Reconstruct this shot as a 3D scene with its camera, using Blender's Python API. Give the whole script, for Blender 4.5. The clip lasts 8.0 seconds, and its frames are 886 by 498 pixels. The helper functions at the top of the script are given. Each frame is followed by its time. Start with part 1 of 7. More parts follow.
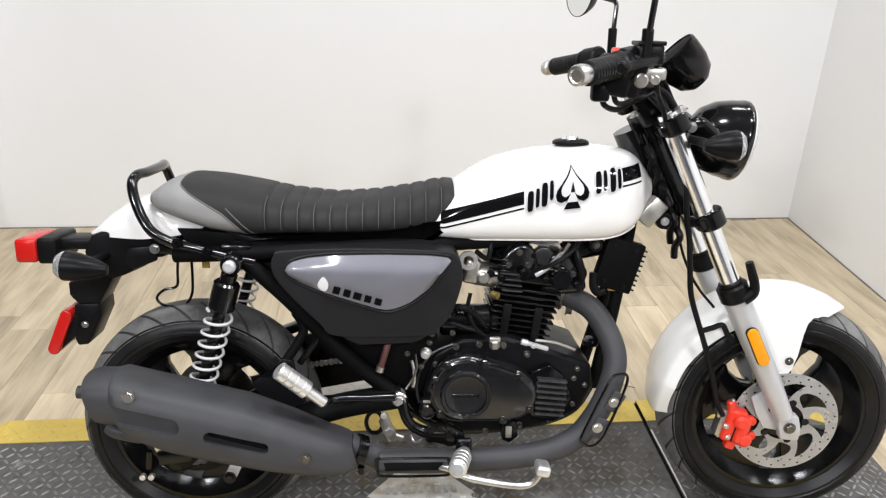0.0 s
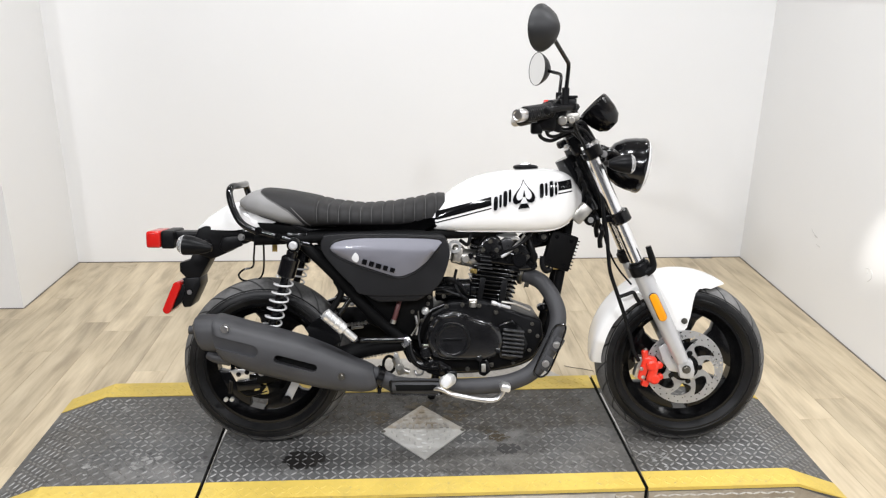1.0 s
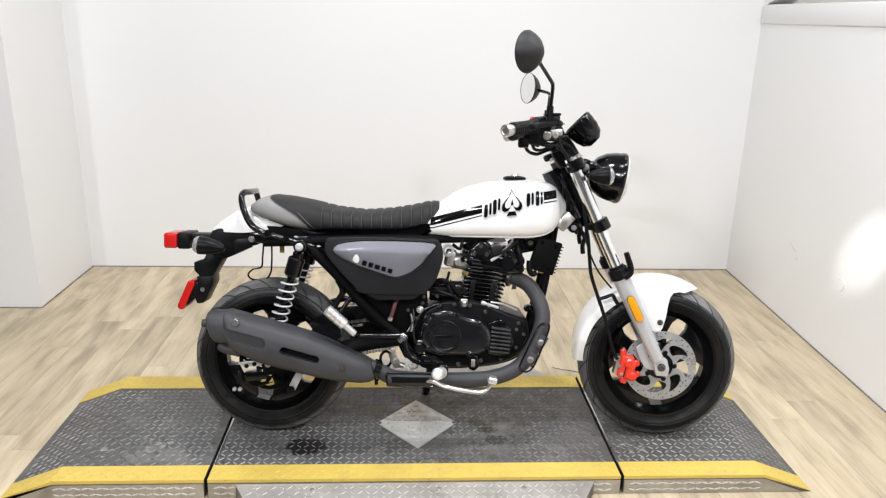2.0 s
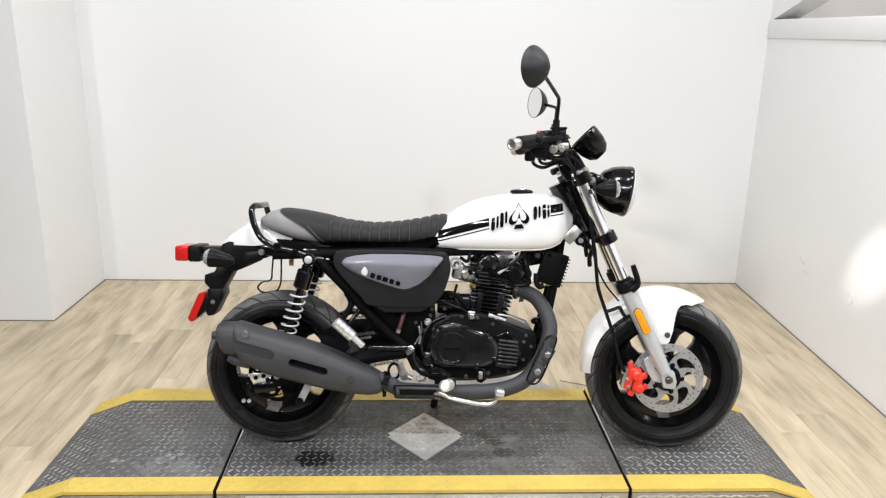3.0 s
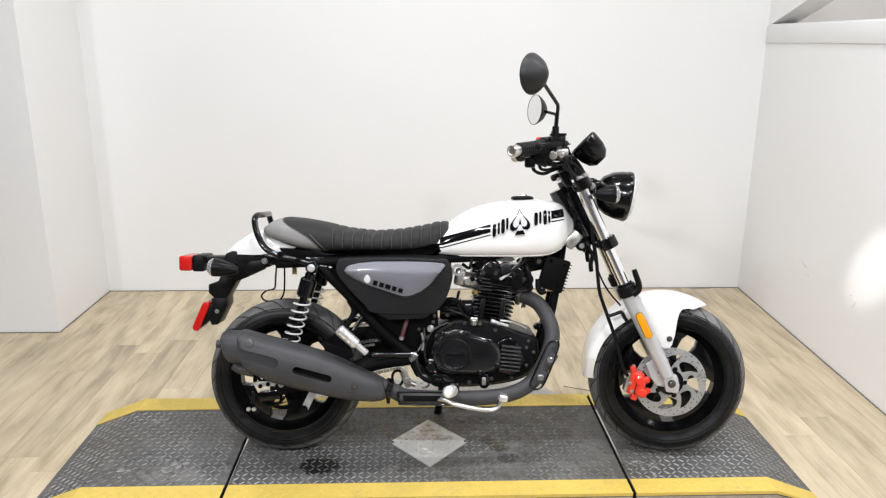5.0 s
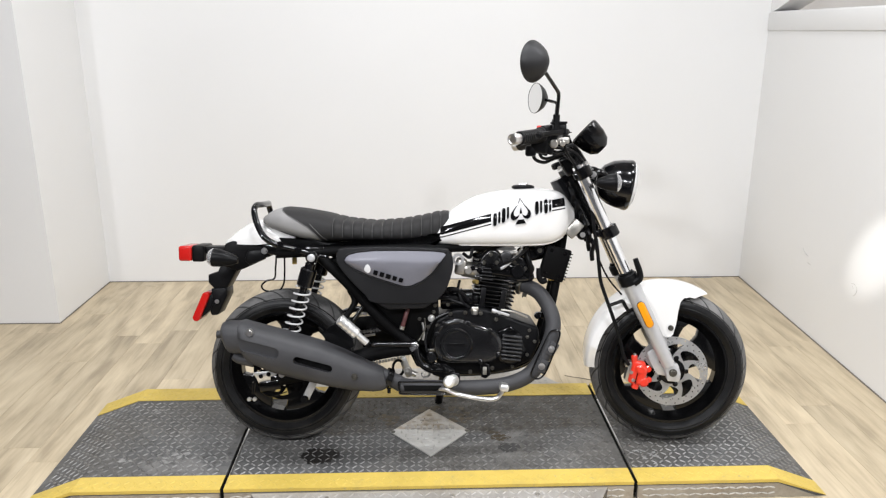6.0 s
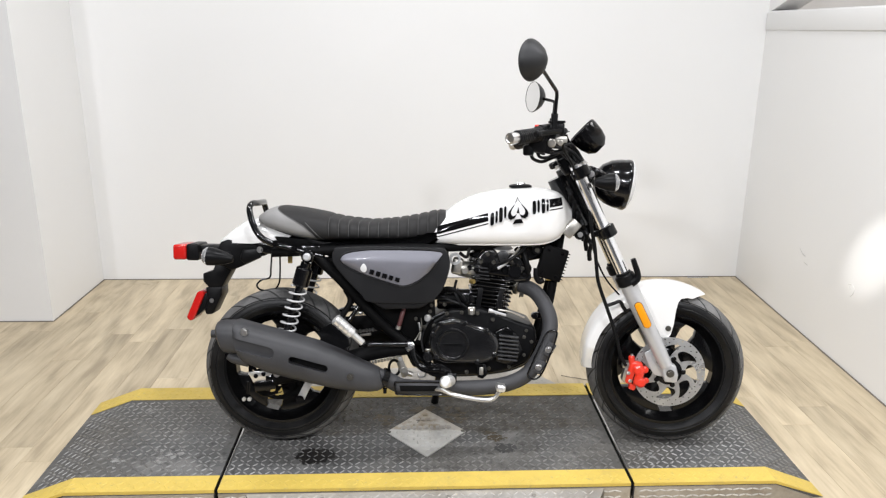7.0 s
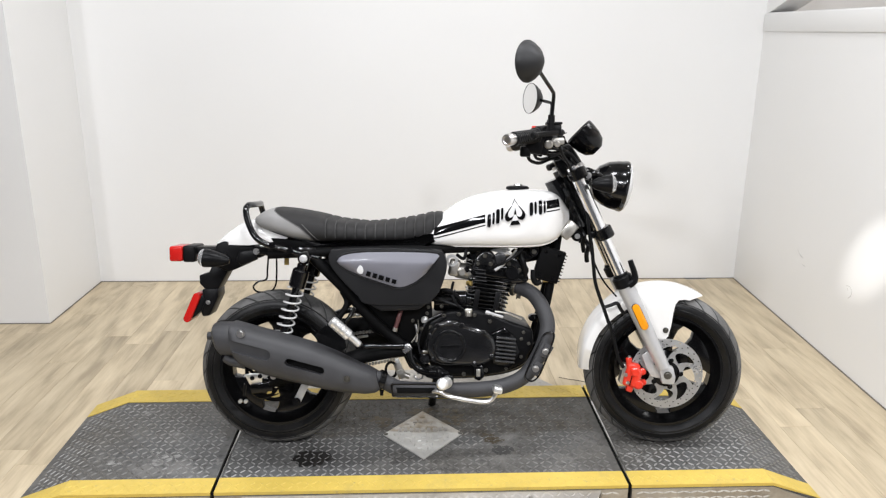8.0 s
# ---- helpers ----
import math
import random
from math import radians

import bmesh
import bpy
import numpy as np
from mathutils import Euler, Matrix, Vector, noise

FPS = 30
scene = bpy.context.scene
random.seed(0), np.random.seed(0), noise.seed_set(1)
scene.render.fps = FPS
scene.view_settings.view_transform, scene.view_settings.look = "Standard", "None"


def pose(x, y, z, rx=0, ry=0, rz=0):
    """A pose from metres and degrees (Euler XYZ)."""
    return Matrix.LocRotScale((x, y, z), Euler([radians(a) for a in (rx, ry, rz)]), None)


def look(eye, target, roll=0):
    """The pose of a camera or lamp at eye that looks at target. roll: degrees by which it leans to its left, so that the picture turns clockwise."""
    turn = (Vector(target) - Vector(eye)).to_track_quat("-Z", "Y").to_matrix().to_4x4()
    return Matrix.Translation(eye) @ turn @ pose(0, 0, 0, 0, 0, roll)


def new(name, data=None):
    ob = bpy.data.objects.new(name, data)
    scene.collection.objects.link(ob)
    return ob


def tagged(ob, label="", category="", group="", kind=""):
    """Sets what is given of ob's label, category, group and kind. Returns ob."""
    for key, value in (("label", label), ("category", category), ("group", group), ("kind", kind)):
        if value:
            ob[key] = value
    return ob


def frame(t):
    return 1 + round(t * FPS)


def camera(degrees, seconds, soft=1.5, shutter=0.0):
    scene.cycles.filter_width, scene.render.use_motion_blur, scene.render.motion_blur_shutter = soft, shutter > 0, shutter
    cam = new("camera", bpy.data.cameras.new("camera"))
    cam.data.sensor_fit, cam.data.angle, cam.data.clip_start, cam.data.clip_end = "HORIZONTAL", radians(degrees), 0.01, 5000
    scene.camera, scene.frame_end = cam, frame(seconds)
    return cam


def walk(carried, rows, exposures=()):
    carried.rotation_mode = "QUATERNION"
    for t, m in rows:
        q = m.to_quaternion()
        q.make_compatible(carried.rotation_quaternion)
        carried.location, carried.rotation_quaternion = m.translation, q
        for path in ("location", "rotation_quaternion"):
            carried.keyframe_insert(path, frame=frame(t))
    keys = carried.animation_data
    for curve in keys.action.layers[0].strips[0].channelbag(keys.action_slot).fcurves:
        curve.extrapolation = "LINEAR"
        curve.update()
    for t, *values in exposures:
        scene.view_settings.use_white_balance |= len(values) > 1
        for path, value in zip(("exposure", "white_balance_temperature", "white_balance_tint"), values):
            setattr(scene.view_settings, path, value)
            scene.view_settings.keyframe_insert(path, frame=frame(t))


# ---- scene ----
cam = camera(61.3, 8.0, 1.25)
PATH = [
    (0, (-0.071, -1.248, 1.191), (0.089, 0.565, 0.351), 1.21),
    (0.2, (-0.025, -1.397, 1.204), (0.064, 0.448, 0.438), 1.8),
    (0.3, (-0.007, -1.467, 1.216), (0.082, 0.38, 0.456), 2.4),
    (0.5, (0.005, -1.61, 1.226), (0.085, 0.248, 0.49), 2.0),
    (0.7, (-0.013, -1.751, 1.23), (0.051, 0.132, 0.56), 0.7),
    (1, (-0.064, -1.922, 1.226), (0.054, -0.03, 0.589), 0.7),
    (1.2, (-0.077, -2.002, 1.241), (0.069, -0.113, 0.598), 0.5),
    (1.5, (-0.067, -2.072, 1.245), (0.061, -0.176, 0.621), 0.8),
    (2, (-0.048, -2.097, 1.247), (0.062, -0.192, 0.65), 1.4),
    (3.5, (-0.042, -2.128, 1.246), (0.022, -0.205, 0.698), 0.9),
    (4, (-0.043, -2.134, 1.248), (0.005, -0.209, 0.707), 0.9),
    (4.5, (-0.038, -2.133, 1.247), (0.031, -0.206, 0.716), 0.6),
    (6, (-0.038, -2.124, 1.241), (0.035, -0.206, 0.678), 0.2),
    (6.5, (-0.038, -2.116, 1.238), (0.038, -0.199, 0.672), 0.6),
    (7, (-0.04, -2.109, 1.241), (0.044, -0.193, 0.673), 0.5),
    (7.5, (-0.035, -2.104, 1.238), (0.042, -0.189, 0.668), 0.7),
    (8, (-0.034, -2.105, 1.239), (0.053, -0.188, 0.676), 0.5),
]
EXPOSURES = [(0, 0.06), (0.6, 0.08), (1.2, 0.09), (2.2, 0.09), (3.5, 0.05), (6, 0.04), (8, 0.03)]
walk(cam, [(t, look(eye, target, roll)) for t, eye, target, roll in PATH], EXPOSURES)

# ---- world and lamps ----
world = bpy.data.worlds.new("world")
scene.world = world
world.use_nodes = True
world.node_tree.nodes["Background"].inputs[0].default_value = (0.9, 0.95, 1.0, 1)
world.node_tree.nodes["Background"].inputs[1].default_value = 0.05


def area_lamp(name, at, target, sx, sy, power, colour):
    d = bpy.data.lights.new(name, "AREA")
    d.shape, d.size, d.size_y, d.energy, d.color = "RECTANGLE", sx, sy, power, colour
    ob = new(name, d)
    ob.matrix_world = look(at, target)
    return ob


# rows of ceiling tubes over and behind the camera
for x, y, power in ((-0.75, -3.1, 44), (-2.2, -3.3, 58), (1.25, -2.7, 40), (-1.15, -0.45, 21), (0.0, -0.5, 24), (1.2, -0.45, 21)):
    area_lamp("ceiling_lamp", (x, y, 2.62), (-x * 0.5, y + 1.2, 0) if y < -1 else (x * 0.8, y - 0.5, 0), 0.34, 0.14, power, (0.985, 1.0, 1.045))
# an added, unseen row close to the back wall brightens it from above
for x in (-1.15, 0.0, 1.2):
    area_lamp("ceiling_lamp", (x, 0.90, 2.62), (x, 0.90, 0), 0.34, 0.10, 6, (1.0, 1.0, 1.0))
# one unseen lamp, added to lighten the space behind the half wall
area_lamp("ceiling_lamp", (2.3, 0.2, 2.62), (2.3, 0.2, 0), 0.2, 1.2, 20, (1.0, 1.0, 1.0))

# a small spotlight on the ceiling makes the bright pool on the half wall
sp = bpy.data.lights.new("spot_lamp", "SPOT")
sp.energy, sp.spot_size, sp.spot_blend, sp.shadow_soft_size, sp.color = 420, radians(4.9), 0.9, 0.02, (1, 0.98, 0.95)
new("spot_lamp", sp).matrix_world = look((-0.4, -1.6, 2.55), (1.68, 0.475, 0.435))

# ---- materials ----


def material(name, colour, rough=0.5, metal=0.0, vary=0.12, scale=8.0, fine=90.0, bump=0.15, coat=0.0, spec=0.5, stretch=(1, 1, 1), rvary=0.12, depth=0.002):
    m = bpy.data.materials.new(name)
    m.use_nodes = True
    n, l = m.node_tree.nodes, m.node_tree.links
    b = n["Principled BSDF"]
    co = n.new("ShaderNodeTexCoord")
    mp = n.new("ShaderNodeMapping")
    mp.inputs["Scale"].default_value = stretch
    l.new(co.outputs["Object"], mp.inputs[0])
    big, small = n.new("ShaderNodeTexNoise"), n.new("ShaderNodeTexNoise")
    big.inputs["Scale"].default_value, big.inputs["Detail"].default_value = scale, 4
    small.inputs["Scale"].default_value, small.inputs["Detail"].default_value = fine, 3
    l.new(mp.outputs[0], big.inputs[0]), l.new(mp.outputs[0], small.inputs[0])
    mix = n.new("ShaderNodeMath")
    mix.operation = "MULTIPLY_ADD"
    l.new(small.outputs[0], mix.inputs[0])
    mix.inputs[1].default_value = 0.45
    l.new(big.outputs[0], mix.inputs[2])
    ramp = n.new("ShaderNodeValToRGB")
    ramp.color_ramp.elements[0].position, ramp.color_ramp.elements[1].position = 0.45, 1.0
    ramp.color_ramp.elements[0].color = (*[c * (1 - vary) for c in colour], 1)
    ramp.color_ramp.elements[1].color = (*[min(1, c * (1 + vary)) for c in colour], 1)
    l.new(mix.outputs[0], ramp.inputs[0]), l.new(ramp.outputs[0], b.inputs["Base Color"])
    ro = n.new("ShaderNodeMapRange")
    ro.inputs["From Min"].default_value, ro.inputs["From Max"].default_value = 0.3, 0.7
    ro.inputs["To Min"].default_value, ro.inputs["To Max"].default_value = max(0.02, rough - rvary * rough), min(1, rough + rvary * rough)
    l.new(big.outputs[0], ro.inputs[0]), l.new(ro.outputs[0], b.inputs["Roughness"])
    b.inputs["Metallic"].default_value = metal
    b.inputs["Coat Weight"].default_value = coat
    b.inputs["Coat Roughness"].default_value = 0.06
    b.inputs["Specular IOR Level"].default_value = spec
    if bump:
        bp = n.new("ShaderNodeBump")
        bp.inputs["Strength"].default_value, bp.inputs["Distance"].default_value = bump, depth
        l.new(small.outputs[0], bp.inputs["Height"]), l.new(bp.outputs[0], b.inputs["Normal"])
    return m


def mix_in(m, colour, scale, lo, hi, amount, detail=5.0, stretch=(1, 1, 1)):
    """Lays a second colour over a material in patches of their own shape (stains, wear)."""
    n, l = m.node_tree.nodes, m.node_tree.links
    b = n["Principled BSDF"]
    link = b.inputs["Base Color"].links[0]
    src = link.from_socket
    co, mp, tx, rg, mx = n.new("ShaderNodeTexCoord"), n.new("ShaderNodeMapping"), n.new("ShaderNodeTexNoise"), n.new("ShaderNodeMapRange"), n.new("ShaderNodeMix")
    mp.inputs["Scale"].default_value = stretch
    tx.inputs["Scale"].default_value, tx.inputs["Detail"].default_value = scale, detail
    tx.inputs["Roughness"].default_value = 0.65
    rg.inputs["From Min"].default_value, rg.inputs["From Max"].default_value, rg.inputs["To Max"].default_value = lo, hi, amount
    mx.data_type = "RGBA"
    l.new(co.outputs["Object"], mp.inputs[0]), l.new(mp.outputs[0], tx.inputs[0]), l.new(tx.outputs[0], rg.inputs[0]), l.new(rg.outputs[0], mx.inputs[0])
    l.new(src, mx.inputs[6])
    mx.inputs[7].default_value = (*colour, 1)
    l.new(mx.outputs[2], b.inputs["Base Color"])
    return m


WHITE = material("white_enamel", (0.80, 0.79, 0.77), 0.22, coat=0.6, vary=0.02, bump=0.0)
WALL = material("wall_paint", (0.80, 0.80, 0.795), 0.42, vary=0.015, scale=1.2, fine=260, bump=0.05, depth=0.0006)
# unseen ceiling, set grey so that black parts reflect less light
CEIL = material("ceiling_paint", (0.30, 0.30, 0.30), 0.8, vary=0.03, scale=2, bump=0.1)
# dark coat for unseen surfaces, keeps stray light off the black parts
UNSEEN_DARK = material("dark_unseen_paint", (0.07, 0.07, 0.075), 0.8, vary=0.1, scale=2, bump=0.1)
GREYWALL = material("grey_wall_paint", (0.54, 0.48, 0.44), 0.7, vary=0.04, scale=2, bump=0.1)
BLACK = material("black_enamel", (0.003, 0.003, 0.0035), 0.16, vary=0.2, bump=0.03, coat=0.3, spec=0.32)
SATIN = material("satin_black_casting", (0.0026, 0.0026, 0.0029), 0.17, vary=0.3, scale=30, fine=220, bump=0.22, depth=0.0008, spec=0.34, rvary=0.35)
PLASTIC = material("black_plastic", (0.0055, 0.0055, 0.006), 0.36, vary=0.2, scale=25, fine=500, bump=0.1, depth=0.0005, spec=0.12)
RUBBER = material("tyre_rubber", (0.0075, 0.0075, 0.008), 0.36, vary=0.4, scale=9, fine=120, bump=0.15, depth=0.0008, spec=0.22)
# lighter than the castings: fin highlights put into the base colour
FINS = material("worn_highlit_black", (0.036, 0.036, 0.038), 0.3, metal=0.3, vary=0.3, scale=60, bump=0.05)
HEAT = material("heatproof_grey_black", (0.042, 0.042, 0.0445), 0.50, vary=0.2, scale=14, fine=600, bump=0.25, depth=0.0006, spec=0.3)
CHROME = material("chrome", (0.94, 0.94, 0.945), 0.20, metal=1, vary=0.04, bump=0.0)
STEEL = material("brushed_steel", (0.62, 0.61, 0.60), 0.3, metal=1, vary=0.12, scale=18, fine=200, bump=0.05, depth=0.0004)
ALLOY = material("silver_painted_alloy", (0.50, 0.50, 0.505), 0.34, metal=0.3, vary=0.05, scale=20, bump=0.04, depth=0.0004)
BRIGHT = material("polished_peg_alloy", (0.80, 0.80, 0.79), 0.34, metal=0.85, vary=0.12, scale=50, fine=300, bump=0.2, depth=0.0006)
ZINC = material("zinc_plate", (0.50, 0.48, 0.44), 0.36, metal=0.9, vary=0.15, scale=60, bump=0.05, depth=0.0004)
BRASS = material("yellow_zinc", (0.55, 0.40, 0.14), 0.35, metal=0.9, vary=0.15, scale=60, bump=0.03)
COVER = material("dark_grey_side_cover", (0.012, 0.012, 0.013), 0.42, vary=0.1, scale=20, fine=700, bump=0.12, depth=0.0004, spec=0.18)
SILVER = material("gunmetal_paint", (0.17, 0.17, 0.195), 0.46, metal=0.3, vary=0.05, scale=30, fine=900, bump=0.04, coat=0.25, depth=0.0003)
VINYL = material("black_seat_vinyl", (0.024, 0.0233, 0.0232), 0.6, vary=0.18, scale=14, fine=420, bump=0.35, depth=0.0008, spec=0.16)
GREYVINYL = material("grey_seat_vinyl", (0.24, 0.236, 0.23), 0.52, vary=0.08, scale=10, fine=480, bump=0.3, depth=0.0006, spec=0.25)
THREAD = material("grey_thread", (0.10, 0.098, 0.096), 0.8, vary=0.1, bump=0.1)
REDP = material("red_paint", (0.72, 0.035, 0.015), 0.32, vary=0.1, scale=30, bump=0.05, coat=0.3)
DECAL = material("black_decal", (0.004, 0.004, 0.0045), 0.07, vary=0.1, bump=0.0, spec=0.22)
DECALW = material("white_decal", (0.58, 0.575, 0.57), 0.25, vary=0.03, bump=0.0)
YELLOW = material("yellow_lift_paint", (0.62, 0.45, 0.092), 0.55, vary=0.1, scale=7, fine=60, bump=0.15)
mix_in(YELLOW, (0.42, 0.32, 0.10), 11, 0.55, 0.74, 0.55)
mix_in(YELLOW, (0.30, 0.26, 0.15), 55, 0.60, 0.72, 0.5)
DECK = material("grey_deck_paint", (0.100, 0.100, 0.0985), 0.48, vary=0.25, scale=5, fine=60, bump=0.2, rvary=0.3, spec=0.3)
mix_in(DECK, (0.26, 0.25, 0.235), 6.0, 0.52, 0.70, 0.55, 8)
mix_in(DECK, (0.075, 0.066, 0.053), 2.4, 0.47, 0.62, 0.5, 6)
mix_in(DECK, (0.17, 0.165, 0.155), 70.0, 0.52, 0.64, 0.35, 4)
mix_in(DECK, (0.03, 0.028, 0.026), 40.0, 0.54, 0.66, 0.55, 4)
mix_in(DECK, (0.42, 0.41, 0.39), 14.0, 0.64, 0.73, 0.6, 8)
TREAD = material("worn_tread_metal", (0.42, 0.40, 0.37), 0.42, metal=0.75, vary=0.2, scale=12, fine=80, bump=0.1)
mix_in(TREAD, (0.22, 0.17, 0.11), 7, 0.5, 0.66, 0.5)
BADGE = material("badge_tread_metal", (0.56, 0.55, 0.52), 0.42, metal=0.35, vary=0.14, scale=9, fine=80, bump=0.1)
mix_in(RUBBER, (0.030, 0.029, 0.028), 6.5, 0.50, 0.72, 0.6)
LUGS = material("worn_lug_edges", (0.27, 0.265, 0.255), 0.48, metal=0.2, vary=0.3, scale=9, fine=50, bump=0.1)
mix_in(LUGS, (0.10, 0.088, 0.07), 2.6, 0.46, 0.62, 0.6, 6)
mix_in(LUGS, (0.09, 0.09, 0.088), 5.0, 0.5, 0.62, 0.5)


def grime_shade_band(m, colour, y0, soft, x_half, lo, hi, amount):
    """Trodden-in dirt with the bike's shade painted in, along the lift's far half, ragged-edged."""
    n, l = m.node_tree.nodes, m.node_tree.links
    b = n["Principled BSDF"]
    src = b.inputs["Base Color"].links[0].from_socket
    co, sep, tx, rag = n.new("ShaderNodeTexCoord"), n.new("ShaderNodeSeparateXYZ"), n.new("ShaderNodeTexNoise"), n.new("ShaderNodeMath")
    l.new(co.outputs["Object"], sep.inputs[0]), l.new(co.outputs["Object"], tx.inputs[0])
    tx.inputs["Scale"].default_value, tx.inputs["Detail"].default_value = 9, 8
    rag.operation, rag.inputs[1].default_value = "MULTIPLY_ADD", 0.10
    l.new(tx.outputs[0], rag.inputs[0]), l.new(sep.outputs[1], rag.inputs[2])
    edge, ends, absx = n.new("ShaderNodeMapRange"), n.new("ShaderNodeMapRange"), n.new("ShaderNodeMath")
    edge.inputs["From Min"].default_value, edge.inputs["From Max"].default_value = y0 + 0.05, y0 + 0.05 + soft
    l.new(rag.outputs[0], edge.inputs[0])
    absx.operation = "ABSOLUTE"
    l.new(sep.outputs[0], absx.inputs[0])
    ends.inputs["From Min"].default_value, ends.inputs["From Max"].default_value, ends.inputs["To Min"].default_value, ends.inputs["To Max"].default_value = x_half, x_half + 0.25, 1, 0.15
    l.new(absx.outputs[0], ends.inputs[0])
    tone = n.new("ShaderNodeMapRange")
    tone.inputs["From Min"].default_value, tone.inputs["From Max"].default_value, tone.inputs["To Min"].default_value, tone.inputs["To Max"].default_value = 0.35, 0.65, lo, hi
    fine = n.new("ShaderNodeTexNoise")
    fine.inputs["Scale"].default_value, fine.inputs["Detail"].default_value = 26, 6
    l.new(co.outputs["Object"], fine.inputs[0]), l.new(fine.outputs[0], tone.inputs[0])
    p, q, mx = n.new("ShaderNodeMath"), n.new("ShaderNodeMath"), n.new("ShaderNodeMix")
    p.operation = q.operation = "MULTIPLY"
    l.new(edge.outputs[0], p.inputs[0]), l.new(ends.outputs[0], p.inputs[1])
    l.new(p.outputs[0], q.inputs[0]), l.new(tone.outputs[0], q.inputs[1])
    mx.data_type, mx.inputs[7].default_value = "RGBA", (*colour, 1)
    l.new(q.outputs[0], mx.inputs[0]), l.new(src, mx.inputs[6]), l.new(mx.outputs[2], b.inputs["Base Color"])


grime_shade_band(DECK, (0.038, 0.031, 0.021), 0.005, 0.03, 0.45, 0.35, 0.9, 1)
grime_shade_band(LUGS, (0.085, 0.070, 0.048), 0.005, 0.03, 0.45, 0.3, 0.85, 1)
WORN = material("worn_ramp_lugs", (0.105, 0.103, 0.100), 0.85, spec=0.2, vary=0.35, scale=7, fine=50, bump=0.15)
mix_in(WORN, (0.06, 0.052, 0.042), 3.0, 0.46, 0.64, 0.75, 6)
mix_in(WORN, (0.26, 0.255, 0.245), 9.0, 0.60, 0.72, 0.6, 6)
WING = material("bright_tread_wing", (0.43, 0.41, 0.38), 0.42, metal=0.35, vary=0.14, scale=9, fine=80, bump=0.1)
mix_in(WING, (0.26, 0.235, 0.20), 6, 0.46, 0.66, 0.7)
grime_shade_band(BADGE, (0.27, 0.215, 0.14), 0.015, 0.01, 0.30, 0.25, 0.9, 1)
SCUFF = material("grey_scuff", (0.60, 0.595, 0.58), 0.9, vary=0.2, scale=40, bump=0.0, spec=0.05)
JOINT = material("dirty_joint", (0.16, 0.14, 0.12), 0.8, vary=0.4, scale=20, bump=0.1)
OILY = material("oil_stain", (0.022, 0.021, 0.020), 0.35, vary=0.2, scale=20, bump=0.1)
MATTE = material("matte_black", (0.003, 0.003, 0.0032), 0.6, vary=0.2, scale=20, bump=0.1, spec=0.08)
BOLT = material("dull_bolt_steel", (0.15, 0.143, 0.125), 0.30, metal=0.85, vary=0.3, scale=70, bump=0.05)
SHELL = material("mirror_shell_plastic", (0.016, 0.016, 0.0165), 0.5, vary=0.15, scale=25, fine=500, bump=0.1, depth=0.0005, spec=0.35)
CASE = material("cast_black_paint", (0.006, 0.006, 0.0065), 0.16, vary=0.3, scale=40, fine=420, bump=0.25, depth=0.0006, spec=0.7, rvary=0.3)
CROWN = material("dusty_tread_rubber", (0.115, 0.113, 0.111), 0.7, vary=0.4, scale=12, fine=140, bump=0.15, spec=0.15)
mix_in(CROWN, (0.24, 0.235, 0.225), 7, 0.48, 0.68, 0.7)
DISC = material("ground_disc_steel", (0.72, 0.72, 0.72), 0.30, metal=0.6, vary=0.06, scale=30, fine=260, bump=0.03)
GROOVE = material("shaded_groove_rubber", (0.055, 0.055, 0.054), 0.7, vary=0.3, scale=30, bump=0.1, spec=0.15)
GAP = material("dark_gap", (0.006, 0.006, 0.006), 0.8, bump=0.0, spec=0.05)


def lens_material(name, colour, rough, weight, ior=1.45):
    m = bpy.data.materials.new(name)
    m.use_nodes = True
    b = m.node_tree.nodes["Principled BSDF"]
    b.inputs["Base Color"].default_value = (*colour, 1)
    b.inputs["Roughness"].default_value, b.inputs["IOR"].default_value = rough, ior
    b.inputs["Transmission Weight"].default_value = weight
    return m


REDLENS = lens_material("red_lens", (0.62, 0.018, 0.014), 0.14, 0.25)
AMBER = lens_material("amber_reflector", (0.95, 0.36, 0.01), 0.15, 0.15)
CLEAR = lens_material("clear_lens", (0.9, 0.9, 0.9), 0.08, 0.75)
GLASS = lens_material("headlamp_glass", (0.93, 0.93, 0.93), 0.06, 0.35)
MIRROR = bpy.data.materials.new("mirror_glass")
MIRROR.use_nodes = True
MIRROR.node_tree.nodes["Principled BSDF"].inputs["Base Color"].default_value = (0.9, 0.9, 0.9, 1)
MIRROR.node_tree.nodes["Principled BSDF"].inputs["Metallic"].default_value = 1
MIRROR.node_tree.nodes["Principled BSDF"].inputs["Roughness"].default_value = 0.02

WOOD = bpy.data.materials.new("oak_vinyl_plank")
WOOD.use_nodes = True


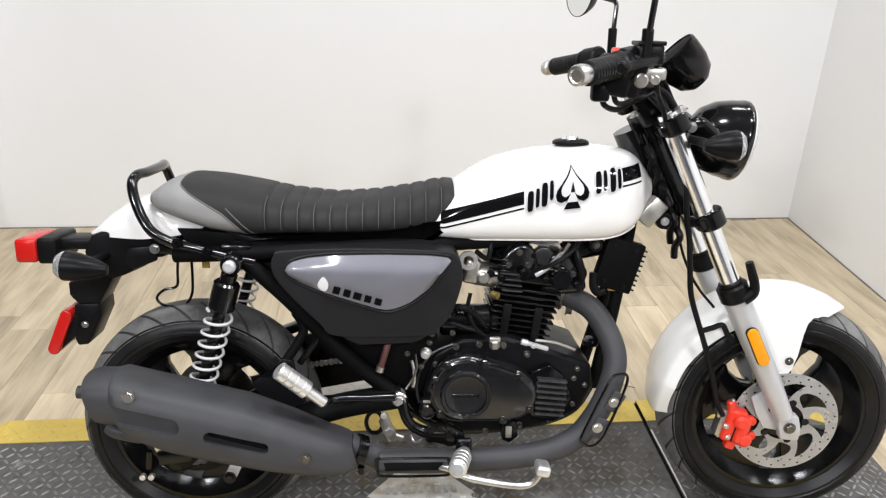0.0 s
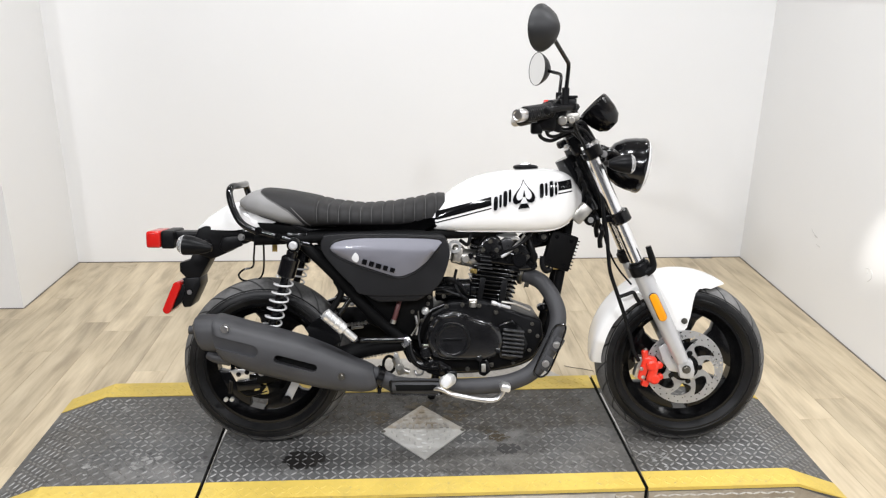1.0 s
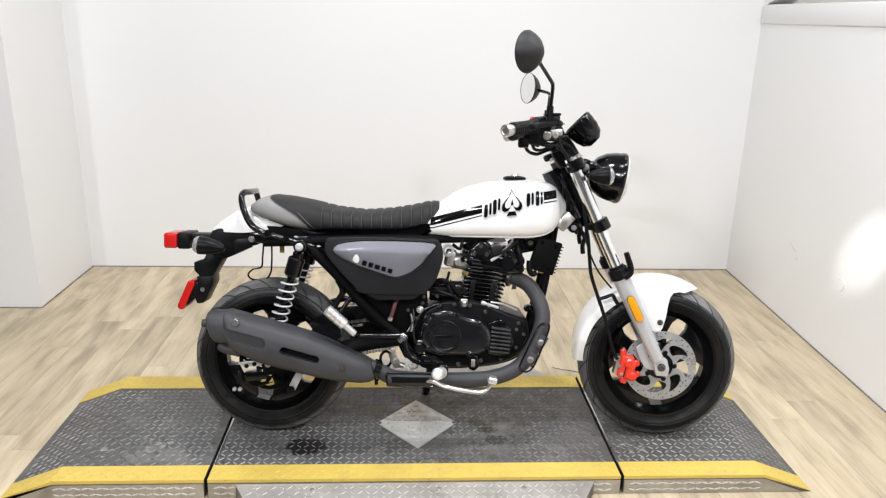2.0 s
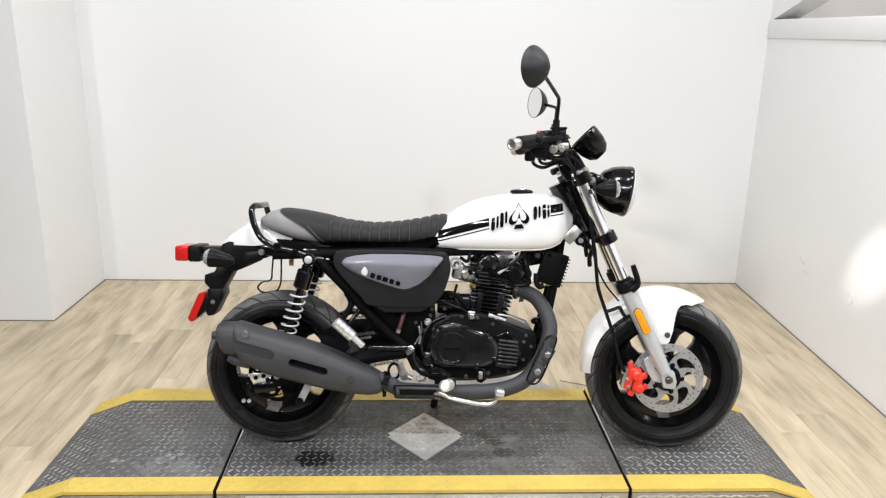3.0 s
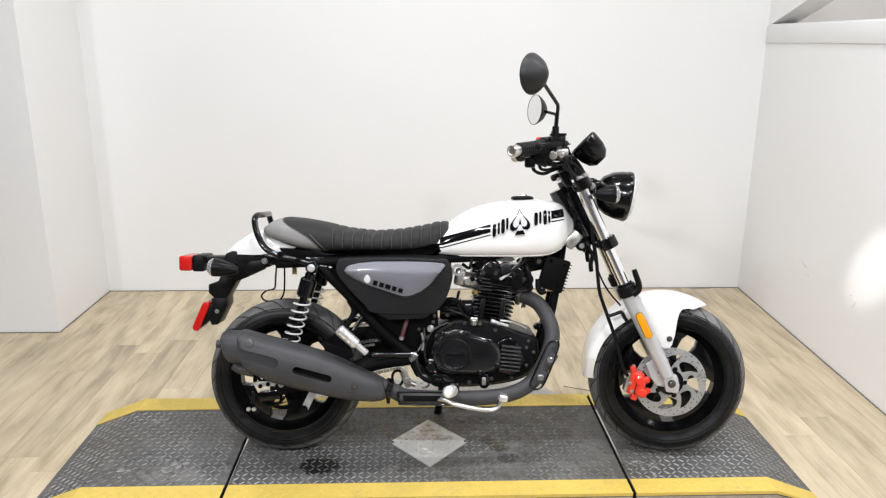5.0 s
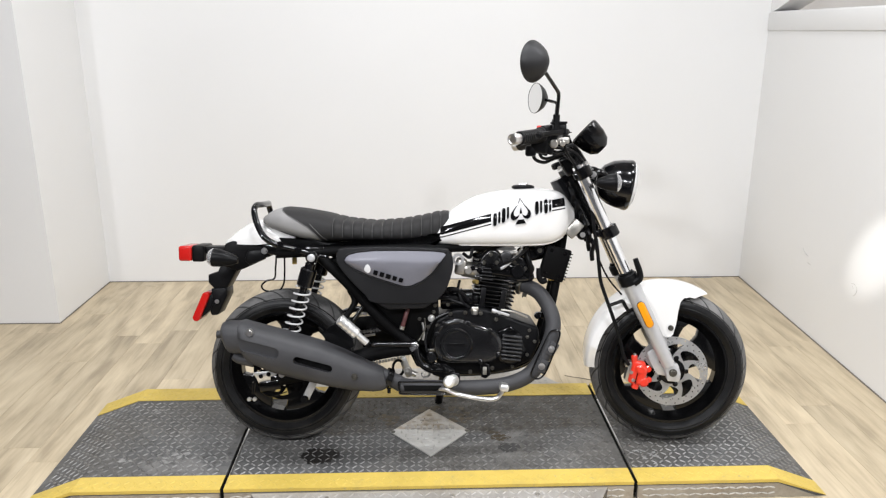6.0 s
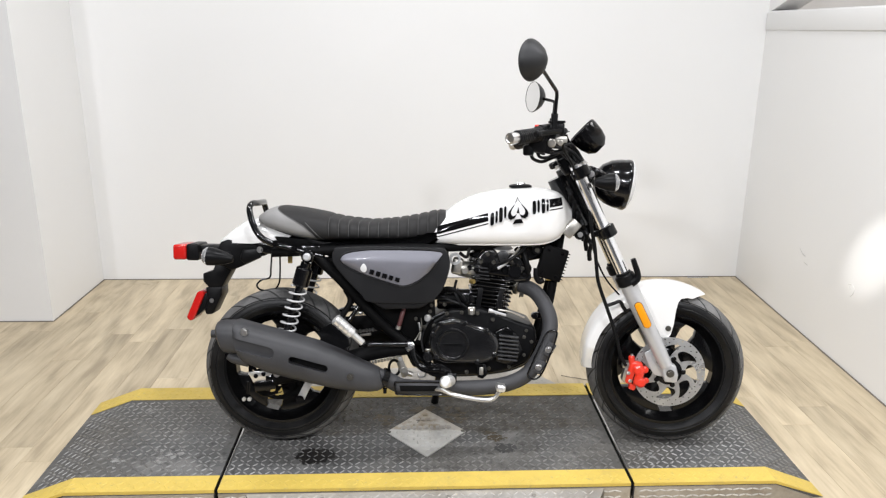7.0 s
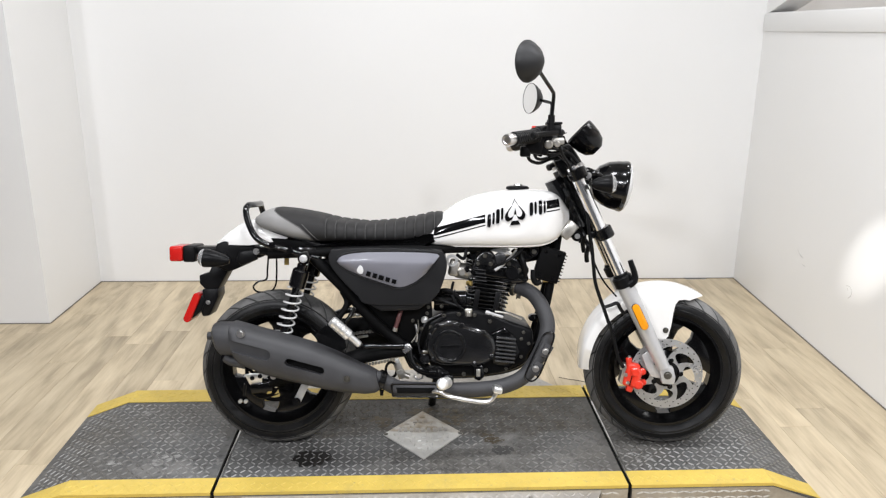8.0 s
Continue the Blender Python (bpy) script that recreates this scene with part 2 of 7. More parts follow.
def wood_nodes():
    n, l = WOOD.node_tree.nodes, WOOD.node_tree.links
    b = n["Principled BSDF"]
    co, info = n.new("ShaderNodeTexCoord"), n.new("ShaderNodeObjectInfo")
    add = n.new("ShaderNodeVectorMath")
    mul = n.new("ShaderNodeMath")
    mul.operation, mul.inputs[1].default_value = "MULTIPLY", 37.0
    l.new(info.outputs["Random"], mul.inputs[0])
    add.operation = "ADD"
    l.new(co.outputs["Object"], add.inputs[0]), l.new(mul.outputs[0], add.inputs[1])
    mp = n.new("ShaderNodeMapping")
    mp.inputs["Scale"].default_value = (14, 2.4, 5)
    l.new(add.outputs[0], mp.inputs[0])
    tx = n.new("ShaderNodeTexNoise")
    tx.inputs["Scale"].default_value, tx.inputs["Detail"].default_value, tx.inputs["Distortion"].default_value = 1.5, 8, 0.25
    l.new(mp.outputs[0], tx.inputs[0])
    ramp = n.new("ShaderNodeValToRGB")
    e = ramp.color_ramp.elements
    e[0].position, e[0].color = 0.30, (0.375, 0.302, 0.200, 1)
    e[1].position, e[1].color = 0.70, (0.63, 0.53, 0.37, 1)
    mid = e.new(0.5)
    mid.color = (0.525, 0.432, 0.292, 1)
    # fine streaks along the plank, over the broad figure
    mq, ty, blend = n.new("ShaderNodeMapping"), n.new("ShaderNodeTexNoise"), n.new("ShaderNodeMath")
    mq.inputs["Scale"].default_value = (120, 5, 5)
    ty.inputs["Scale"].default_value, ty.inputs["Detail"].default_value = 1.0, 4
    blend.operation, blend.inputs[1].default_value = "MULTIPLY_ADD", 0.30
    shift = n.new("ShaderNodeMath")
    shift.operation, shift.inputs[1].default_value = "SUBTRACT", 0.15
    l.new(add.outputs[0], mq.inputs[0]), l.new(mq.outputs[0], ty.inputs[0]), l.new(ty.outputs[0], blend.inputs[0])
    l.new(tx.outputs[0], shift.inputs[0]), l.new(shift.outputs[0], blend.inputs[2])
    l.new(blend.outputs[0], ramp.inputs[0])
    hsv = n.new("ShaderNodeHueSaturation")
    rg = n.new("ShaderNodeMapRange")
    rg.inputs["To Min"].default_value, rg.inputs["To Max"].default_value = 0.86, 1.09
    l.new(info.outputs["Random"], rg.inputs[0]), l.new(rg.outputs[0], hsv.inputs["Value"]), l.new(ramp.outputs[0], hsv.inputs["Color"])
    l.new(hsv.outputs[0], b.inputs["Base Color"])
    b.inputs["Roughness"].default_value = 0.42
    bp = n.new("ShaderNodeBump")
    bp.inputs["Strength"].default_value, bp.inputs["Distance"].default_value = 0.15, 0.001
    l.new(tx.outputs[0], bp.inputs["Height"]), l.new(bp.outputs[0], b.inputs["Normal"])


wood_nodes()

# ---- mesh helpers ----


def finish(bm, name, mat, smooth=35):
    bmesh.ops.recalc_face_normals(bm, faces=bm.faces)
    me = bpy.data.meshes.new(name)
    bm.to_mesh(me)
    bm.free()
    me.materials.append(mat)
    if smooth:
        me.polygons.foreach_set("use_smooth", [True] * len(me.polygons))
        me.set_sharp_from_angle(angle=radians(smooth))
    return me


def part(name, bm, mat, parent, label="", xf=None, smooth=35):
    """Links a bmesh as one mesh object under a thing or a part."""
    if xf is not None:
        bm.transform(xf)
    ob = new(name, finish(bm, name, mat, smooth))
    ob.parent = parent
    return tagged(ob, label)


def thing(name, bm, mat, label, category, kind="", m=None, smooth=35, group=""):
    ob = new(name, finish(bm, name, mat, smooth))
    if m is not None:
        ob.matrix_basis = m
    return tagged(ob, label, category, group, kind)


def bevel(bm, r, seg=2, angle=30):
    if r > 0:
        es = [e for e in bm.edges if len(e.link_faces) == 2 and e.calc_face_angle(0) > radians(angle)]
        bmesh.ops.bevel(bm, geom=es, offset=r, segments=seg, affect="EDGES", profile=0.5, clamp_overlap=True)
    return bm


def box(sx, sy, sz, m=None, r=0.0, seg=2):
    bm = bmesh.new()
    bmesh.ops.create_cube(bm, size=1)
    bmesh.ops.scale(bm, vec=(sx, sy, sz), verts=bm.verts)
    bevel(bm, r, seg)
    if m is not None:
        bm.transform(m)
    return bm


def join(*bms):
    out = bmesh.new()
    for b in bms:
        me = bpy.data.meshes.new("joined")
        b.to_mesh(me)
        b.free()
        out.from_mesh(me)
        bpy.data.meshes.remove(me)
    return out


def spline(pts, n=8, closed=False):
    """Catmull-Rom through the points."""
    p = [Vector(q) for q in pts]
    out, k = [], len(p)
    for i in range(k if closed else k - 1):
        a, b, c, d = (p[(i - 1) % k], p[i], p[(i + 1) % k], p[(i + 2) % k]) if closed else (p[max(i - 1, 0)], p[i], p[i + 1], p[min(i + 2, k - 1)])
        for j in range(n):
            t = j / n
            out.append(0.5 * ((2 * b) + (c - a) * t + (2 * a - 5 * b + 4 * c - d) * t * t + (3 * b - a - 3 * c + d) * t ** 3))
    if not closed:
        out.append(p[-1])
    return out


def tube(pts, r, seg=12, n=8, straight=False, closed=False, flat=1.0):
    """A round bar along a smooth line; r is a number or one per given point."""
    path = [Vector(q) for q in pts] if straight else spline(pts, n, closed)
    k = len(path)
    rr = [r] * k if isinstance(r, (int, float)) else [float(np.interp(i / (k - 1) * (len(r) - 1), range(len(r)), r)) for i in range(k)]
    bm, rings, up = bmesh.new(), [], None
    for i, p in enumerate(path):
        d = (path[(i + 1) % k] - path[i - 1]) if closed else (path[min(i + 1, k - 1)] - path[max(i - 1, 0)])
        d.normalize()
        if up is None:
            up = d.orthogonal().normalized()
        up = (up - d * up.dot(d)).normalized()
        side = d.cross(up)
        rings.append([bm.verts.new(p + (up * math.cos(a) * flat + side * math.sin(a)) * rr[i]) for a in (2 * math.pi * j / seg for j in range(seg))])
    for i in range(k if closed else k - 1):
        for j in range(seg):
            a, b = rings[i], rings[(i + 1) % k]
            bm.faces.new((a[j], a[(j + 1) % seg], b[(j + 1) % seg], b[j]))
    if not closed:
        bm.faces.new(rings[0]), bm.faces.new(rings[-1])
    return bm


def lathe(profile, seg=48, m=None, closed=False, open_end=False):
    """Turns (radius, along) round the local Y axis."""
    bm, rings = bmesh.new(), []
    for r, y in profile:
        rings.append([bm.verts.new((r * math.cos(a), y, r * math.sin(a))) for a in (2 * math.pi * j / seg for j in range(seg))])
    for a, b in zip(rings, rings[1:] + (rings[:1] if closed else [])):
        for j in range(seg):
            bm.faces.new((a[j], a[(j + 1) % seg], b[(j + 1) % seg], b[j]))
    if not closed:
        for ring in ((rings[0],) if open_end else (rings[0], rings[-1])):
            bm.faces.new(ring)
    bmesh.ops.remove_doubles(bm, verts=bm.verts, dist=1e-6)
    if m is not None:
        bm.transform(m)
    return bm


def rod(a, b, r, seg=16, r2=None, chamfer=0.0):
    """A straight round bar from a to b, with chamfered ends."""
    a, b = Vector(a), Vector(b)
    h, r2 = (b - a).length, r if r2 is None else r2
    c = min(chamfer, r * 0.8, h * 0.4)
    pr = [(0, 0), (r - c, 0), (r, c), (r2, h - c), (r2 - c, h), (0, h)] if c else [(0, 0), (r, 0), (r2, h), (0, h)]
    q = Vector((0, 1, 0)).rotation_difference((b - a).normalized()).to_matrix().to_4x4()
    return lathe(pr, seg, Matrix.Translation(a) @ q)


def prism(outline, s0, s1, r=0.0, n=0, seg=2, dish=0.0):
    """An outline of (x, z) run from s0 to s1 across; n > 0 rounds the outline."""
    pts = [(v.x, v.z) for v in spline([(x, 0, z) for x, z in outline], n, True)] if n else outline
    bm = bmesh.new()
    f = bm.faces.new([bm.verts.new((x, s0, z)) for x, z in pts])
    ext = bmesh.ops.extrude_face_region(bm, geom=[f])
    bmesh.ops.translate(bm, vec=(0, s1 - s0, 0), verts=[v for v in ext["geom"] if isinstance(v, bmesh.types.BMVert)])
    bmesh.ops.recalc_face_normals(bm, faces=bm.faces)
    bevel(bm, r, seg, 50)
    return bm


def loft(rings, cap=True, closed=True):
    bm = bmesh.new()
    vs = [[bm.verts.new(p) for p in ring] for ring in rings]
    k = len(vs[0])
    for a, b in zip(vs, vs[1:]):
        for j in range(k if closed else k - 1):
            bm.faces.new((a[j], a[(j + 1) % k], b[(j + 1) % k], b[j]))
    if cap and closed:
        bm.faces.new(vs[0]), bm.faces.new(vs[-1])
    return bm


def superring(x, s, z, hs, hz, power=2.4, k=28, shear=0.0):
    out = []
    for j in range(k):
        a = 2 * math.pi * j / k
        c, sn = math.cos(a), math.sin(a)
        u, w = math.copysign(abs(c) ** (2 / power), c), math.copysign(abs(sn) ** (2 / power), sn)
        out.append((x + shear * w * hz, s + u * hs, z + w * hz))
    return out


def carve(bm, *cutters):
    """Cuts other shapes out of a shape."""
    me = bpy.data.meshes.new("carved")
    bmesh.ops.recalc_face_normals(bm, faces=bm.faces)
    bm.to_mesh(me)
    bm.free()
    ob = new("carved", me)
    spare = []
    for c in cutters:
        bmesh.ops.recalc_face_normals(c, faces=c.faces)
        cm = bpy.data.meshes.new("cutter")
        c.to_mesh(cm)
        c.free()
        co = new("cutter", cm)
        spare.append(co)
        md = ob.modifiers.new("cut", "BOOLEAN")
        md.operation, md.object, md.solver = "DIFFERENCE", co, "EXACT"
    bpy.context.view_layer.update()
    res = bpy.data.meshes.new_from_object(ob.evaluated_get(bpy.context.evaluated_depsgraph_get()))
    out = bmesh.new()
    out.from_mesh(res)
    for o in (ob, *spare):
        bpy.data.objects.remove(o)
    return out


def bolt(at, r, h, d=(0, -1, 0)):
    a, d = Vector(at), Vector(d).normalized()
    return join(rod(a, a + d * h, r, 6, chamfer=r * 0.15), rod(a - d * 0.001, a + d * 0.0015, r * 1.35, 16))


# ---- the room ----
FLOOR, BACK, LEFT, RIGHT, JUT = -0.055, 1.713, -1.668, 1.735, 1.128
TOP = 2.70


def slab(name, lo, hi, mat, label, category):
    lo, hi = Vector(lo), Vector(hi)
    d = hi - lo
    return thing(name, box(*d, Matrix.Translation((lo + hi) / 2)), mat, label, category, "structure", smooth=0)


slab("wall_north", (LEFT, BACK, FLOOR - 0.1), (2.9, BACK + 0.12, TOP), WALL, "plain white painted wall behind the motorcycle", "wall")
slab("wall_pier", (-4.2, JUT, FLOOR - 0.1), (LEFT, BACK + 0.12, TOP), WALL, "white painted wall corner jutting into the bay", "wall")
# two unseen walls, coloured dark to deepen the bike's reflections
slab("wall_west", (-4.32, -4.6, FLOOR - 0.1), (-4.2, BACK + 0.12, TOP), UNSEEN_DARK, "unseen side wall, dark to cut reflections", "wall")
slab("wall_south", (-4.32, -4.72, FLOOR - 0.1), (2.9, -4.6, TOP), UNSEEN_DARK, "unseen wall behind the camera, dark to cut reflections", "wall")
slab("wall_far_east", (2.9, -4.72, FLOOR - 0.1), (3.02, BACK + 0.12, TOP), GREYWALL, "grey wall of the space behind the half wall", "wall")
slab("ceiling", (-4.32, -4.72, TOP), (3.02, BACK + 0.12, TOP + 0.1), CEIL, "plain unseen ceiling, grey to keep reflections dark", "ceiling")
# half wall with a sloping opening above its cap
east = [(-4.6, FLOOR - 0.1), (BACK, FLOOR - 0.1), (BACK, TOP), (0.55, TOP), (0.45, 1.66), (BACK - 0.03, 1.333), (-4.6, 1.333)]
bm = bmesh.new()
f = bm.faces.new([bm.verts.new((RIGHT - 0.046 * (BACK - y), y, z)) for y, z in east])
ext = bmesh.ops.extrude_face_region(bm, geom=[f])
bmesh.ops.translate(bm, vec=(0.12, 0, 0), verts=[v for v in ext["geom"] if isinstance(v, bmesh.types.BMVert)])
thing("wall_east", bm, WALL, "white painted half wall with scuff marks beside the lift", "wall", "structure", smooth=0)
thing("trim", box(0.007, 6.2, 0.085, pose(RIGHT - 0.0045 - 0.046 * 3.1, BACK - 3.1, 1.286, 0, 0, -2.64), 0.003), WALL, "white painted trim board along the half wall top", "trim", "structure")
slab("subfloor", (-4.32, -4.72, FLOOR - 0.12), (3.02, BACK + 0.12, FLOOR - 0.006), GAP, "dark floor bed under the planks", "floor")

def wall_mark(pts, r):
    """A thin rubbed mark along points (y, z) on the half wall."""
    return tube([(RIGHT - 0.046 * (BACK - y) - 0.0002, y, z) for y, z in pts], r, 6, 3, flat=1.0)


for marks in ((((1.045, 0.305), (1.02, 0.292), (0.985, 0.283)), ((1.015, 0.287), (0.990, 0.282)), ((0.99, 0.255), (0.955, 0.252))),
              (((0.615, 0.283), (0.592, 0.287), (0.572, 0.278), (0.570, 0.262), (0.580, 0.247), (0.590, 0.240)), ((0.605, 0.276), (0.597, 0.268)))):
    thing("scuff_mark", join(*[wall_mark(m, 0.0013) for m in marks]), SCUFF, "faint grey scuff on the white half wall", "scuff mark", "structure")
# dark joints between walls and floor
for nm, sx, sy, at, turn in (("trim", RIGHT - LEFT, 0.004, ((RIGHT + LEFT) / 2, BACK - 0.0025), 0), ("trim", 0.005, BACK - JUT, (LEFT + 0.0025, (BACK + JUT) / 2), 0), ("trim", 2.53, 0.005, (LEFT - 1.265, JUT - 0.0025), 0), ("trim", 0.005, 3.6, (RIGHT - 0.046 * 1.8 - 0.003, BACK - 1.8), -2.634)):
    thing(nm, box(sx, sy, 0.003, pose(at[0], at[1], FLOOR + 0.0016, 0, 0, turn)), JOINT, "dark joint line where wall meets floor", "trim", "structure", smooth=0)

# ---- the motorcycle lift ----
NEAR, FAR, SEAM, BEND, TIP = -0.280, 0.340, 0.587, 1.003, 1.150
STRIPE, NEAR_STRIPE = 0.085, 0.070
lift = tagged(new("motorcycle_lift"), "low steel lift with grey tread deck and yellow edges", "lift")
lift.location = (0, 0, FLOOR)
DOWN = Matrix.Translation((0, 0, -FLOOR))


def deck_z(x):
    """Height of the deck's top; both ends ramp down to the floor."""
    return 0.0 if abs(x) <= BEND else FLOOR * (abs(x) - BEND) / (TIP - BEND)


def deck_piece(x0, x1, y0, y1, lift_by, mat_thick):
    """A sheet that follows the deck from x0 to x1."""
    xs = sorted({x0, x1} | {b for b in (-BEND, BEND) if x0 < b < x1})
    bm = bmesh.new()
    top = [[bm.verts.new((x, y, deck_z(x) + lift_by)) for y in (y0, y1)] for x in xs]
    low = [[bm.verts.new((x, y, max(FLOOR + 0.001, deck_z(x) + lift_by - mat_thick))) for y in (y0, y1)] for x in xs]
    for i in range(len(xs) - 1):
        a, b, c, d = top[i], top[i + 1], low[i], low[i + 1]
        for q in ((a[0], b[0], b[1], a[1]), (c[0], c[1], d[1], d[0]), (a[0], c[0], d[0], b[0]), (a[1], b[1], d[1], c[1])):
            bm.faces.new(q)
    for i in (0, -1):
        bm.faces.new((top[i][0], top[i][1], low[i][1], low[i][0]))
    return bm


G = 0.005
for nm, x0, x1 in (("ramp", -TIP, -SEAM - G), ("platform", -SEAM + G, SEAM - G), ("ramp", SEAM + G, TIP)):
    sec = part(nm, deck_piece(x0, x1, NEAR, FAR, 0, 0.2), DECK, lift, "worn grey painted tread-plate deck", DOWN, 0)
    part("edge_stripe", deck_piece(x0, x1, NEAR - 0.0015, NEAR + NEAR_STRIPE, 0.0022, 0.010), YELLOW, sec, "yellow painted edge", DOWN, 0)
    part("edge_stripe", deck_piece(x0, x1, FAR - STRIPE, FAR + 0.0015, 0.0022, 0.010), YELLOW, sec, "yellow painted edge", DOWN, 0)
    # bare steel skirt along the near and far sides
    for y in (NEAR - 0.003, FAR + 0.003):
        part("side_skirt", deck_piece(x0 + 0.001, x1 - 0.001, y - 0.0015, y + 0.0015, -0.010, 0.2), TREAD, sec, "bare steel side", DOWN, 0)
for x in (-SEAM, SEAM):
    part("seam_bar", box(0.0075, FAR - NEAR - 0.004, 0.03, Matrix.Translation((x, (NEAR + FAR) / 2, -0.0195)), 0.001), GAP, lift, "dark joint between the deck sections", DOWN)
    part("hinge_rod", rod((x + 0.0065, NEAR + 0.02, -0.0005), (x + 0.0065, FAR - 0.12, -0.0005), 0.0028, 8), STEEL, lift, "worn steel joint edge", DOWN)

# side wings of bright tread plate, sloping down to the floor on both sides
def side_wing_at(y0, sg):
    corners = [(-0.505, y0 + sg * 0.006, -0.010), (0.505, y0 + sg * 0.006, -0.010), (0.385, y0 + sg * 0.22, -0.034), (-0.385, y0 + sg * 0.22, -0.034)]
    wing = bmesh.new()
    up = [wing.verts.new(p) for p in corners]
    lo = [wing.verts.new((x, y, z - 0.004)) for x, y, z in corners]
    wing.faces.new(up), wing.faces.new(lo)
    for i in range(4):
        wing.faces.new((up[i], up[(i + 1) % 4], lo[(i + 1) % 4], lo[i]))
    ob = part("side_wing", wing, WING, lift, "bright bare tread-plate side wing", DOWN, 0)
    for a, b in ((1, 2), (3, 0), (2, 3)):
        p, q = Vector(corners[a]), Vector(corners[b])
        fl = bmesh.new()
        fl.faces.new([fl.verts.new(v) for v in (p, q, (q.x, q.y, FLOOR + 0.002), (p.x, p.y, FLOOR + 0.002))])
        bmesh.ops.solidify(fl, geom=fl.faces[:], thickness=0.003)
        part("flange", fl, TREAD, ob, "folded steel edge", DOWN, 0)
    return ob


side_wing, far_wing = side_wing_at(NEAR, -1), side_wing_at(FAR, 1)

# tread lugs, raised lens shapes set alternately at right angles
LUG = [(-1, 0, 0), (-0.45, -1, 0), (0.45, -1, 0), (1, 0, 0), (0.45, 1, 0), (-0.45, 1, 0), (-0.55, 0, 1), (0.55, 0, 1)]
LUGF = [(0, 1, 6), (1, 2, 7, 6), (2, 3, 7), (3, 4, 7), (4, 5, 6, 7), (5, 0, 6)]


def lugs(places, length, width, height):
    vs, fs = [], []
    for p, ang, nrm in places:
        base = len(vs)
        c, s = math.cos(ang), math.sin(ang)
        for u, v, w in LUG:
            x, y = u * length / 2, v * width / 2
            vs.append(nrm(p[0] + x * c - y * s, p[1] + x * s + y * c, w * height))
        fs += [tuple(base + i for i in f) for f in LUGF]
    me = bpy.data.meshes.new("tread")
    me.from_pydata(vs, [], fs)
    b = bmesh.new()
    b.from_mesh(me)
    return b


def lattice(x0, x1, y0, y1, step):
    out, i = [], 0
    for i in range(int((x1 - x0) / step) + 1):
        for j in range(int((y1 - y0) / step) + 1):
            out.append((x0 + i * step, y0 + j * step, math.pi / 4 if (i + j) % 2 else -math.pi / 4))
    return out


BADGE_AT = (0.004, 0.016)
STEP = 0.0215


def off_badge(x, y):
    return abs(x - BADGE_AT[0]) / 0.127 + abs(y - BADGE_AT[1]) / 0.146 > 1.06


for sec, x0, x1 in ((lift.children[0], -TIP + 0.03, -SEAM - 0.02), (lift.children[1], -SEAM + 0.02, SEAM - 0.02), (lift.children[2], SEAM + 0.02, TIP - 0.02)):
    worn = sec.name.startswith("ramp")
    pl = [((x, y), a, lambda X, Y, w: (X, Y, deck_z(X) + w - 0.0004)) for x, y, a in lattice(x0, x1, NEAR + NEAR_STRIPE + 0.012, FAR - STRIPE - 0.008, STEP) if off_badge(x, y)]
    tr = part("tread", lugs(pl, 0.0225, 0.0066, 0.0012 if worn else 0.0026), WORN if worn else LUGS, sec, "raised tread pattern", DOWN, 0)
    tagged(tr, kind="stuff")
    pl = [((x, y), a, lambda X, Y, w: (X, Y, deck_z(X) + w + 0.0018)) for x, y, a in lattice(x0, x1, NEAR + 0.016, NEAR + NEAR_STRIPE - 0.012, STEP)]
    pl += [((x, y), a, lambda X, Y, w: (X, Y, deck_z(X) + w + 0.0018)) for x, y, a in lattice(x0, x1, FAR - STRIPE + 0.016, FAR - 0.012, STEP)]
    tagged(part("tread", lugs(pl, 0.0225, 0.0066, 0.0016), YELLOW, sec, "painted-over raised tread", DOWN, 0), kind="stuff")
    pl = [((x, z), a * 0.35, lambda X, Z, w: (X, NEAR - 0.0044 - w, Z)) for x, z, a in lattice(x0 + 0.01, x1 - 0.01, FLOOR + 0.014, -0.016, STEP * 0.9) if abs(x) < BEND - 0.0]
    tagged(part("tread", lugs(pl, 0.022, 0.006, 0.0014), BADGE, sec, "raised tread on the bare side", DOWN, 0), kind="stuff")
for ob, y0, sg in ((side_wing, NEAR, -1), (far_wing, FAR, 1)):
    pl = [((x, y0 + sg * y), a, lambda X, Y, w: (X, Y, -0.010 - 0.024 * (abs(Y - y0) - 0.006) / 0.214 + w)) for x, y, a in lattice(-0.46, 0.47, 0.02, 0.205, STEP) if abs(x) < 0.485 - y * 0.56]
    tagged(part("tread", lugs(pl, 0.0225, 0.0062, 0.0014), WING, ob, "raised tread pattern", DOWN, 0), kind="stuff")

# diamond badge plate with raised squares and plain bars
bx, by = BADGE_AT
plate = bmesh.new()
f = plate.faces.new([plate.verts.new((bx + u * 0.127, by + v * 0.146, 0.0)) for u, v in ((-1, 0), (0, -1), (1, 0), (0, 1))])
ext = bmesh.ops.extrude_face_region(plate, geom=[f])
bmesh.ops.translate(plate, vec=(0, 0, 0.0035), verts=[v for v in ext["geom"] if isinstance(v, bmesh.types.BMVert)])
badge = part("badge_plate", plate, BADGE, lift, "diamond-shaped bare tread badge plate", DOWN, 0)
pl = [((x, y), (0 if k % 2 else math.pi / 2), lambda X, Y, w: (X, Y, 0.0034 + w)) for k, (x, y) in enumerate((bx + (i + 0.5 * (j % 2)) * 0.026 - 0.13, by + j * 0.021 - 0.15) for i in range(11) for j in range(15)) if abs(x - bx) / 0.127 + abs(y - by) / 0.146 < 0.84]
tagged(part("tread", lugs(pl, 0.02, 0.007, 0.0030), BADGE, badge, "raised pattern on the badge", DOWN, 0), kind="stuff")
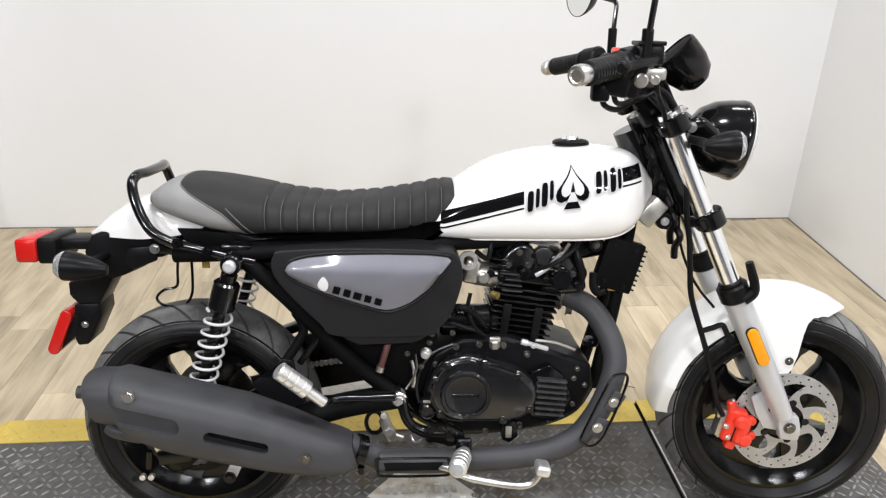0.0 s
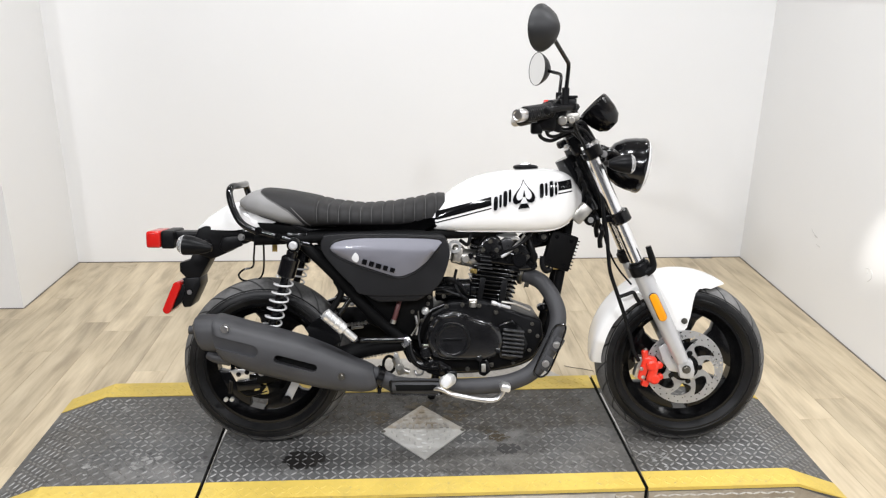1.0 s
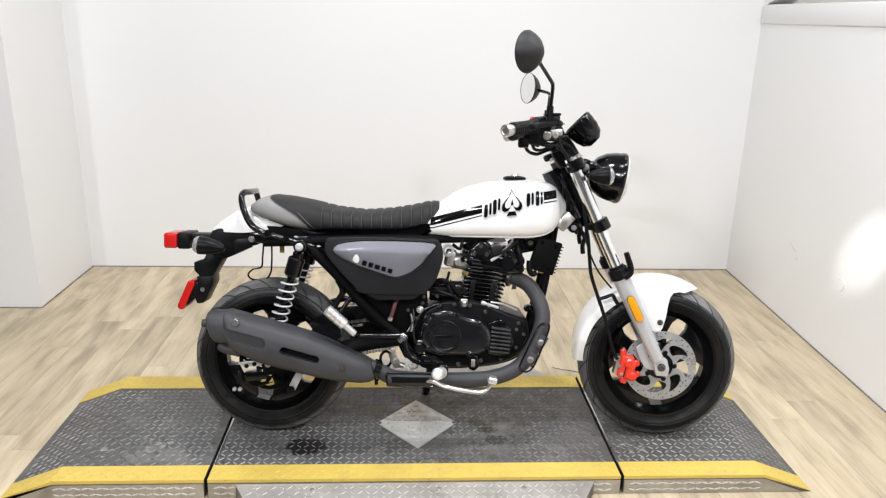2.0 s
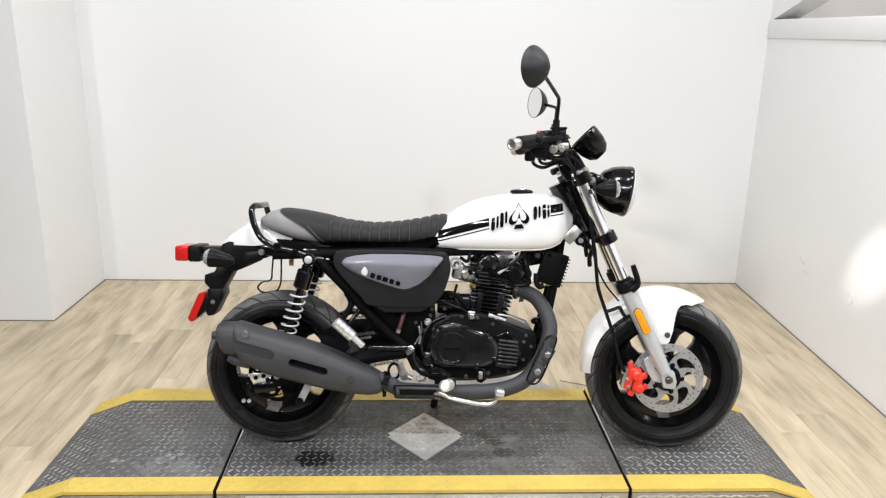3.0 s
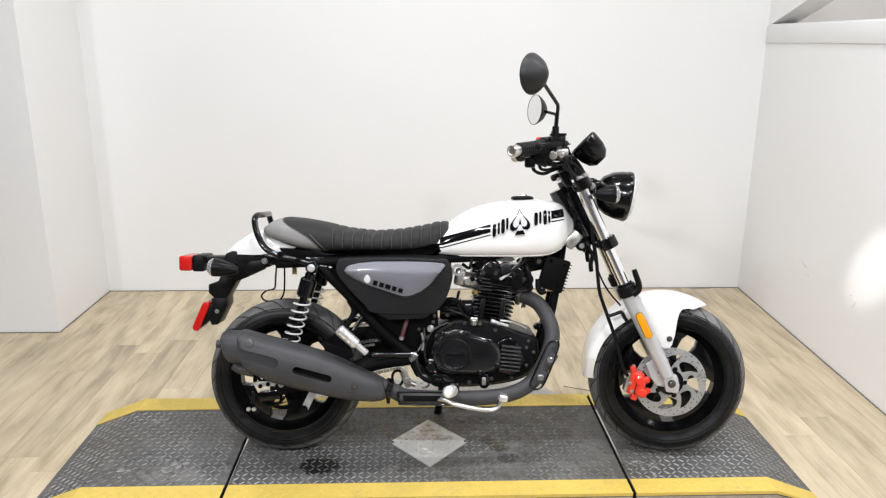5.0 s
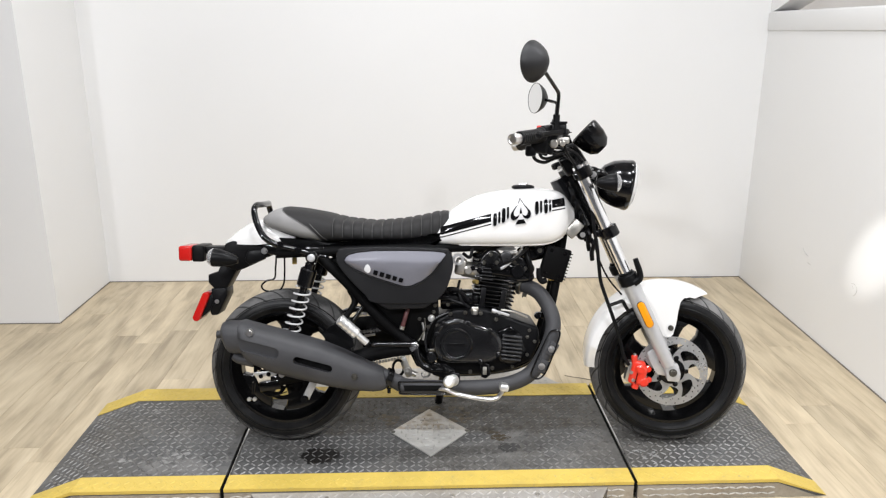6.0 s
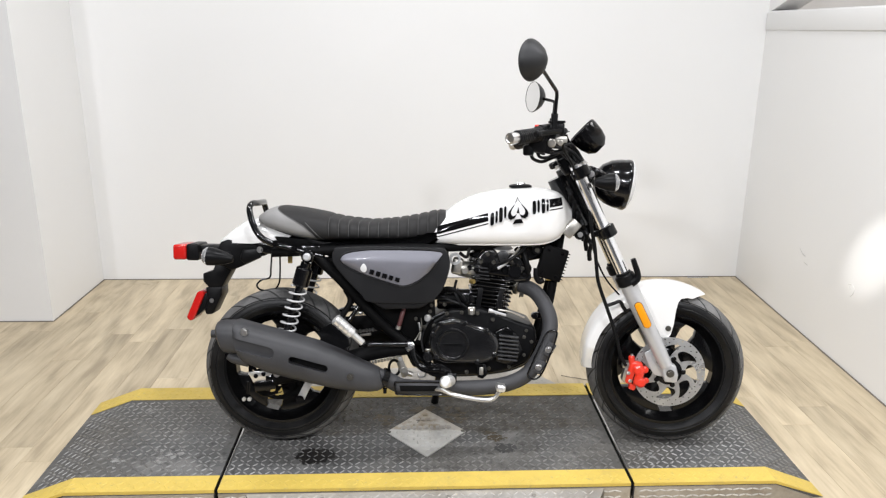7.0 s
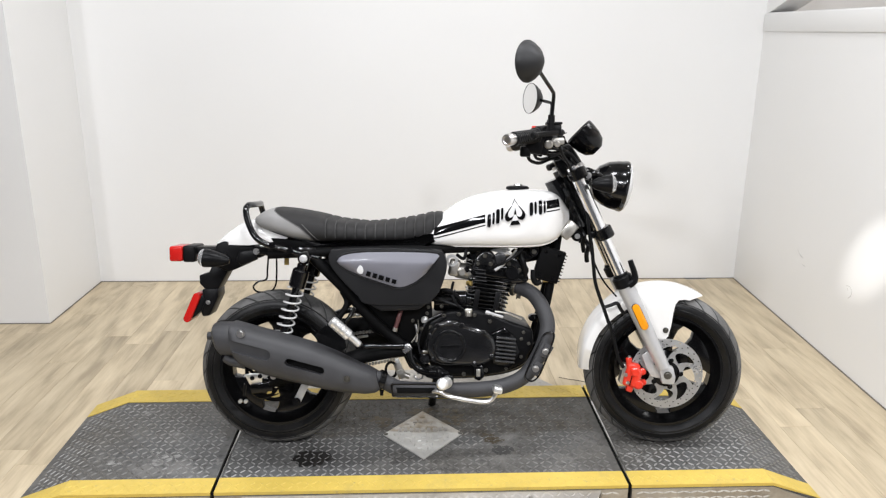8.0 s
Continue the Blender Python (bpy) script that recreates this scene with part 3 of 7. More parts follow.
for k in range(9):
    part("bar", box(0.011, 0.020, 0.003, Matrix.Translation((bx + (k - 4) * 0.0185, by + 0.022, 0.0045)), 0.001), TREAD, badge, "", DOWN)
for k in range(3):
    part("bar", box(0.013, 0.014, 0.003, Matrix.Translation((bx + (k - 1) * 0.017 - 0.008, by + 0.075, 0.0045)), 0.001), TREAD, badge, "", DOWN)
# oil stains
for x, y, rx, ry in ((-0.335, -0.115, 0.058, 0.042), (0.245, -0.085, 0.035, 0.026)):
    st = bmesh.new()
    rng = random.Random(5)
    ring = [(1 + 0.18 * rng.uniform(-1, 1)) for _ in range(28)]
    st.faces.new([st.verts.new((x + rx * ring[i] * math.cos(2 * math.pi * i / 28), y + ry * ring[i] * math.sin(2 * math.pi * i / 28), 0.0007)) for i in range(28)])
    part("oil_stain", st, OILY, lift.children[1], "dark oil stain", DOWN, 0)

# scraped patches where bare primer shows on the ramps
SCRAPE = material("bare_primer_scrape", (0.24, 0.236, 0.225), 0.6, vary=0.4, scale=60, bump=0.2)
rng = random.Random(8)
for sec, x, y in ((lift.children[0], -0.806, -0.080), (lift.children[0], -0.765, -0.088), (lift.children[0], -0.795, -0.125), (lift.children[0], -0.900, -0.128), (lift.children[2], 0.643, -0.120), (lift.children[2], 0.660, -0.150)):
    sp2 = bmesh.new()
    for k in range(9):
        cx, cy, r = x + rng.gauss(0, 0.018), y + rng.gauss(0, 0.014), rng.uniform(0.002, 0.008)
        n = 11
        rad = [r * rng.uniform(0.45, 1.25) for _ in range(n)]
        sp2.faces.new([sp2.verts.new((cx + rad[i] * 1.3 * math.cos(2 * math.pi * i / n), cy + rad[i] * math.sin(2 * math.pi * i / n), deck_z(x) + 0.0009 + 0.00005 * k)) for i in range(n)])
    tagged(part("paint_scrape", sp2, SCRAPE, sec, "pale scraped patch", DOWN, 0), kind="stuff")
# brown grime round the badge and under the silencer
GRIME = material("brown_grime", (0.075, 0.056, 0.03), 0.6, vary=0.3, scale=40, bump=0.2)
for x, y, rx, ry in ((0.02, 0.165, 0.13, 0.014), (-0.13, 0.10, 0.05, 0.03), (0.11, 0.10, 0.03, 0.035), (0.22, -0.02, 0.03, 0.018)):
    st = bmesh.new()
    for k in range(26):
        cx, cy, r = x + rng.gauss(0, rx * 0.55), y + rng.gauss(0, ry * 0.55), rng.uniform(0.003, 0.010)
        if not off_badge(cx, cy) or cy > FAR - STRIPE - 0.012:
            continue
        rad = [r * rng.uniform(0.5, 1.3) for _ in range(10)]
        st.faces.new([st.verts.new((cx + rad[i] * 1.6 * math.cos(2 * math.pi * i / 10), cy + rad[i] * math.sin(2 * math.pi * i / 10), 0.0006 + 0.00003 * k)) for i in range(10)])
    tagged(part("grime_patch", st, GRIME, lift.children[1], "brown greasy grime", DOWN, 0), kind="stuff")
for u in (-1, 1):
    part("badge_screw", join(rod((bx + u * 0.118, by, 0.003), (bx + u * 0.118, by, 0.0062), 0.0050, 14, chamfer=0.0015), rod((bx + u * 0.118, by, 0.002), (bx + u * 0.118, by, 0.0045), 0.0070, 14)), BOLT, badge, "dark screw", DOWN)
for x in (-0.29, 0.06, 0.30):
    part("wing_screw", rod((x, NEAR - 0.030, -0.014), (x, NEAR - 0.030, -0.0105), 0.0065, 12, chamfer=0.001), TREAD, side_wing, "", DOWN)

# a thin wire lying on the planks behind the lift
thing("wire", tube([(0.540, 0.519, FLOOR + 0.002), (0.575, 0.500, FLOOR + 0.003), (0.600, 0.494, FLOOR + 0.002), (0.640, 0.474, FLOOR + 0.002)], 0.0012, 6, 5), JOINT, "thin dark wire lying on the plank floor", "wire")

# ---- the motorcycle ----
bike = tagged(new("motorcycle"), "small white and black roadster leaning on its stand", "motorcycle")
bike.matrix_basis = Matrix.Translation((0, -0.015, 0)) @ pose(0, 0, 0, 0, 0, -2) @ pose(0, 0, 0, -11)
AXLE_R, AXLE_F, RAD_R, RAD_F = (-0.440, 0, 0.237), (0.746, 0, 0.239), 0.238, 0.240
# the front end turns about the steering axis, a little to the right
STEER_P, STEER_D = Vector((0.415, 0, 0.85)), Vector((-0.4664, 0, 0.8846))
ST = Matrix.Translation(STEER_P) @ Matrix.Rotation(radians(-6), 4, STEER_D) @ Matrix.Translation(-STEER_P)


def off(x, z):
    """A small shift fore and up."""
    return Matrix.Translation((x, 0, z))


def tyre(rad, half, inner, slant):
    """A round-shouldered tyre with slanted grooves cut in."""
    seg, prof = 600, []
    h = rad - inner
    for j in range(29):
        a = math.pi * (j / 28)
        y = -half * math.cos(a) * (1.0 if abs(math.cos(a)) < 0.98 else 0.98)
        r = inner + h * (math.sin(a) ** 0.62)
        if j in (0, 28):
            y, r = math.copysign(half * 0.78, y), inner
        elif j in (1, 27):
            y, r = math.copysign(half * 0.97, y), inner + h * 0.22
        prof.append((r, y))
    bm, rings, dug = bmesh.new(), [], set()
    for i in range(seg):
        ring = []
        for j, (r, y) in enumerate(prof):
            u = j / 28 * 2 - 1
            # the rows lean back from the crown, so that a groove follows one row
            a = 2 * math.pi * (i / seg - slant * abs(u) * 1.5 / 24)
            dig = 0.0
            if 0.05 < abs(u) < 0.70:
                ph = (i / seg * 24 + (0.5 if u > 0 else 0)) % 1
                dig = 0.0045 if ph < 0.060 and (0.08 < abs(u) < 0.66) else 0.0
            if dig:
                dug.add((i, j))
            ring.append(bm.verts.new(((r - dig) * math.cos(a), y, (r - dig) * math.sin(a))))
        rings.append(ring)
    for i in range(seg):
        p, q = rings[i], rings[(i + 1) % seg]
        for j in range(28):
            f = bm.faces.new((p[j], p[j + 1], q[j + 1], q[j]))
            # dust colours the crown; its grooves get their shade painted in
            if 4 <= j <= 23:
                f.material_index = 2 if {(i, j), (i, j + 1), ((i + 1) % seg, j), ((i + 1) % seg, j + 1)} & dug else 1
        bm.faces.new((p[28], p[0], q[0], q[28]))
    return bm


def wheel(name, at, rad, half, rim_r, xf, spokes, turn):
    T = Matrix.Translation(at)
    w = half * 0.76
    rim = lathe([(rim_r + 0.004, -w), (rim_r + 0.004, -w + 0.006), (rim_r - 0.012, -w + 0.012), (rim_r - 0.022, -w * 0.4), (rim_r - 0.022, w * 0.4), (rim_r - 0.012, w - 0.012), (rim_r + 0.004, w - 0.006),
                 (rim_r + 0.004, w), (rim_r - 0.010, w), (rim_r - 0.020, w - 0.016), (rim_r - 0.032, w * 0.4), (rim_r - 0.032, -w * 0.4), (rim_r - 0.020, -w + 0.016), (rim_r - 0.010, -w)], 96, closed=True)
    wh = part(name, rim, SATIN, bike, "black cast alloy wheel", xf @ T)
    part("hub", lathe([(0, -0.05), (0.034, -0.05), (0.046, -0.034), (0.058, -0.022), (0.058, 0.022), (0.046, 0.034), (0.034, 0.05), (0, 0.05)], 40), SATIN, wh, "", xf @ T)
    for k in range(spokes):
        s = prism([(-0.034, 0.045), (0.034, 0.045), (0.036, 0.085), (0.053, 0.115), (0.086, 0.138), (0.092, rim_r - 0.024), (-0.092, rim_r - 0.024), (-0.086, 0.138), (-0.053, 0.115), (-0.036, 0.085)], -0.017, 0.017, 0.006)
        s.transform(Matrix.Rotation(2 * math.pi * k / spokes + turn, 4, "Y"))
        part("spoke", s, SATIN, wh, "", xf @ T)
    rubber = part("tyre", tyre(rad, half, rim_r - 0.002, 1), RUBBER, wh, "worn black road tyre", xf @ T)
    rubber.data.materials.append(CROWN)
    rubber.data.materials.append(GROOVE)
    for q in (0.30, 0.62):
        a = math.asin(q ** (1 / 0.62))
        r, y = rim_r + (rad - rim_r) * q, -half * math.cos(a) * 0.985
        part("sidewall_ridge", lathe([(r - 0.0022, y + 0.001), (r, y - 0.0022), (r + 0.0022, y + 0.0006), (r, y + 0.004)], 110, closed=True), RUBBER, wh, "", xf @ T)
    ringm = [(rim_r + 0.012, -half * 0.925), (rim_r + 0.016, -half * 0.975), (rim_r + 0.019, -half * 0.965), (rim_r + 0.017, -half * 0.9)]
    part("bead_ring", lathe(ringm, 96, closed=True), RUBBER, wh, "", xf @ T)
    return wh


I4 = Matrix.Identity(4)
rear = wheel("rear_wheel", AXLE_R, RAD_R, 0.066, 0.176, I4, 5, 0.25)
front = wheel("front_wheel", AXLE_F, RAD_F, 0.062, 0.178, ST, 5, 1.18)


def disc(r0, r1, thick, slots, holes):
    """A drilled brake disc, with swept slots near its carrier."""
    bm, seg, rows = bmesh.new(), 480, 44
    grid = [[(2 * math.pi * i / seg, r0 + (r1 - r0) * j / rows) for j in range(rows + 1)] for i in range(seg)]
    vs = [[bm.verts.new((r * math.cos(a), 0, r * math.sin(a))) for a, r in col] for col in grid]
    for i in range(seg):
        for j in range(rows):
            u, ph = j / rows, i / seg
            if holes and j in (32, 33, 39, 40) and (i + (10 if j > 36 else 0)) % 20 < 3:
                continue
            sw = (ph * slots + 0.75 * u) % 1
            if 0.10 < u < 0.70 and sw < 0.70 * math.sin(math.pi * (u - 0.10) / 0.60) ** 0.6 + 0.04:
                continue
            bm.faces.new((vs[i][j], vs[(i + 1) % seg][j], vs[(i + 1) % seg][j + 1], vs[i][j + 1]))
    bmesh.ops.solidify(bm, geom=bm.faces[:], thickness=thick)
    return bm


FT = ST @ Matrix.Translation(AXLE_F)
fdisc = part("brake_disc", disc(0.040, 0.108, 0.004, 8, True), DISC, front, "drilled steel brake disc", FT @ Matrix.Translation((0, -0.076, 0)), 20)
part("disc_carrier", join(lathe([(0, -0.078), (0.018, -0.078), (0.020, -0.072), (0.052, -0.070), (0.052, -0.062), (0.03, -0.05), (0, -0.05)], 40), *[rod((0.043 * math.cos(a), -0.078, 0.043 * math.sin(a)), (0.043 * math.cos(a), -0.066, 0.043 * math.sin(a)), 0.008, 12, chamfer=0.002) for a in (2 * math.pi * k / 5 for k in range(5))]), SATIN, front, "", FT)
rdisc = part("brake_disc", disc(0.05, 0.092, 0.004, 9, False), SATIN, rear, "dark brake disc", Matrix.Translation(AXLE_R) @ Matrix.Translation((0, -0.078, 0)), 20)
part("chain_sprocket", lathe([(0.03, 0.07), (0.085, 0.07), (0.085, 0.076), (0.03, 0.076)], 40, Matrix.Translation(AXLE_R), closed=True), STEEL, rear)

# fork: legs, tubes, clamps
FD = Vector((-0.4664, 0, 0.8846))
for s in (-0.101, 0.101):
    foot = Vector((0.746, s, 0.238))
    seal = Vector((0.606, s, 0.521))
    topp = Vector((0.455, s, 0.842))
    n = (seal - foot).normalized()
    leg = part("fork_leg", tube([foot + n * 0.03, foot + n * 0.09, foot + n * 0.2, seal], [0.019, 0.021, 0.024, 0.026], 20, straight=True), ALLOY, bike, "silver painted fork leg", ST)
    lug = prism([(-0.020, -0.018), (0.016, -0.024), (0.021, 0.0), (0.016, 0.03), (-0.012, 0.04), (-0.024, 0.02)], -0.012, 0.012, 0.004)
    lug.transform(Matrix.Translation(foot) @ Matrix.Rotation(radians(-6), 4, "Y"))
    part("axle_lug", lug, ALLOY, leg, "", ST)
    sg = math.copysign(1, s)
    part("axle_bolt", bolt(foot + Vector((-0.003, sg * 0.012, 0.007)), 0.009, 0.007, (0, sg, 0)), BOLT, leg, "", ST)
    part("fork_tube", rod(seal - n * 0.02, topp + n * 0.02, 0.0185, 24), CHROME, leg, "chromed fork tube", ST)
    part("dust_seal", join(rod(seal - n * 0.012, seal + n * 0.022, 0.0295, 28, chamfer=0.004), rod(seal + n * 0.02, seal + n * 0.030, 0.023, 24, chamfer=0.003)), PLASTIC, leg, "black dust seal", ST)
    mid = seal + (topp - seal) * 0.45
    part("tube_clamp", join(rod(mid - n * 0.012, mid + n * 0.012, 0.024, 24, chamfer=0.003), box(0.03, 0.018, 0.02, Matrix.Translation(mid + Vector((-0.022, 0, -0.004))), 0.003)), SATIN, leg, "", ST)
    hook = tube([seal + Vector((x - (0.0 if s < 0 else 0.010), sg * 0.020, z)) for x, z in ((0.010, -0.004), (0.026, 0.010), (0.027, 0.028), (0.018, 0.054), (0.012, 0.070))], [w * (1.0 if s < 0 else 0.55) for w in (0.012, 0.011, 0.009, 0.0085, 0.0075)], 10)
    part("cable_guide", hook, PLASTIC, leg, "black plastic hook", ST)
refl_m = ST @ Matrix.Translation((0.652, -0.1305, 0.425)) @ Matrix.Rotation(radians(-26.5), 4, "Y")
amber = part("reflector", prism([(0.0112 * math.cos(t), 0.030 * (1 if t < math.pi else -1) + 0.0112 * math.sin(t)) for t in (math.pi * q / 8 for q in range(17))], -0.005, 0.004, 0.002), AMBER, bike, "amber side reflector in a black frame", refl_m)
part("reflector_frame", prism([(0.0124 * math.cos(t), 0.030 * (1 if t < math.pi else -1) + 0.0124 * math.sin(t)) for t in (math.pi * q / 8 for q in range(17))], -0.0015, 0.006, 0.002), PLASTIC, amber, "", refl_m)

# triple clamps and steering stem
for z, x in ((0.838, 0.459), (0.665, 0.541)):
    cl = join(box(0.055, 0.235, 0.024, None, 0.008), rod((0.004, -0.101, -0.016), (0.004, -0.101, 0.018), 0.026, 24, chamfer=0.003), rod((0.004, 0.101, -0.016), (0.004, 0.101, 0.018), 0.026, 24, chamfer=0.003))
    cl.transform(Matrix.Translation((x, 0, z)) @ Matrix.Rotation(radians(-27.8), 4, "Y"))
    part("fork_clamp", cl, SATIN, bike, "black fork clamp", ST)
part("steering_stem", rod((0.420, 0, 0.85), (0.520, 0, 0.66), 0.028, 24), SATIN, bike, "", ST)
for s in (-0.101, 0.101):
    part("fork_cap", bolt(Vector((0.447, s, 0.856)), 0.011, 0.006, FD), CHROME, bike, "chrome fork cap", ST)

# front mudguard
rings = []
for k in range(115):
    a = 66 + k
    u = k / 114
    r = 0.260 + 0.013 * math.sin(math.pi * u) ** 0.7
    half = 0.074 * min(1, 0.16 + 6.0 * u) ** 0.6 * min(1, 0.62 + 2.6 * (1 - u))
    # the side walls run down into a flap behind the fork leg
    low = float(np.interp(a, [66, 70, 78, 84, 86.5, 88, 91, 95, 103, 107, 110, 114, 120, 170, 180], [0.252, 0.246, 0.238, 0.232, 0.215, 0.150, 0.120, 0.110, 0.110, 0.122, 0.165, 0.225, 0.236, 0.244, 0.250]))
    ca, sa = math.cos(radians(a)), math.sin(radians(a))
    w = min(1.0, 0.12 + u / 0.09)
    low = r - (r - min(low, r - 0.03)) * w
    side = [(r - 0.016 * w, half * 0.94), (r - 0.026 * w, half), *[(r - 0.026 * w + (low - r + 0.026 * w) * q, half * (1 + 0.02 * q)) for q in (0.25, 0.5, 0.75, 1)]]
    crown = [(r - 0.016 * w * abs(v) ** 3, half * 0.94 * math.sin(v * math.pi / 2) / math.sin(math.pi / 2)) for v in (j / 8 - 1 for j in range(1, 16))]
    ring = [(p, -y) for p, y in reversed(side)] + crown + side
    rings.append([(p * ca, y, p * sa) for p, y in ring])
bm = loft(rings, closed=False)
bmesh.ops.recalc_face_normals(bm, faces=bm.faces)
bmesh.ops.solidify(bm, geom=bm.faces[:], thickness=0.003)
bm.transform(Matrix.Translation(Vector(AXLE_F) + Vector((0.003, 0, -0.004))))
guard = part("front_mudguard", bm, WHITE, bike, "glossy white front mudguard", ST, 60)
for s in (-1, 1):
    part("flap_bolt", join(bolt((0.738, s * 0.078, 0.374), 0.0045, 0.003, (0, s, 0)), rod((0.738, s * 0.0775, 0.374), (0.738, s * 0.079, 0.374), 0.0085, 20)), BOLT, guard, "dull steel bolt", ST)

# caliper, brake line and holder
CAL = [box(0.040, 0.030, 0.074, Matrix.Translation((0.640, -0.090, 0.238)) @ Matrix.Rotation(0.22, 4, "Y"), 0.009, 3),
       box(0.026, 0.040, 0.062, Matrix.Translation((0.653, -0.098, 0.232)) @ Matrix.Rotation(0.22, 4, "Y"), 0.011, 3),
       rod((0.649, -0.100, 0.252), (0.649, -0.119, 0.252), 0.0150, 20, chamfer=0.005), rod((0.658, -0.100, 0.214), (0.658, -0.119, 0.214), 0.0150, 20, chamfer=0.005),
       rod((0.630, -0.094, 0.292), (0.634, -0.094, 0.262), 0.0095, 16, chamfer=0.003), box(0.020, 0.024, 0.020, Matrix.Translation((0.636, -0.092, 0.196)) @ Matrix.Rotation(0.3, 4, "Y"), 0.005, 2),
       rod((0.672, -0.088, 0.250), (0.672, -0.104, 0.250), 0.010, 16, chamfer=0.003), rod((0.676, -0.088, 0.216), (0.676, -0.102, 0.216), 0.009, 16, chamfer=0.003)]
cal = part("brake_caliper", join(*CAL), REDP, bike, "bright red front brake caliper", ST)
for at, d in (((0.622, -0.104, 0.240), (0, -1, 0)), ((0.628, -0.104, 0.216), (0, -1, 0)), ((0.632, -0.094, 0.292), (-0.1, 0, 1))):
    part("pad_pin", bolt(at, 0.0042, 0.005, d), STEEL, cal, "steel pin", ST)
part("pad_carrier", join(box(0.014, 0.030, 0.060, Matrix.Translation((0.617, -0.080, 0.240)) @ Matrix.Rotation(0.22, 4, "Y"), 0.003), box(0.010, 0.020, 0.020, Matrix.Translation((0.610, -0.084, 0.262)), 0.003), box(0.010, 0.02, 0.014, Matrix.Translation((0.614, -0.084, 0.214)), 0.003)), ZINC, cal, "dull steel pad carrier", ST)
part("seam_slot", box(0.003, 0.003, 0.056, Matrix.Translation((0.6395, -0.1065, 0.234)) @ Matrix.Rotation(0.22, 4, "Y"), 0.001, 1), SATIN, cal, "", ST)
part("caliper_bracket", prism([(0.668, 0.300), (0.690, 0.315), (0.712, 0.300), (0.705, 0.272), (0.735, 0.250), (0.728, 0.228), (0.70, 0.232), (0.682, 0.262)], -0.094, -0.088, 0.003), ALLOY, bike, "silver caliper bracket", ST)
part("brake_hose", tube([(0.488, -0.085, 0.80), (0.492, -0.105, 0.735), (0.498, -0.11, 0.674), (0.508, -0.11, 0.625), (0.515, -0.11, 0.566), (0.523, -0.11, 0.515), (0.549, -0.11, 0.443), (0.566, -0.108, 0.397), (0.583, -0.106, 0.346), (0.597, -0.104, 0.294), (0.614, -0.1, 0.262)], 0.0055, 10), PLASTIC, bike, "black brake hose", ST)
part("hose_clip", tube([(0.547, -0.110, 0.446), (0.569, -0.11, 0.454), (0.587, -0.11, 0.460), (0.598, -0.11, 0.443), (0.609, -0.108, 0.428)], 0.0055, 8), PLASTIC, bike, "", ST)
part("speedometer_cable", tube([(0.475, -0.02, 0.78), (0.504, -0.02, 0.681), (0.515, -0.02, 0.603), (0.538, -0.02, 0.543), (0.565, -0.02, 0.499), (0.610, -0.01, 0.446), (0.66, 0.09, 0.36)], 0.0028, 8), PLASTIC, bike, "", ST)

# fuel tank
TX = [-0.012, 0.006, 0.060, 0.100, 0.141, 0.209, 0.294, 0.350, 0.390, 0.413, 0.430, 0.441]
TB = [0.632, 0.620, 0.615, 0.613, 0.612, 0.612, 0.612, 0.615, 0.628, 0.646, 0.670, 0.698]
TT = [0.652, 0.672, 0.716, 0.744, 0.765, 0.781, 0.789, 0.789, 0.783, 0.771, 0.752, 0.724]
TW = [0.070, 0.094, 0.106, 0.112, 0.117, 0.124, 0.130, 0.127, 0.112, 0.088, 0.060, 0.030]
TP, TL = 2.5, 3.6


def tank_at(x):
    b, t, w = (float(np.mean([np.interp(x + d, TX, v) for d in (-0.018, -0.009, 0, 0.009, 0.018)])) for v in (TB, TT, TW))
    return w, b + (t - b) * 0.40, b, t


def tank_side(x, z):
    """The near side of the tank at (x, z)."""
    w, zm, b, t = tank_at(x)
    h, q = ((t - zm), TP) if z > zm else ((zm - b), TL)
    return -w * max(0.0, 1 - (abs(z - zm) / h) ** q) ** (1 / q)


rings = []
for p in spline([(x, i, 0) for i, x in enumerate(TX)], 5):
    w, zm, b, t = tank_at(min(max(p.x, TX[0]), TX[-1]))
    ring = []
    for j in range(56):
        a = 2 * math.pi * j / 56
        c, sn = math.cos(a), math.sin(a)
        q = TP if sn > 0 else TL
        u, v = math.copysign(abs(c) ** (2 / q), c), math.copysign(abs(sn) ** (2 / q), sn)
        ring.append((p.x, u * w, zm + v * ((t - zm) if v > 0 else (zm - b))))
    rings.append(ring)
tank = part("fuel_tank", loft(rings), WHITE, bike, "glossy white fuel tank with black striping", smooth=60)
seam = []
for k in range(25):
    x = 0.03 + 0.37 * k / 24
    w, zm, b, t = tank_at(x)
    z = b + (t - b) * 0.055
    seam.append((x, tank_side(x, z) - 0.0005, z))
part("tank_seam", tube(seam, 0.0022, 8, 2), WHITE, tank)


def decal(name, x0, x1, low, high, mat, parent, lift_by=0.0008, nx=24, nz=4, label=""):
    """A thin sheet laid on the tank between two curves."""
    bm = bmesh.new()
    g = []
    for i in range(nx + 1):
        x = x0 + (x1 - x0) * i / nx
        a, b = low(x), high(x)
        col = []
        for j in range(nz + 1):
            z = a + (b - a) * j / nz
            col.append(bm.verts.new((x, tank_side(x, z) - lift_by, z)))
        g.append(col)
    for i in range(nx):
        for j in range(nz):
            bm.faces.new((g[i][j], g[i + 1][j], g[i + 1][j + 1], g[i][j + 1]))
    return part(name, bm, mat, parent, label)


def upper(x):
    return float(np.interp(x, [0.04, 0.173, 0.26, 0.351, 0.41], [0.676, 0.7130, 0.736, 0.7540, 0.7625]))


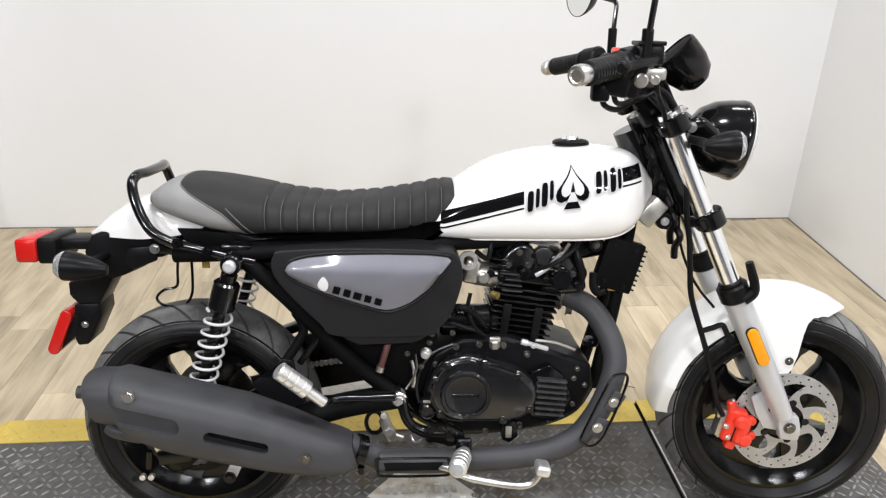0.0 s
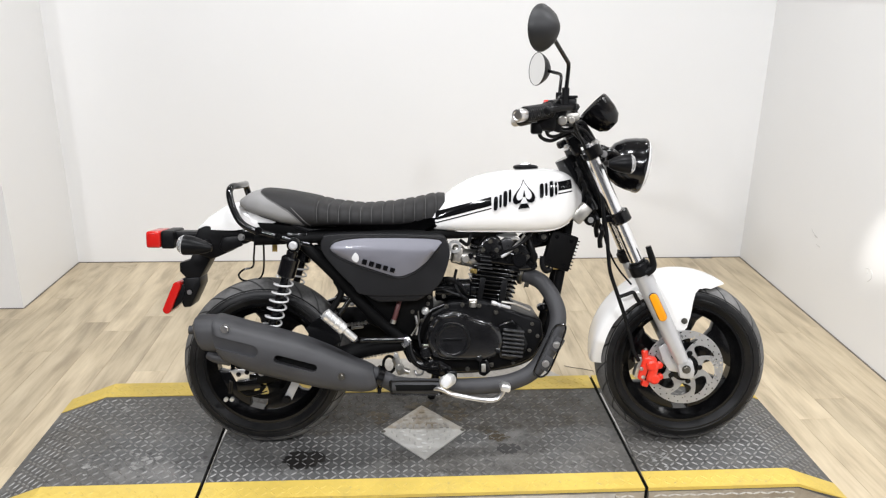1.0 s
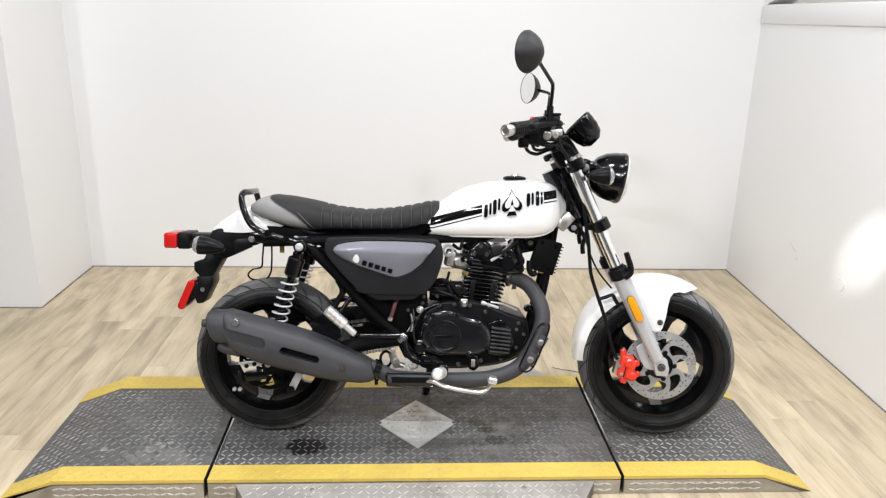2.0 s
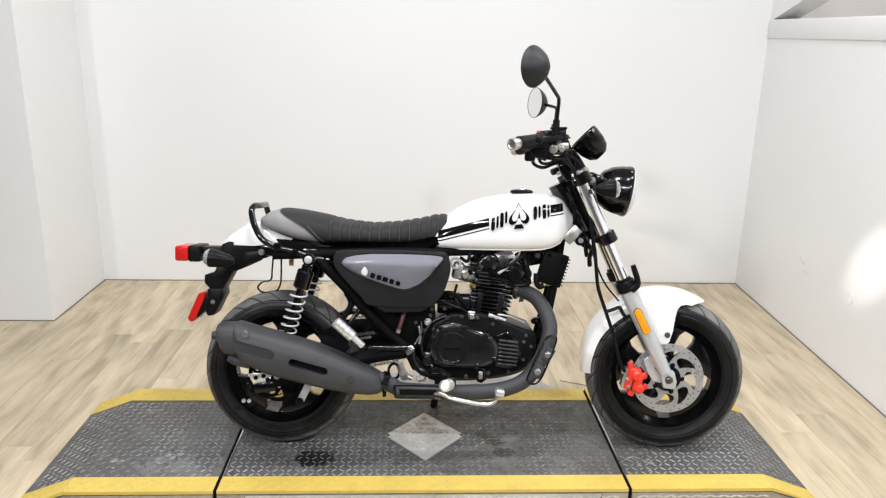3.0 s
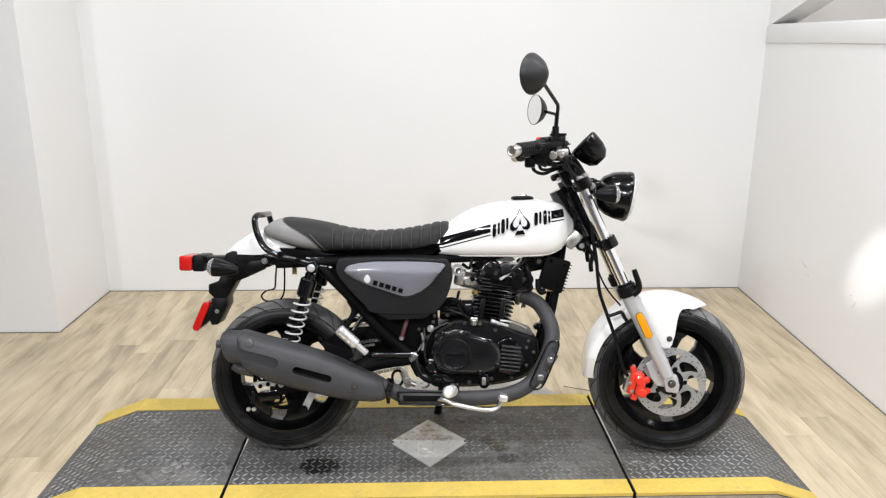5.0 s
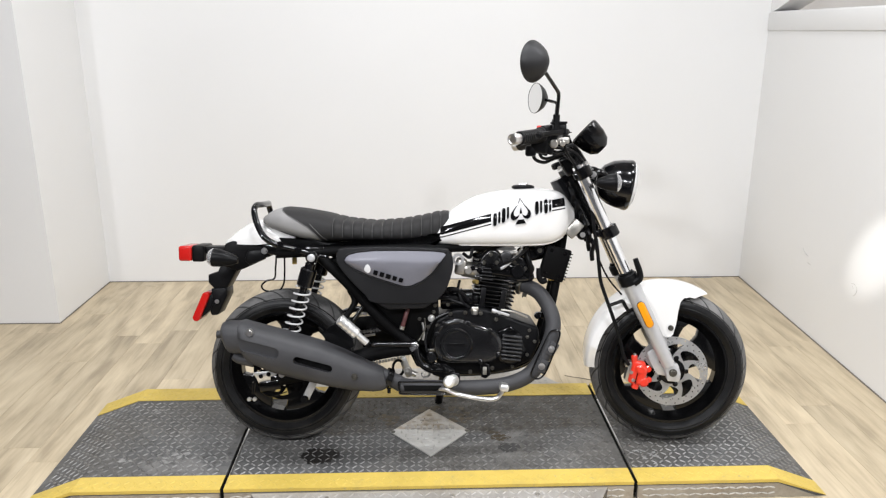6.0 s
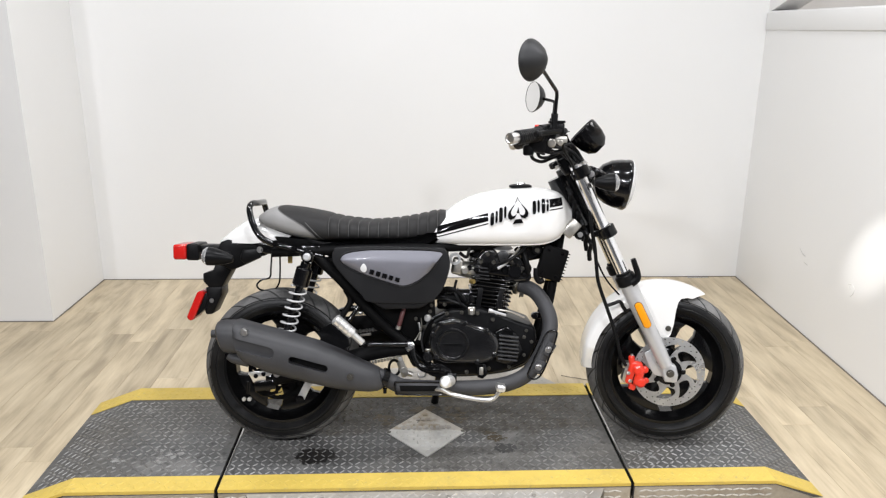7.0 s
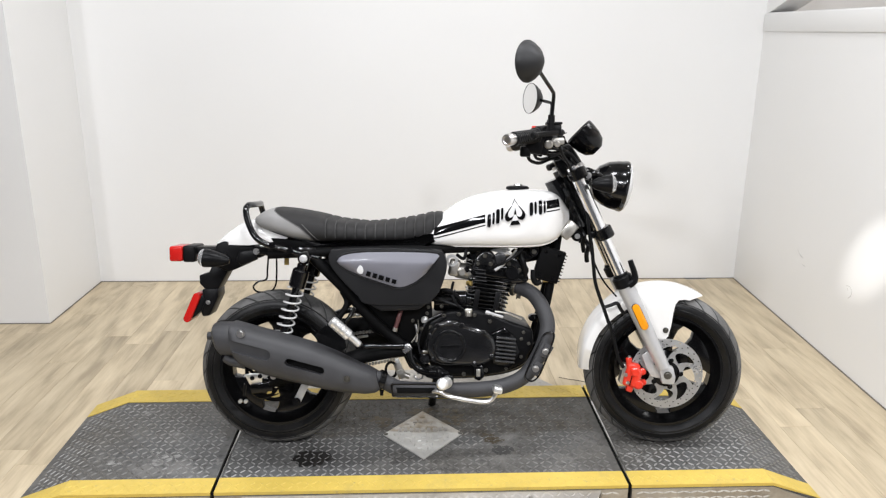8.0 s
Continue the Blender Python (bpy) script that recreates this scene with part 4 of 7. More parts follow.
decal("stripe", 0.034, 0.183, lambda x: upper(x) - 0.0235, upper, DECAL, tank, label="black stripe")
decal("stripe", 0.345, 0.404, lambda x: upper(x) - 0.0235, upper, DECAL, tank, label="black stripe")
decal("pinstripe", 0.026, 0.183, lambda x: upper(x) - 0.0325, lambda x: upper(x) - 0.0292, DECAL, tank)
decal("pinstripe", 0.345, 0.404, lambda x: upper(x) - 0.0325, lambda x: upper(x) - 0.0292, DECAL, tank)

# mark on the tank: plain upright bars, and a card-suit shape among them
def sticker(name, outline, mat, lift_by, label=""):
    """A thin sheet with a given outline (x, z), laid on the near side of the tank."""
    k = len(outline)
    cx, cz = sum(q[0] for q in outline) / k, sum(q[1] for q in outline) / k
    bm, rings = bmesh.new(), []
    for f in (1.0, 0.7, 0.35):
        pts = [(cx + (x - cx) * f, cz + (z - cz) * f) for x, z in outline]
        rings.append([bm.verts.new((x, tank_side(x, z) - lift_by, z)) for x, z in pts])
    mid = bm.verts.new((cx, tank_side(cx, cz) - lift_by, cz))
    for p, q in zip(rings, rings[1:]):
        for i in range(k):
            bm.faces.new((p[i], p[(i + 1) % k], q[(i + 1) % k], q[i]))
    for i in range(k):
        bm.faces.new((rings[-1][i], rings[-1][(i + 1) % k], mid))
    return part(name, bm, mat, tank, label)


def block(x0, x1, z0, z1, grow):
    """The outline of a rounded bar that leans with the stripe."""
    cx, cz, hx, hz = (x0 + x1) / 2, (z0 + z1) / 2, (x1 - x0) / 2 + grow, (z1 - z0) / 2 + grow
    out = []
    for i in range(32):
        t = 2 * math.pi * i / 32
        c, w = math.cos(t), math.sin(t)
        u, v = math.copysign(abs(c) ** 0.5, c), math.copysign(abs(w) ** 0.5, w)
        out.append((cx + hx * u + 0.03 * hz * v, cz + hz * v + 0.22 * hx * u))
    return out


for x0, x1, z0, z1 in ((0.189, 0.199, 0.680, 0.716), (0.2035, 0.2095, 0.688, 0.721), (0.214, 0.224, 0.690, 0.731), (0.2285, 0.2345, 0.702, 0.735), (0.311, 0.321, 0.714, 0.751), (0.3255, 0.3315, 0.719, 0.753), (0.338, 0.348, 0.717, 0.757), (0.3525, 0.3585, 0.722, 0.755)):
    sticker("mark_outline", block(x0, x1, z0, z1, 0.0036), DECALW, 0.0028)
    sticker("mark_bar", block(x0, x1, z0, z1, 0.0004), DECAL, 0.0042)


def suit(x0, z0, half, h):
    """The outline of a card suit with two round lobes and a foot."""
    right = [(0.0, 1.0), (0.10, 0.90), (0.30, 0.76), (0.62, 0.60), (0.90, 0.46), (1.0, 0.34), (0.92, 0.22), (0.68, 0.16), (0.38, 0.20), (0.17, 0.27), (0.24, 0.12), (0.50, 0.0)]
    pts = [(x0 + half * u, z0 + h * v) for u, v in right] + [(x0 - half * u, z0 + h * v) for u, v in reversed(right[1:])]
    return [(x, z + 0.12 * (x - x0)) for x, z in pts]


sticker("mark_shape", suit(0.2685, 0.6835, 0.0335, 0.083), DECALW, 0.0030)
sticker("mark_shape", suit(0.2685, 0.6865, 0.0300, 0.076), DECAL, 0.0043)
sticker("mark_shape", suit(0.2685, 0.6990, 0.0205, 0.060), DECALW, 0.0056)
sticker("mark_shape", [(0.2645, 0.716), (0.2725, 0.717), (0.2690, 0.735)], DECAL, 0.0068)

# filler cap
cap = part("filler_cap", lathe([(0, 0.015), (0.022, 0.015), (0.031, 0.013), (0.035, 0.010), (0.035, 0.005), (0.026, 0.001), (0, 0.0)], 32, Matrix.Translation((0.288, 0, 0.784)) @ Matrix.Rotation(radians(90), 4, "X")), PLASTIC, bike, "black locking filler cap")
part("cap_lid", lathe([(0, 0.0195), (0.015, 0.0195), (0.018, 0.015), (0, 0.013)], 24, Matrix.Translation((0.288, 0, 0.784)) @ Matrix.Rotation(radians(90), 4, "X")), CHROME, cap, "chrome lid")

# seat: ribbed black top, grey tail panel
SX = [-0.496, -0.484, -0.440, -0.383, -0.316, -0.249, -0.165, -0.080, -0.013, 0.038, 0.060]
SZT = [0.699, 0.716, 0.731, 0.726, 0.714, 0.698, 0.689, 0.696, 0.708, 0.721, 0.718]
SZB = [0.684, 0.668, 0.651, 0.633, 0.625, 0.628, 0.628, 0.628, 0.629, 0.630, 0.634]
SW = [0.060, 0.088, 0.110, 0.121, 0.127, 0.128, 0.124, 0.114, 0.104, 0.096, 0.090]


def seat_at(x):
    return tuple(float(np.mean([np.interp(x + d, SX, v) for d in (-0.012, -0.006, 0, 0.006, 0.012)])) for v in (SW, SZB, SZT))


def seat_ring(x, grow=0.0, pinch=0.0, k=44):
    w, b, t = seat_at(x)
    zm = b + (t - b) * 0.42
    out = []
    for j in range(k):
        a = 2 * math.pi * j / k
        c, sn = math.cos(a), math.sin(a)
        u, v = math.copysign(abs(c) ** (2 / 2.8), c), math.copysign(abs(sn) ** (2 / 2.8), sn)
        dip = pinch if v > -0.5 else 0
        lean = -0.022 * max(0, v) * (1 if x > 0.0 else 0)
        out.append((x, u * (w + grow - dip), zm + v * ((t - zm - dip + grow) if v > 0 else (zm - b))))
    return out


RIBS = [-0.281 + 0.0288 * k for k in range(12)]


def rib(x):
    d = min(abs(x - r) for r in RIBS) if x > -0.31 else 1
    return 0.0042 * max(0, 1 - d / 0.0075) ** 1.5


SEAT = loft([seat_ring(-0.496 + 0.556 * k / 230, 0, rib(-0.496 + 0.556 * k / 230)) for k in range(231)])
for f in SEAT.faces:
    f.material_index = 1 if f.calc_center_median().x < -0.4415 else 0
seat = part("seat", SEAT, VINYL, bike, "ribbed black vinyl bench seat with grey tail panels", smooth=50)
seat.data.materials.append(GREYVINYL)


def seat_side(x, z):
    w, b, t = seat_at(x)
    zm = b + (t - b) * 0.42
    h = (t - zm) if z > zm else (zm - b)
    return w * max(0.0, 1 - min(1, abs(z - zm) / h) ** 2.8) ** (1 / 2.8)


for sg in (-1, 1):
    bm, g = bmesh.new(), []
    for i in range(41):
        x = -0.494 + 0.184 * i / 40
        w, b, t = seat_at(x)
        hi = float(np.interp(x, [-0.4415, -0.434, -0.415, -0.3865, -0.355, -0.329, -0.311], [0.733, 0.7205, 0.7077, 0.6926, 0.6744, 0.650, 0.6255]))
        lo = b + 0.003
        hi = min(max(hi, lo + 0.0005), t - 0.0004)
        zs = [lo + (hi - lo) * math.sin(math.pi * j / 24) for j in range(13)]
        g.append([bm.verts.new((x, sg * (seat_side(x, z) + 0.0022), z)) for z in zs])
    for i in range(40):
        for j in range(12):
            bm.faces.new((g[i][j], g[i + 1][j], g[i + 1][j + 1], g[i][j + 1]))
    edge = [tuple(c[-1].co) for c in g[13:]]
    part("tail_panel", bm, GREYVINYL, seat, "grey vinyl tail panel")
    part("piping", tube(edge, 0.0016, 6, 2), THREAD, seat)
    seam = [(-0.349 + 0.055 * q / 8, 0.684 - 0.056 * q / 8) for q in range(9)]
    part("seam", tube([(x, sg * (seat_side(x, z) + 0.0002), z) for x, z in seam], 0.0012, 5, 2), THREAD, seat)
    for r in RIBS:
        pts = []
        for j in range(9):
            w, b, t = seat_at(r)
            z = b + 0.006 + (t - b - 0.012) * j / 8
            pts.append((r, sg * (seat_side(r, z) - 0.0030), z))
        part("stitch_line", tube(pts, 0.0007, 5, 2), THREAD, seat)
part("seat_base", prism([(-0.36, 0.652), (-0.30, 0.636), (0.02, 0.634), (0.05, 0.655), (0.0, 0.628), (-0.32, 0.628)], -0.10, 0.10, 0.002), PLASTIC, bike, xf=off(-0.002, -0.011))

# grab rail and tail
rail = [(-0.302, -0.118, 0.584), (-0.354, -0.122, 0.597), (-0.400, -0.124, 0.611), (-0.447, -0.125, 0.624), (-0.481, -0.124, 0.645), (-0.504, -0.112, 0.682), (-0.515, -0.100, 0.720), (-0.513, -0.080, 0.736), (-0.507, -0.040, 0.737)]
part("grab_rail", tube(rail + [(x, -s, z) for x, s, z in reversed(rail)], 0.0092, 14, 6), BLACK, bike, "glossy black tubular grab rail")
for x, z in ((-0.430, 0.636), (-0.378, 0.620)):
    part("rail_bolt", bolt((x, -0.139, z), 0.007, 0.004), SATIN, bike, xf=off(-0.002, -0.011))
rings = []
for k in range(25):
    u = k / 24
    x = -0.612 + 0.262 * u
    top = float(np.interp(x, [-0.612, -0.58, -0.538, -0.505, -0.473, -0.44], [0.632, 0.662, 0.690, 0.702, 0.704, 0.690]))
    half = float(np.interp(x, [-0.612, -0.58, -0.53, -0.44, -0.35], [0.030, 0.055, 0.074, 0.088, 0.060]))
    bot = float(np.interp(x, [-0.50, -0.41, -0.35], [0.628, 0.640, 0.668]))
    rings.append([(x, half * math.sin(v * math.pi / 2), bot + (top - bot) * (math.cos(v * math.pi / 2) ** 0.7 if abs(v) < 1 else 0)) for v in (j / 12 - 1 for j in range(25))])
bm = loft(rings, closed=False)
bmesh.ops.recalc_face_normals(bm, faces=bm.faces)
bmesh.ops.solidify(bm, geom=bm.faces[:], thickness=0.003)
part("tail_cowl", bm, WHITE, bike, "glossy white tail cowl", xf=off(-0.012, -0.01))
under = part("rear_mudguard", prism([(-0.628, 0.590), (-0.614, 0.620), (-0.596, 0.627), (-0.551, 0.633), (-0.506, 0.634), (-0.462, 0.624), (-0.424, 0.614), (-0.434, 0.602), (-0.485, 0.579), (-0.513, 0.576), (-0.519, 0.562), (-0.559, 0.544), (-0.581, 0.536), (-0.622, 0.552)], -0.060, 0.060, 0.006, 0, 3), PLASTIC, bike, "black plastic rear mudguard")
part("frame_lug", prism([(-0.500, 0.622), (-0.420, 0.616), (-0.408, 0.602), (-0.455, 0.586), (-0.500, 0.592)], -0.078, -0.058, 0.004), SATIN, under)
part("lug_bolt", bolt((-0.492, -0.078, 0.600), 0.007, 0.004), STEEL, under)
part("guard_step", prism([(-0.545, 0.600), (-0.500, 0.604), (-0.492, 0.575), (-0.540, 0.556), (-0.556, 0.570)], -0.068, -0.058, 0.004), PLASTIC, under)
part("plate_holder", prism([(-0.635, 0.556), (-0.586, 0.540), (-0.620, 0.480), (-0.656, 0.476), (-0.673, 0.494), (-0.673, 0.523), (-0.647, 0.530)], -0.034, 0.034, 0.003, 0, 2), PLASTIC, under, "black number plate bracket")
part("plate_foot", prism([(-0.668, 0.480), (-0.619, 0.482), (-0.619, 0.458), (-0.648, 0.398), (-0.668, 0.396), (-0.673, 0.410), (-0.663, 0.436)], -0.038, 0.038, 0.004, 0, 2), PLASTIC, under)
part("foot_screw", bolt((-0.650, -0.038, 0.440), 0.005, 0.004), STEEL, under)
part("plate_light", box(0.020, 0.06, 0.030, Matrix.Translation((-0.668, 0, 0.508)), 0.005), PLASTIC, under)
part("reflector_back", prism([(-0.682, 0.462), (-0.660, 0.452), (-0.672, 0.414), (-0.704, 0.386)], -0.030, 0.030, 0.002), PLASTIC, under)
rr = prism([(p[0] + 0.0113 * math.cos(a + 1.128 + q), p[1] + 0.0113 * math.sin(a + 1.128 + q)) for p, a in (((-0.6850, 0.457), 0.0), ((-0.7150, 0.389), math.pi)) for q in (math.pi * k / 8 - math.pi / 2 for k in range(9))], -0.040, 0.040, 0.003, 0, 3)
part("rear_reflector", rr, REDLENS, under, "red rear reflector")
tl = part("tail_lamp", box(0.036, 0.098, 0.050, Matrix.Translation((-0.702, 0, 0.588)), 0.006, 3), PLASTIC, bike, "square tail lamp on a black stalk")
part("tail_lens", box(0.040, 0.098, 0.046, Matrix.Translation((-0.741, 0, 0.588)), 0.007, 3), REDLENS, tl, "red lens")
part("lamp_arm", box(0.080, 0.06, 0.022, Matrix.Translation((-0.655, 0, 0.597)), 0.005), PLASTIC, tl)


def indicator(tip, base, lens_dir, xf=None, k=1.0, stretch=1.0):
    """A bullet turn signal with a clear lens facing lens_dir and a stalk."""
    d = Vector(lens_dir).normalized()
    q = Matrix.Translation(tip) @ Vector((0, 1, 0)).rotation_difference(d).to_matrix().to_4x4() @ Matrix.Diagonal((k, k * stretch, k, 1))
    body = part("turn_signal", lathe([(0, -0.074), (0.009, -0.072), (0.017, -0.054), (0.0245, -0.024), (0.027, -0.004), (0.0265, 0.0), (0, 0.0)], 28, q), PLASTIC, bike, "black turn signal with clear lens", xf)
    part("lens", lathe([(0.0260, 0.0), (0.0250, 0.005), (0.019, 0.013), (0.009, 0.0175), (0, 0.018)], 28, q), CLEAR, body, "clear lens", xf)
    part("stalk", tube([tip - d * 0.03, (Vector(tip) - d * 0.03 + Vector(base)) / 2, base], 0.008, 10, 4), PLASTIC, body, "", xf)


for sg in (-1, 1):
    indicator(Vector((-0.624, sg * 0.150, 0.588)), Vector((-0.587, sg * 0.04, 0.585)), (-1, 0, 0.12))
    indicator(Vector((0.548, sg * 0.186, 0.816)), Vector((0.505, sg * 0.06, 0.808)), (1, 0, 0.02), ST, 0.98, 0.78)
part("luggage_hook", tube([(-0.463, -0.01, 0.599), (-0.467, -0.01, 0.551), (-0.471, -0.01, 0.52), (-0.496, -0.01, 0.512), (-0.511, -0.01, 0.496), (-0.498, -0.01, 0.481), (-0.461, -0.01, 0.481), (-0.443, -0.01, 0.502), (-0.439, -0.01, 0.541), (-0.439, -0.01, 0.599)], 0.0028, 8, 6), BLACK, bike, "bent black wire helmet hook", xf=off(-0.008, -0.012))
part("tag", box(0.014, 0.003, 0.032, Matrix.Translation((-0.398, -0.06, 0.586)), 0.0008), BRASS, bike, "yellow metal tag", xf=off(-0.008, -0.012))

# shock absorbers
for sg in (-1, 1):
    a, b = Vector((-0.337, sg * 0.140, 0.606)), Vector((-0.440, sg * 0.128, 0.262))
    d = (b - a).normalized()
    sh = part("shock_absorber", join(rod(a + d * 0.035, a + d * 0.090, 0.0240, 28, chamfer=0.004), rod(a + d * 0.02, a + d * 0.036, 0.015, 20), rod(a + d * 0.085, b, 0.011, 18), rod(b - d * 0.045, b - d * 0.02, 0.024, 24, chamfer=0.003)), BLACK, bike, "black rear shock with white coil spring", xf=off(-0.001, -0.018))
    part("shock_eye", rod(a + Vector((0, -0.017, 0)), a + Vector((0, 0.017, 0)), 0.0185, 24, chamfer=0.003), BLACK, sh, xf=off(-0.001, -0.018))
    part("shock_nut", join(rod(a + Vector((0, sg * 0.016, 0)), a + Vector((0, sg * 0.030, 0)), 0.0113, 20, chamfer=0.004), bolt(a + Vector((0, sg * 0.018, 0)), 0.008, 0.006, (0, sg, 0))), ALLOY, sh, "chrome dome nut", xf=off(-0.001, -0.018))
    coil, e1 = [], d.orthogonal().normalized()
    e2 = d.cross(e1)
    for k in range(10 * 16 + 1):
        u = k / (10 * 16)
        p = a + d * (0.092 + 0.227 * u)
        th = 2 * math.pi * 10 * u
        coil.append(p + (e1 * math.cos(th) + e2 * math.sin(th)) * 0.0235)
    part("coil_spring", tube(coil, 0.0027, 8, straight=True), DECALW, sh, "white painted coil spring", xf=off(-0.001, -0.018))

# main frame
def frame_tube(pts, r, n=6):
    return part("frame_tube", tube(pts, r, 14, n), MATTE, bike, xf=off(0.001, -0.012))


for sg in (-1, 1):
    frame_tube([(0.40, sg * 0.03, 0.70), (0.20, sg * 0.06, 0.632), (-0.10, sg * 0.105, 0.622), (-0.34, sg * 0.112, 0.612), (-0.45, sg * 0.10, 0.606)], 0.014)
    frame_tube([(-0.325, sg * 0.112, 0.602), (-0.245, sg * 0.112, 0.525), (-0.150, sg * 0.112, 0.420), (-0.06, sg * 0.11, 0.340)], 0.016)
    frame_tube([(-0.235, sg * 0.112, 0.50), (-0.222, sg * 0.112, 0.46), (-0.265, sg * 0.13, 0.395)], 0.009)
    frame_tube([(0.41, sg * 0.02, 0.66), (0.385, sg * 0.035, 0.50), (0.355, sg * 0.05, 0.36), (0.345, sg * 0.05, 0.32)], 0.0135)
part("head_tube", rod((0.40, 0, 0.82), (0.475, 0, 0.67), 0.032, 24), BLACK, bike)
part("frame_gusset", prism([(0.30, 0.64), (0.42, 0.72), (0.44, 0.66), (0.37, 0.60)], -0.022, 0.022, 0.004), BLACK, bike)
part("seat_pan", prism([(-0.445, 0.652), (-0.30, 0.640), (-0.28, 0.600), (-0.36, 0.606), (-0.43, 0.628)], -0.090, 0.090, 0.004), MATTE, bike, "", xf=off(-0.002, -0.011))
part("subframe", prism([(-0.345, 0.632), (0.02, 0.632), (0.045, 0.612), (0.0, 0.60), (-0.30, 0.602), (-0.352, 0.612)], -0.095, 0.095, 0.006), MATTE, bike, xf=off(-0.002, -0.011))
part("seat_bracket", prism([(-0.36, 0.63), (-0.305, 0.628), (-0.30, 0.59), (-0.345, 0.585), (-0.365, 0.605)], -0.124, -0.104, 0.004), SATIN, bike, xf=off(-0.002, -0.011))

# strut with a rubber bush under the frame rail
part("rear_strut", join(tube([(-0.189, -0.112, 0.464), (-0.192, -0.116, 0.445), (-0.208, -0.120, 0.419), (-0.228, -0.124, 0.391)], 0.0065, 12), rod((-0.189, -0.100, 0.466), (-0.189, -0.122, 0.466), 0.011, 18, chamfer=0.003)), SATIN, bike, "black strut with a round bush")

# swing arm
for sg in (-1, 1):
    part("swing_arm", tube([(-0.04, sg * 0.115, 0.330), (-0.16, sg * 0.120, 0.312), (-0.30, sg * 0.115, 0.266), (-0.45, sg * 0.105, 0.232)], [0.019, 0.020, 0.021, 0.021], 14, flat=1.25), MATTE, bike, "black swing arm", xf=off(0.002, -0.011))
part("axle", rod((-0.435, -0.135, 0.237), (-0.435, 0.135, 0.237), 0.009, 16), STEEL, bike)
part("chain_adjuster", join(box(0.022, 0.005, 0.058, Matrix.Translation((-0.366, -0.125, 0.200)) @ Matrix.Rotation(0.45, 4, "Y"), 0.002), rod((-0.380, -0.124, 0.174), (-0.380, -0.134, 0.174), 0.011, 16)), ALLOY, bike, "silver chain adjuster arm", xf=off(0.012, -0.012))
part("axle_nut", bolt((-0.380, -0.134, 0.174), 0.009, 0.006), SATIN, bike, xf=off(0.012, -0.012))
part("caliper_hanger", prism([(-0.553, 0.250), (-0.545, 0.238), (-0.535, 0.218), (-0.47, 0.232), (-0.44, 0.240), (-0.50, 0.256), (-0.53, 0.254)], -0.112, -0.106, 0.002), BRIGHT, bike, "zinc caliper hanger", xf=off(0.026, -0.014))
for x, z in ((-0.528, 0.240), (-0.505, 0.246), (-0.478, 0.240)):
    part("hanger_screw", bolt((x, -0.112, z), 0.005, 0.003), SATIN, bike, "", xf=off(0.026, -0.014))
part("rear_caliper", join(box(0.066, 0.034, 0.030, Matrix.Translation((-0.500, -0.102, 0.212)) @ Matrix.Rotation(-0.16, 4, "Y"), 0.005), box(0.05, 0.03, 0.02, Matrix.Translation((-0.475, -0.10, 0.232)), 0.005)), SATIN, bike, "black rear brake caliper", xf=off(0.026, -0.014))
part("banjo", rod((-0.548, -0.112, 0.222), (-0.552, -0.112, 0.186), 0.006, 10), SATIN, bike, "", xf=off(0.026, -0.014))
for x in (-0.562, -0.546):
    part("bleed_screw", rod((x, -0.115, 0.172), (x, -0.125, 0.172), 0.006, 12, chamfer=0.001), BRIGHT, bike, "", xf=off(0.026, -0.014))
part("brake_pipe", tube([(-0.53, -0.115, 0.196), (-0.50, -0.116, 0.180), (-0.45, -0.116, 0.194)], 0.002, 6), SATIN, bike, xf=off(0.026, -0.014))
ch = []
for k in range(13):
    ch.append(box(0.015, 0.012, 0.011, Matrix.Translation((-0.225 + 0.016 * k, 0.085, 0.380 + 0.0008 * k)), 0.003))
part("chain", join(*ch), STEEL, bike, "drive chain")
part("chain_guard", prism([(-0.42, 0.34), (-0.25, 0.405), (-0.06, 0.40), (-0.06, 0.388), (-0.24, 0.388), (-0.41, 0.325)], 0.07, 0.10, 0.003), SATIN, bike)

# side covers
COVER_OUT = [(-0.271, 0.607), (-0.266, 0.624), (-0.250, 0.634), (-0.123, 0.638), (0.029, 0.633), (0.058, 0.622), (0.068, 0.589), (0.061, 0.551), (0.046, 0.512), (0.026, 0.488), (0.0, 0.474), (-0.155, 0.474), (-0.188, 0.498), (-0.231, 0.542), (-0.263, 0.582)]
PANEL_TOP = ([-0.246, -0.242, -0.233, -0.208, -0.159, -0.068, 0.012, 0.040, 0.046], [0.600, 0.608, 0.615, 0.622, 0.627, 0.628, 0.626, 0.622, 0.617])
PANEL_LOW = ([-0.246, -0.241, -0.219, -0.176, -0.122, -0.084, -0.068, -0.052, -0.025, 0.007, 0.034, 0.046], [0.598, 0.590, 0.575, 0.556, 0.538, 0.526, 0.5235, 0.526, 0.538, 0.563, 0.598, 0.615])
CREASE = ([-0.246, -0.19, -0.1, 0.0, 0.046], [0.599, 0.600, 0.597, 0.594, 0.600])
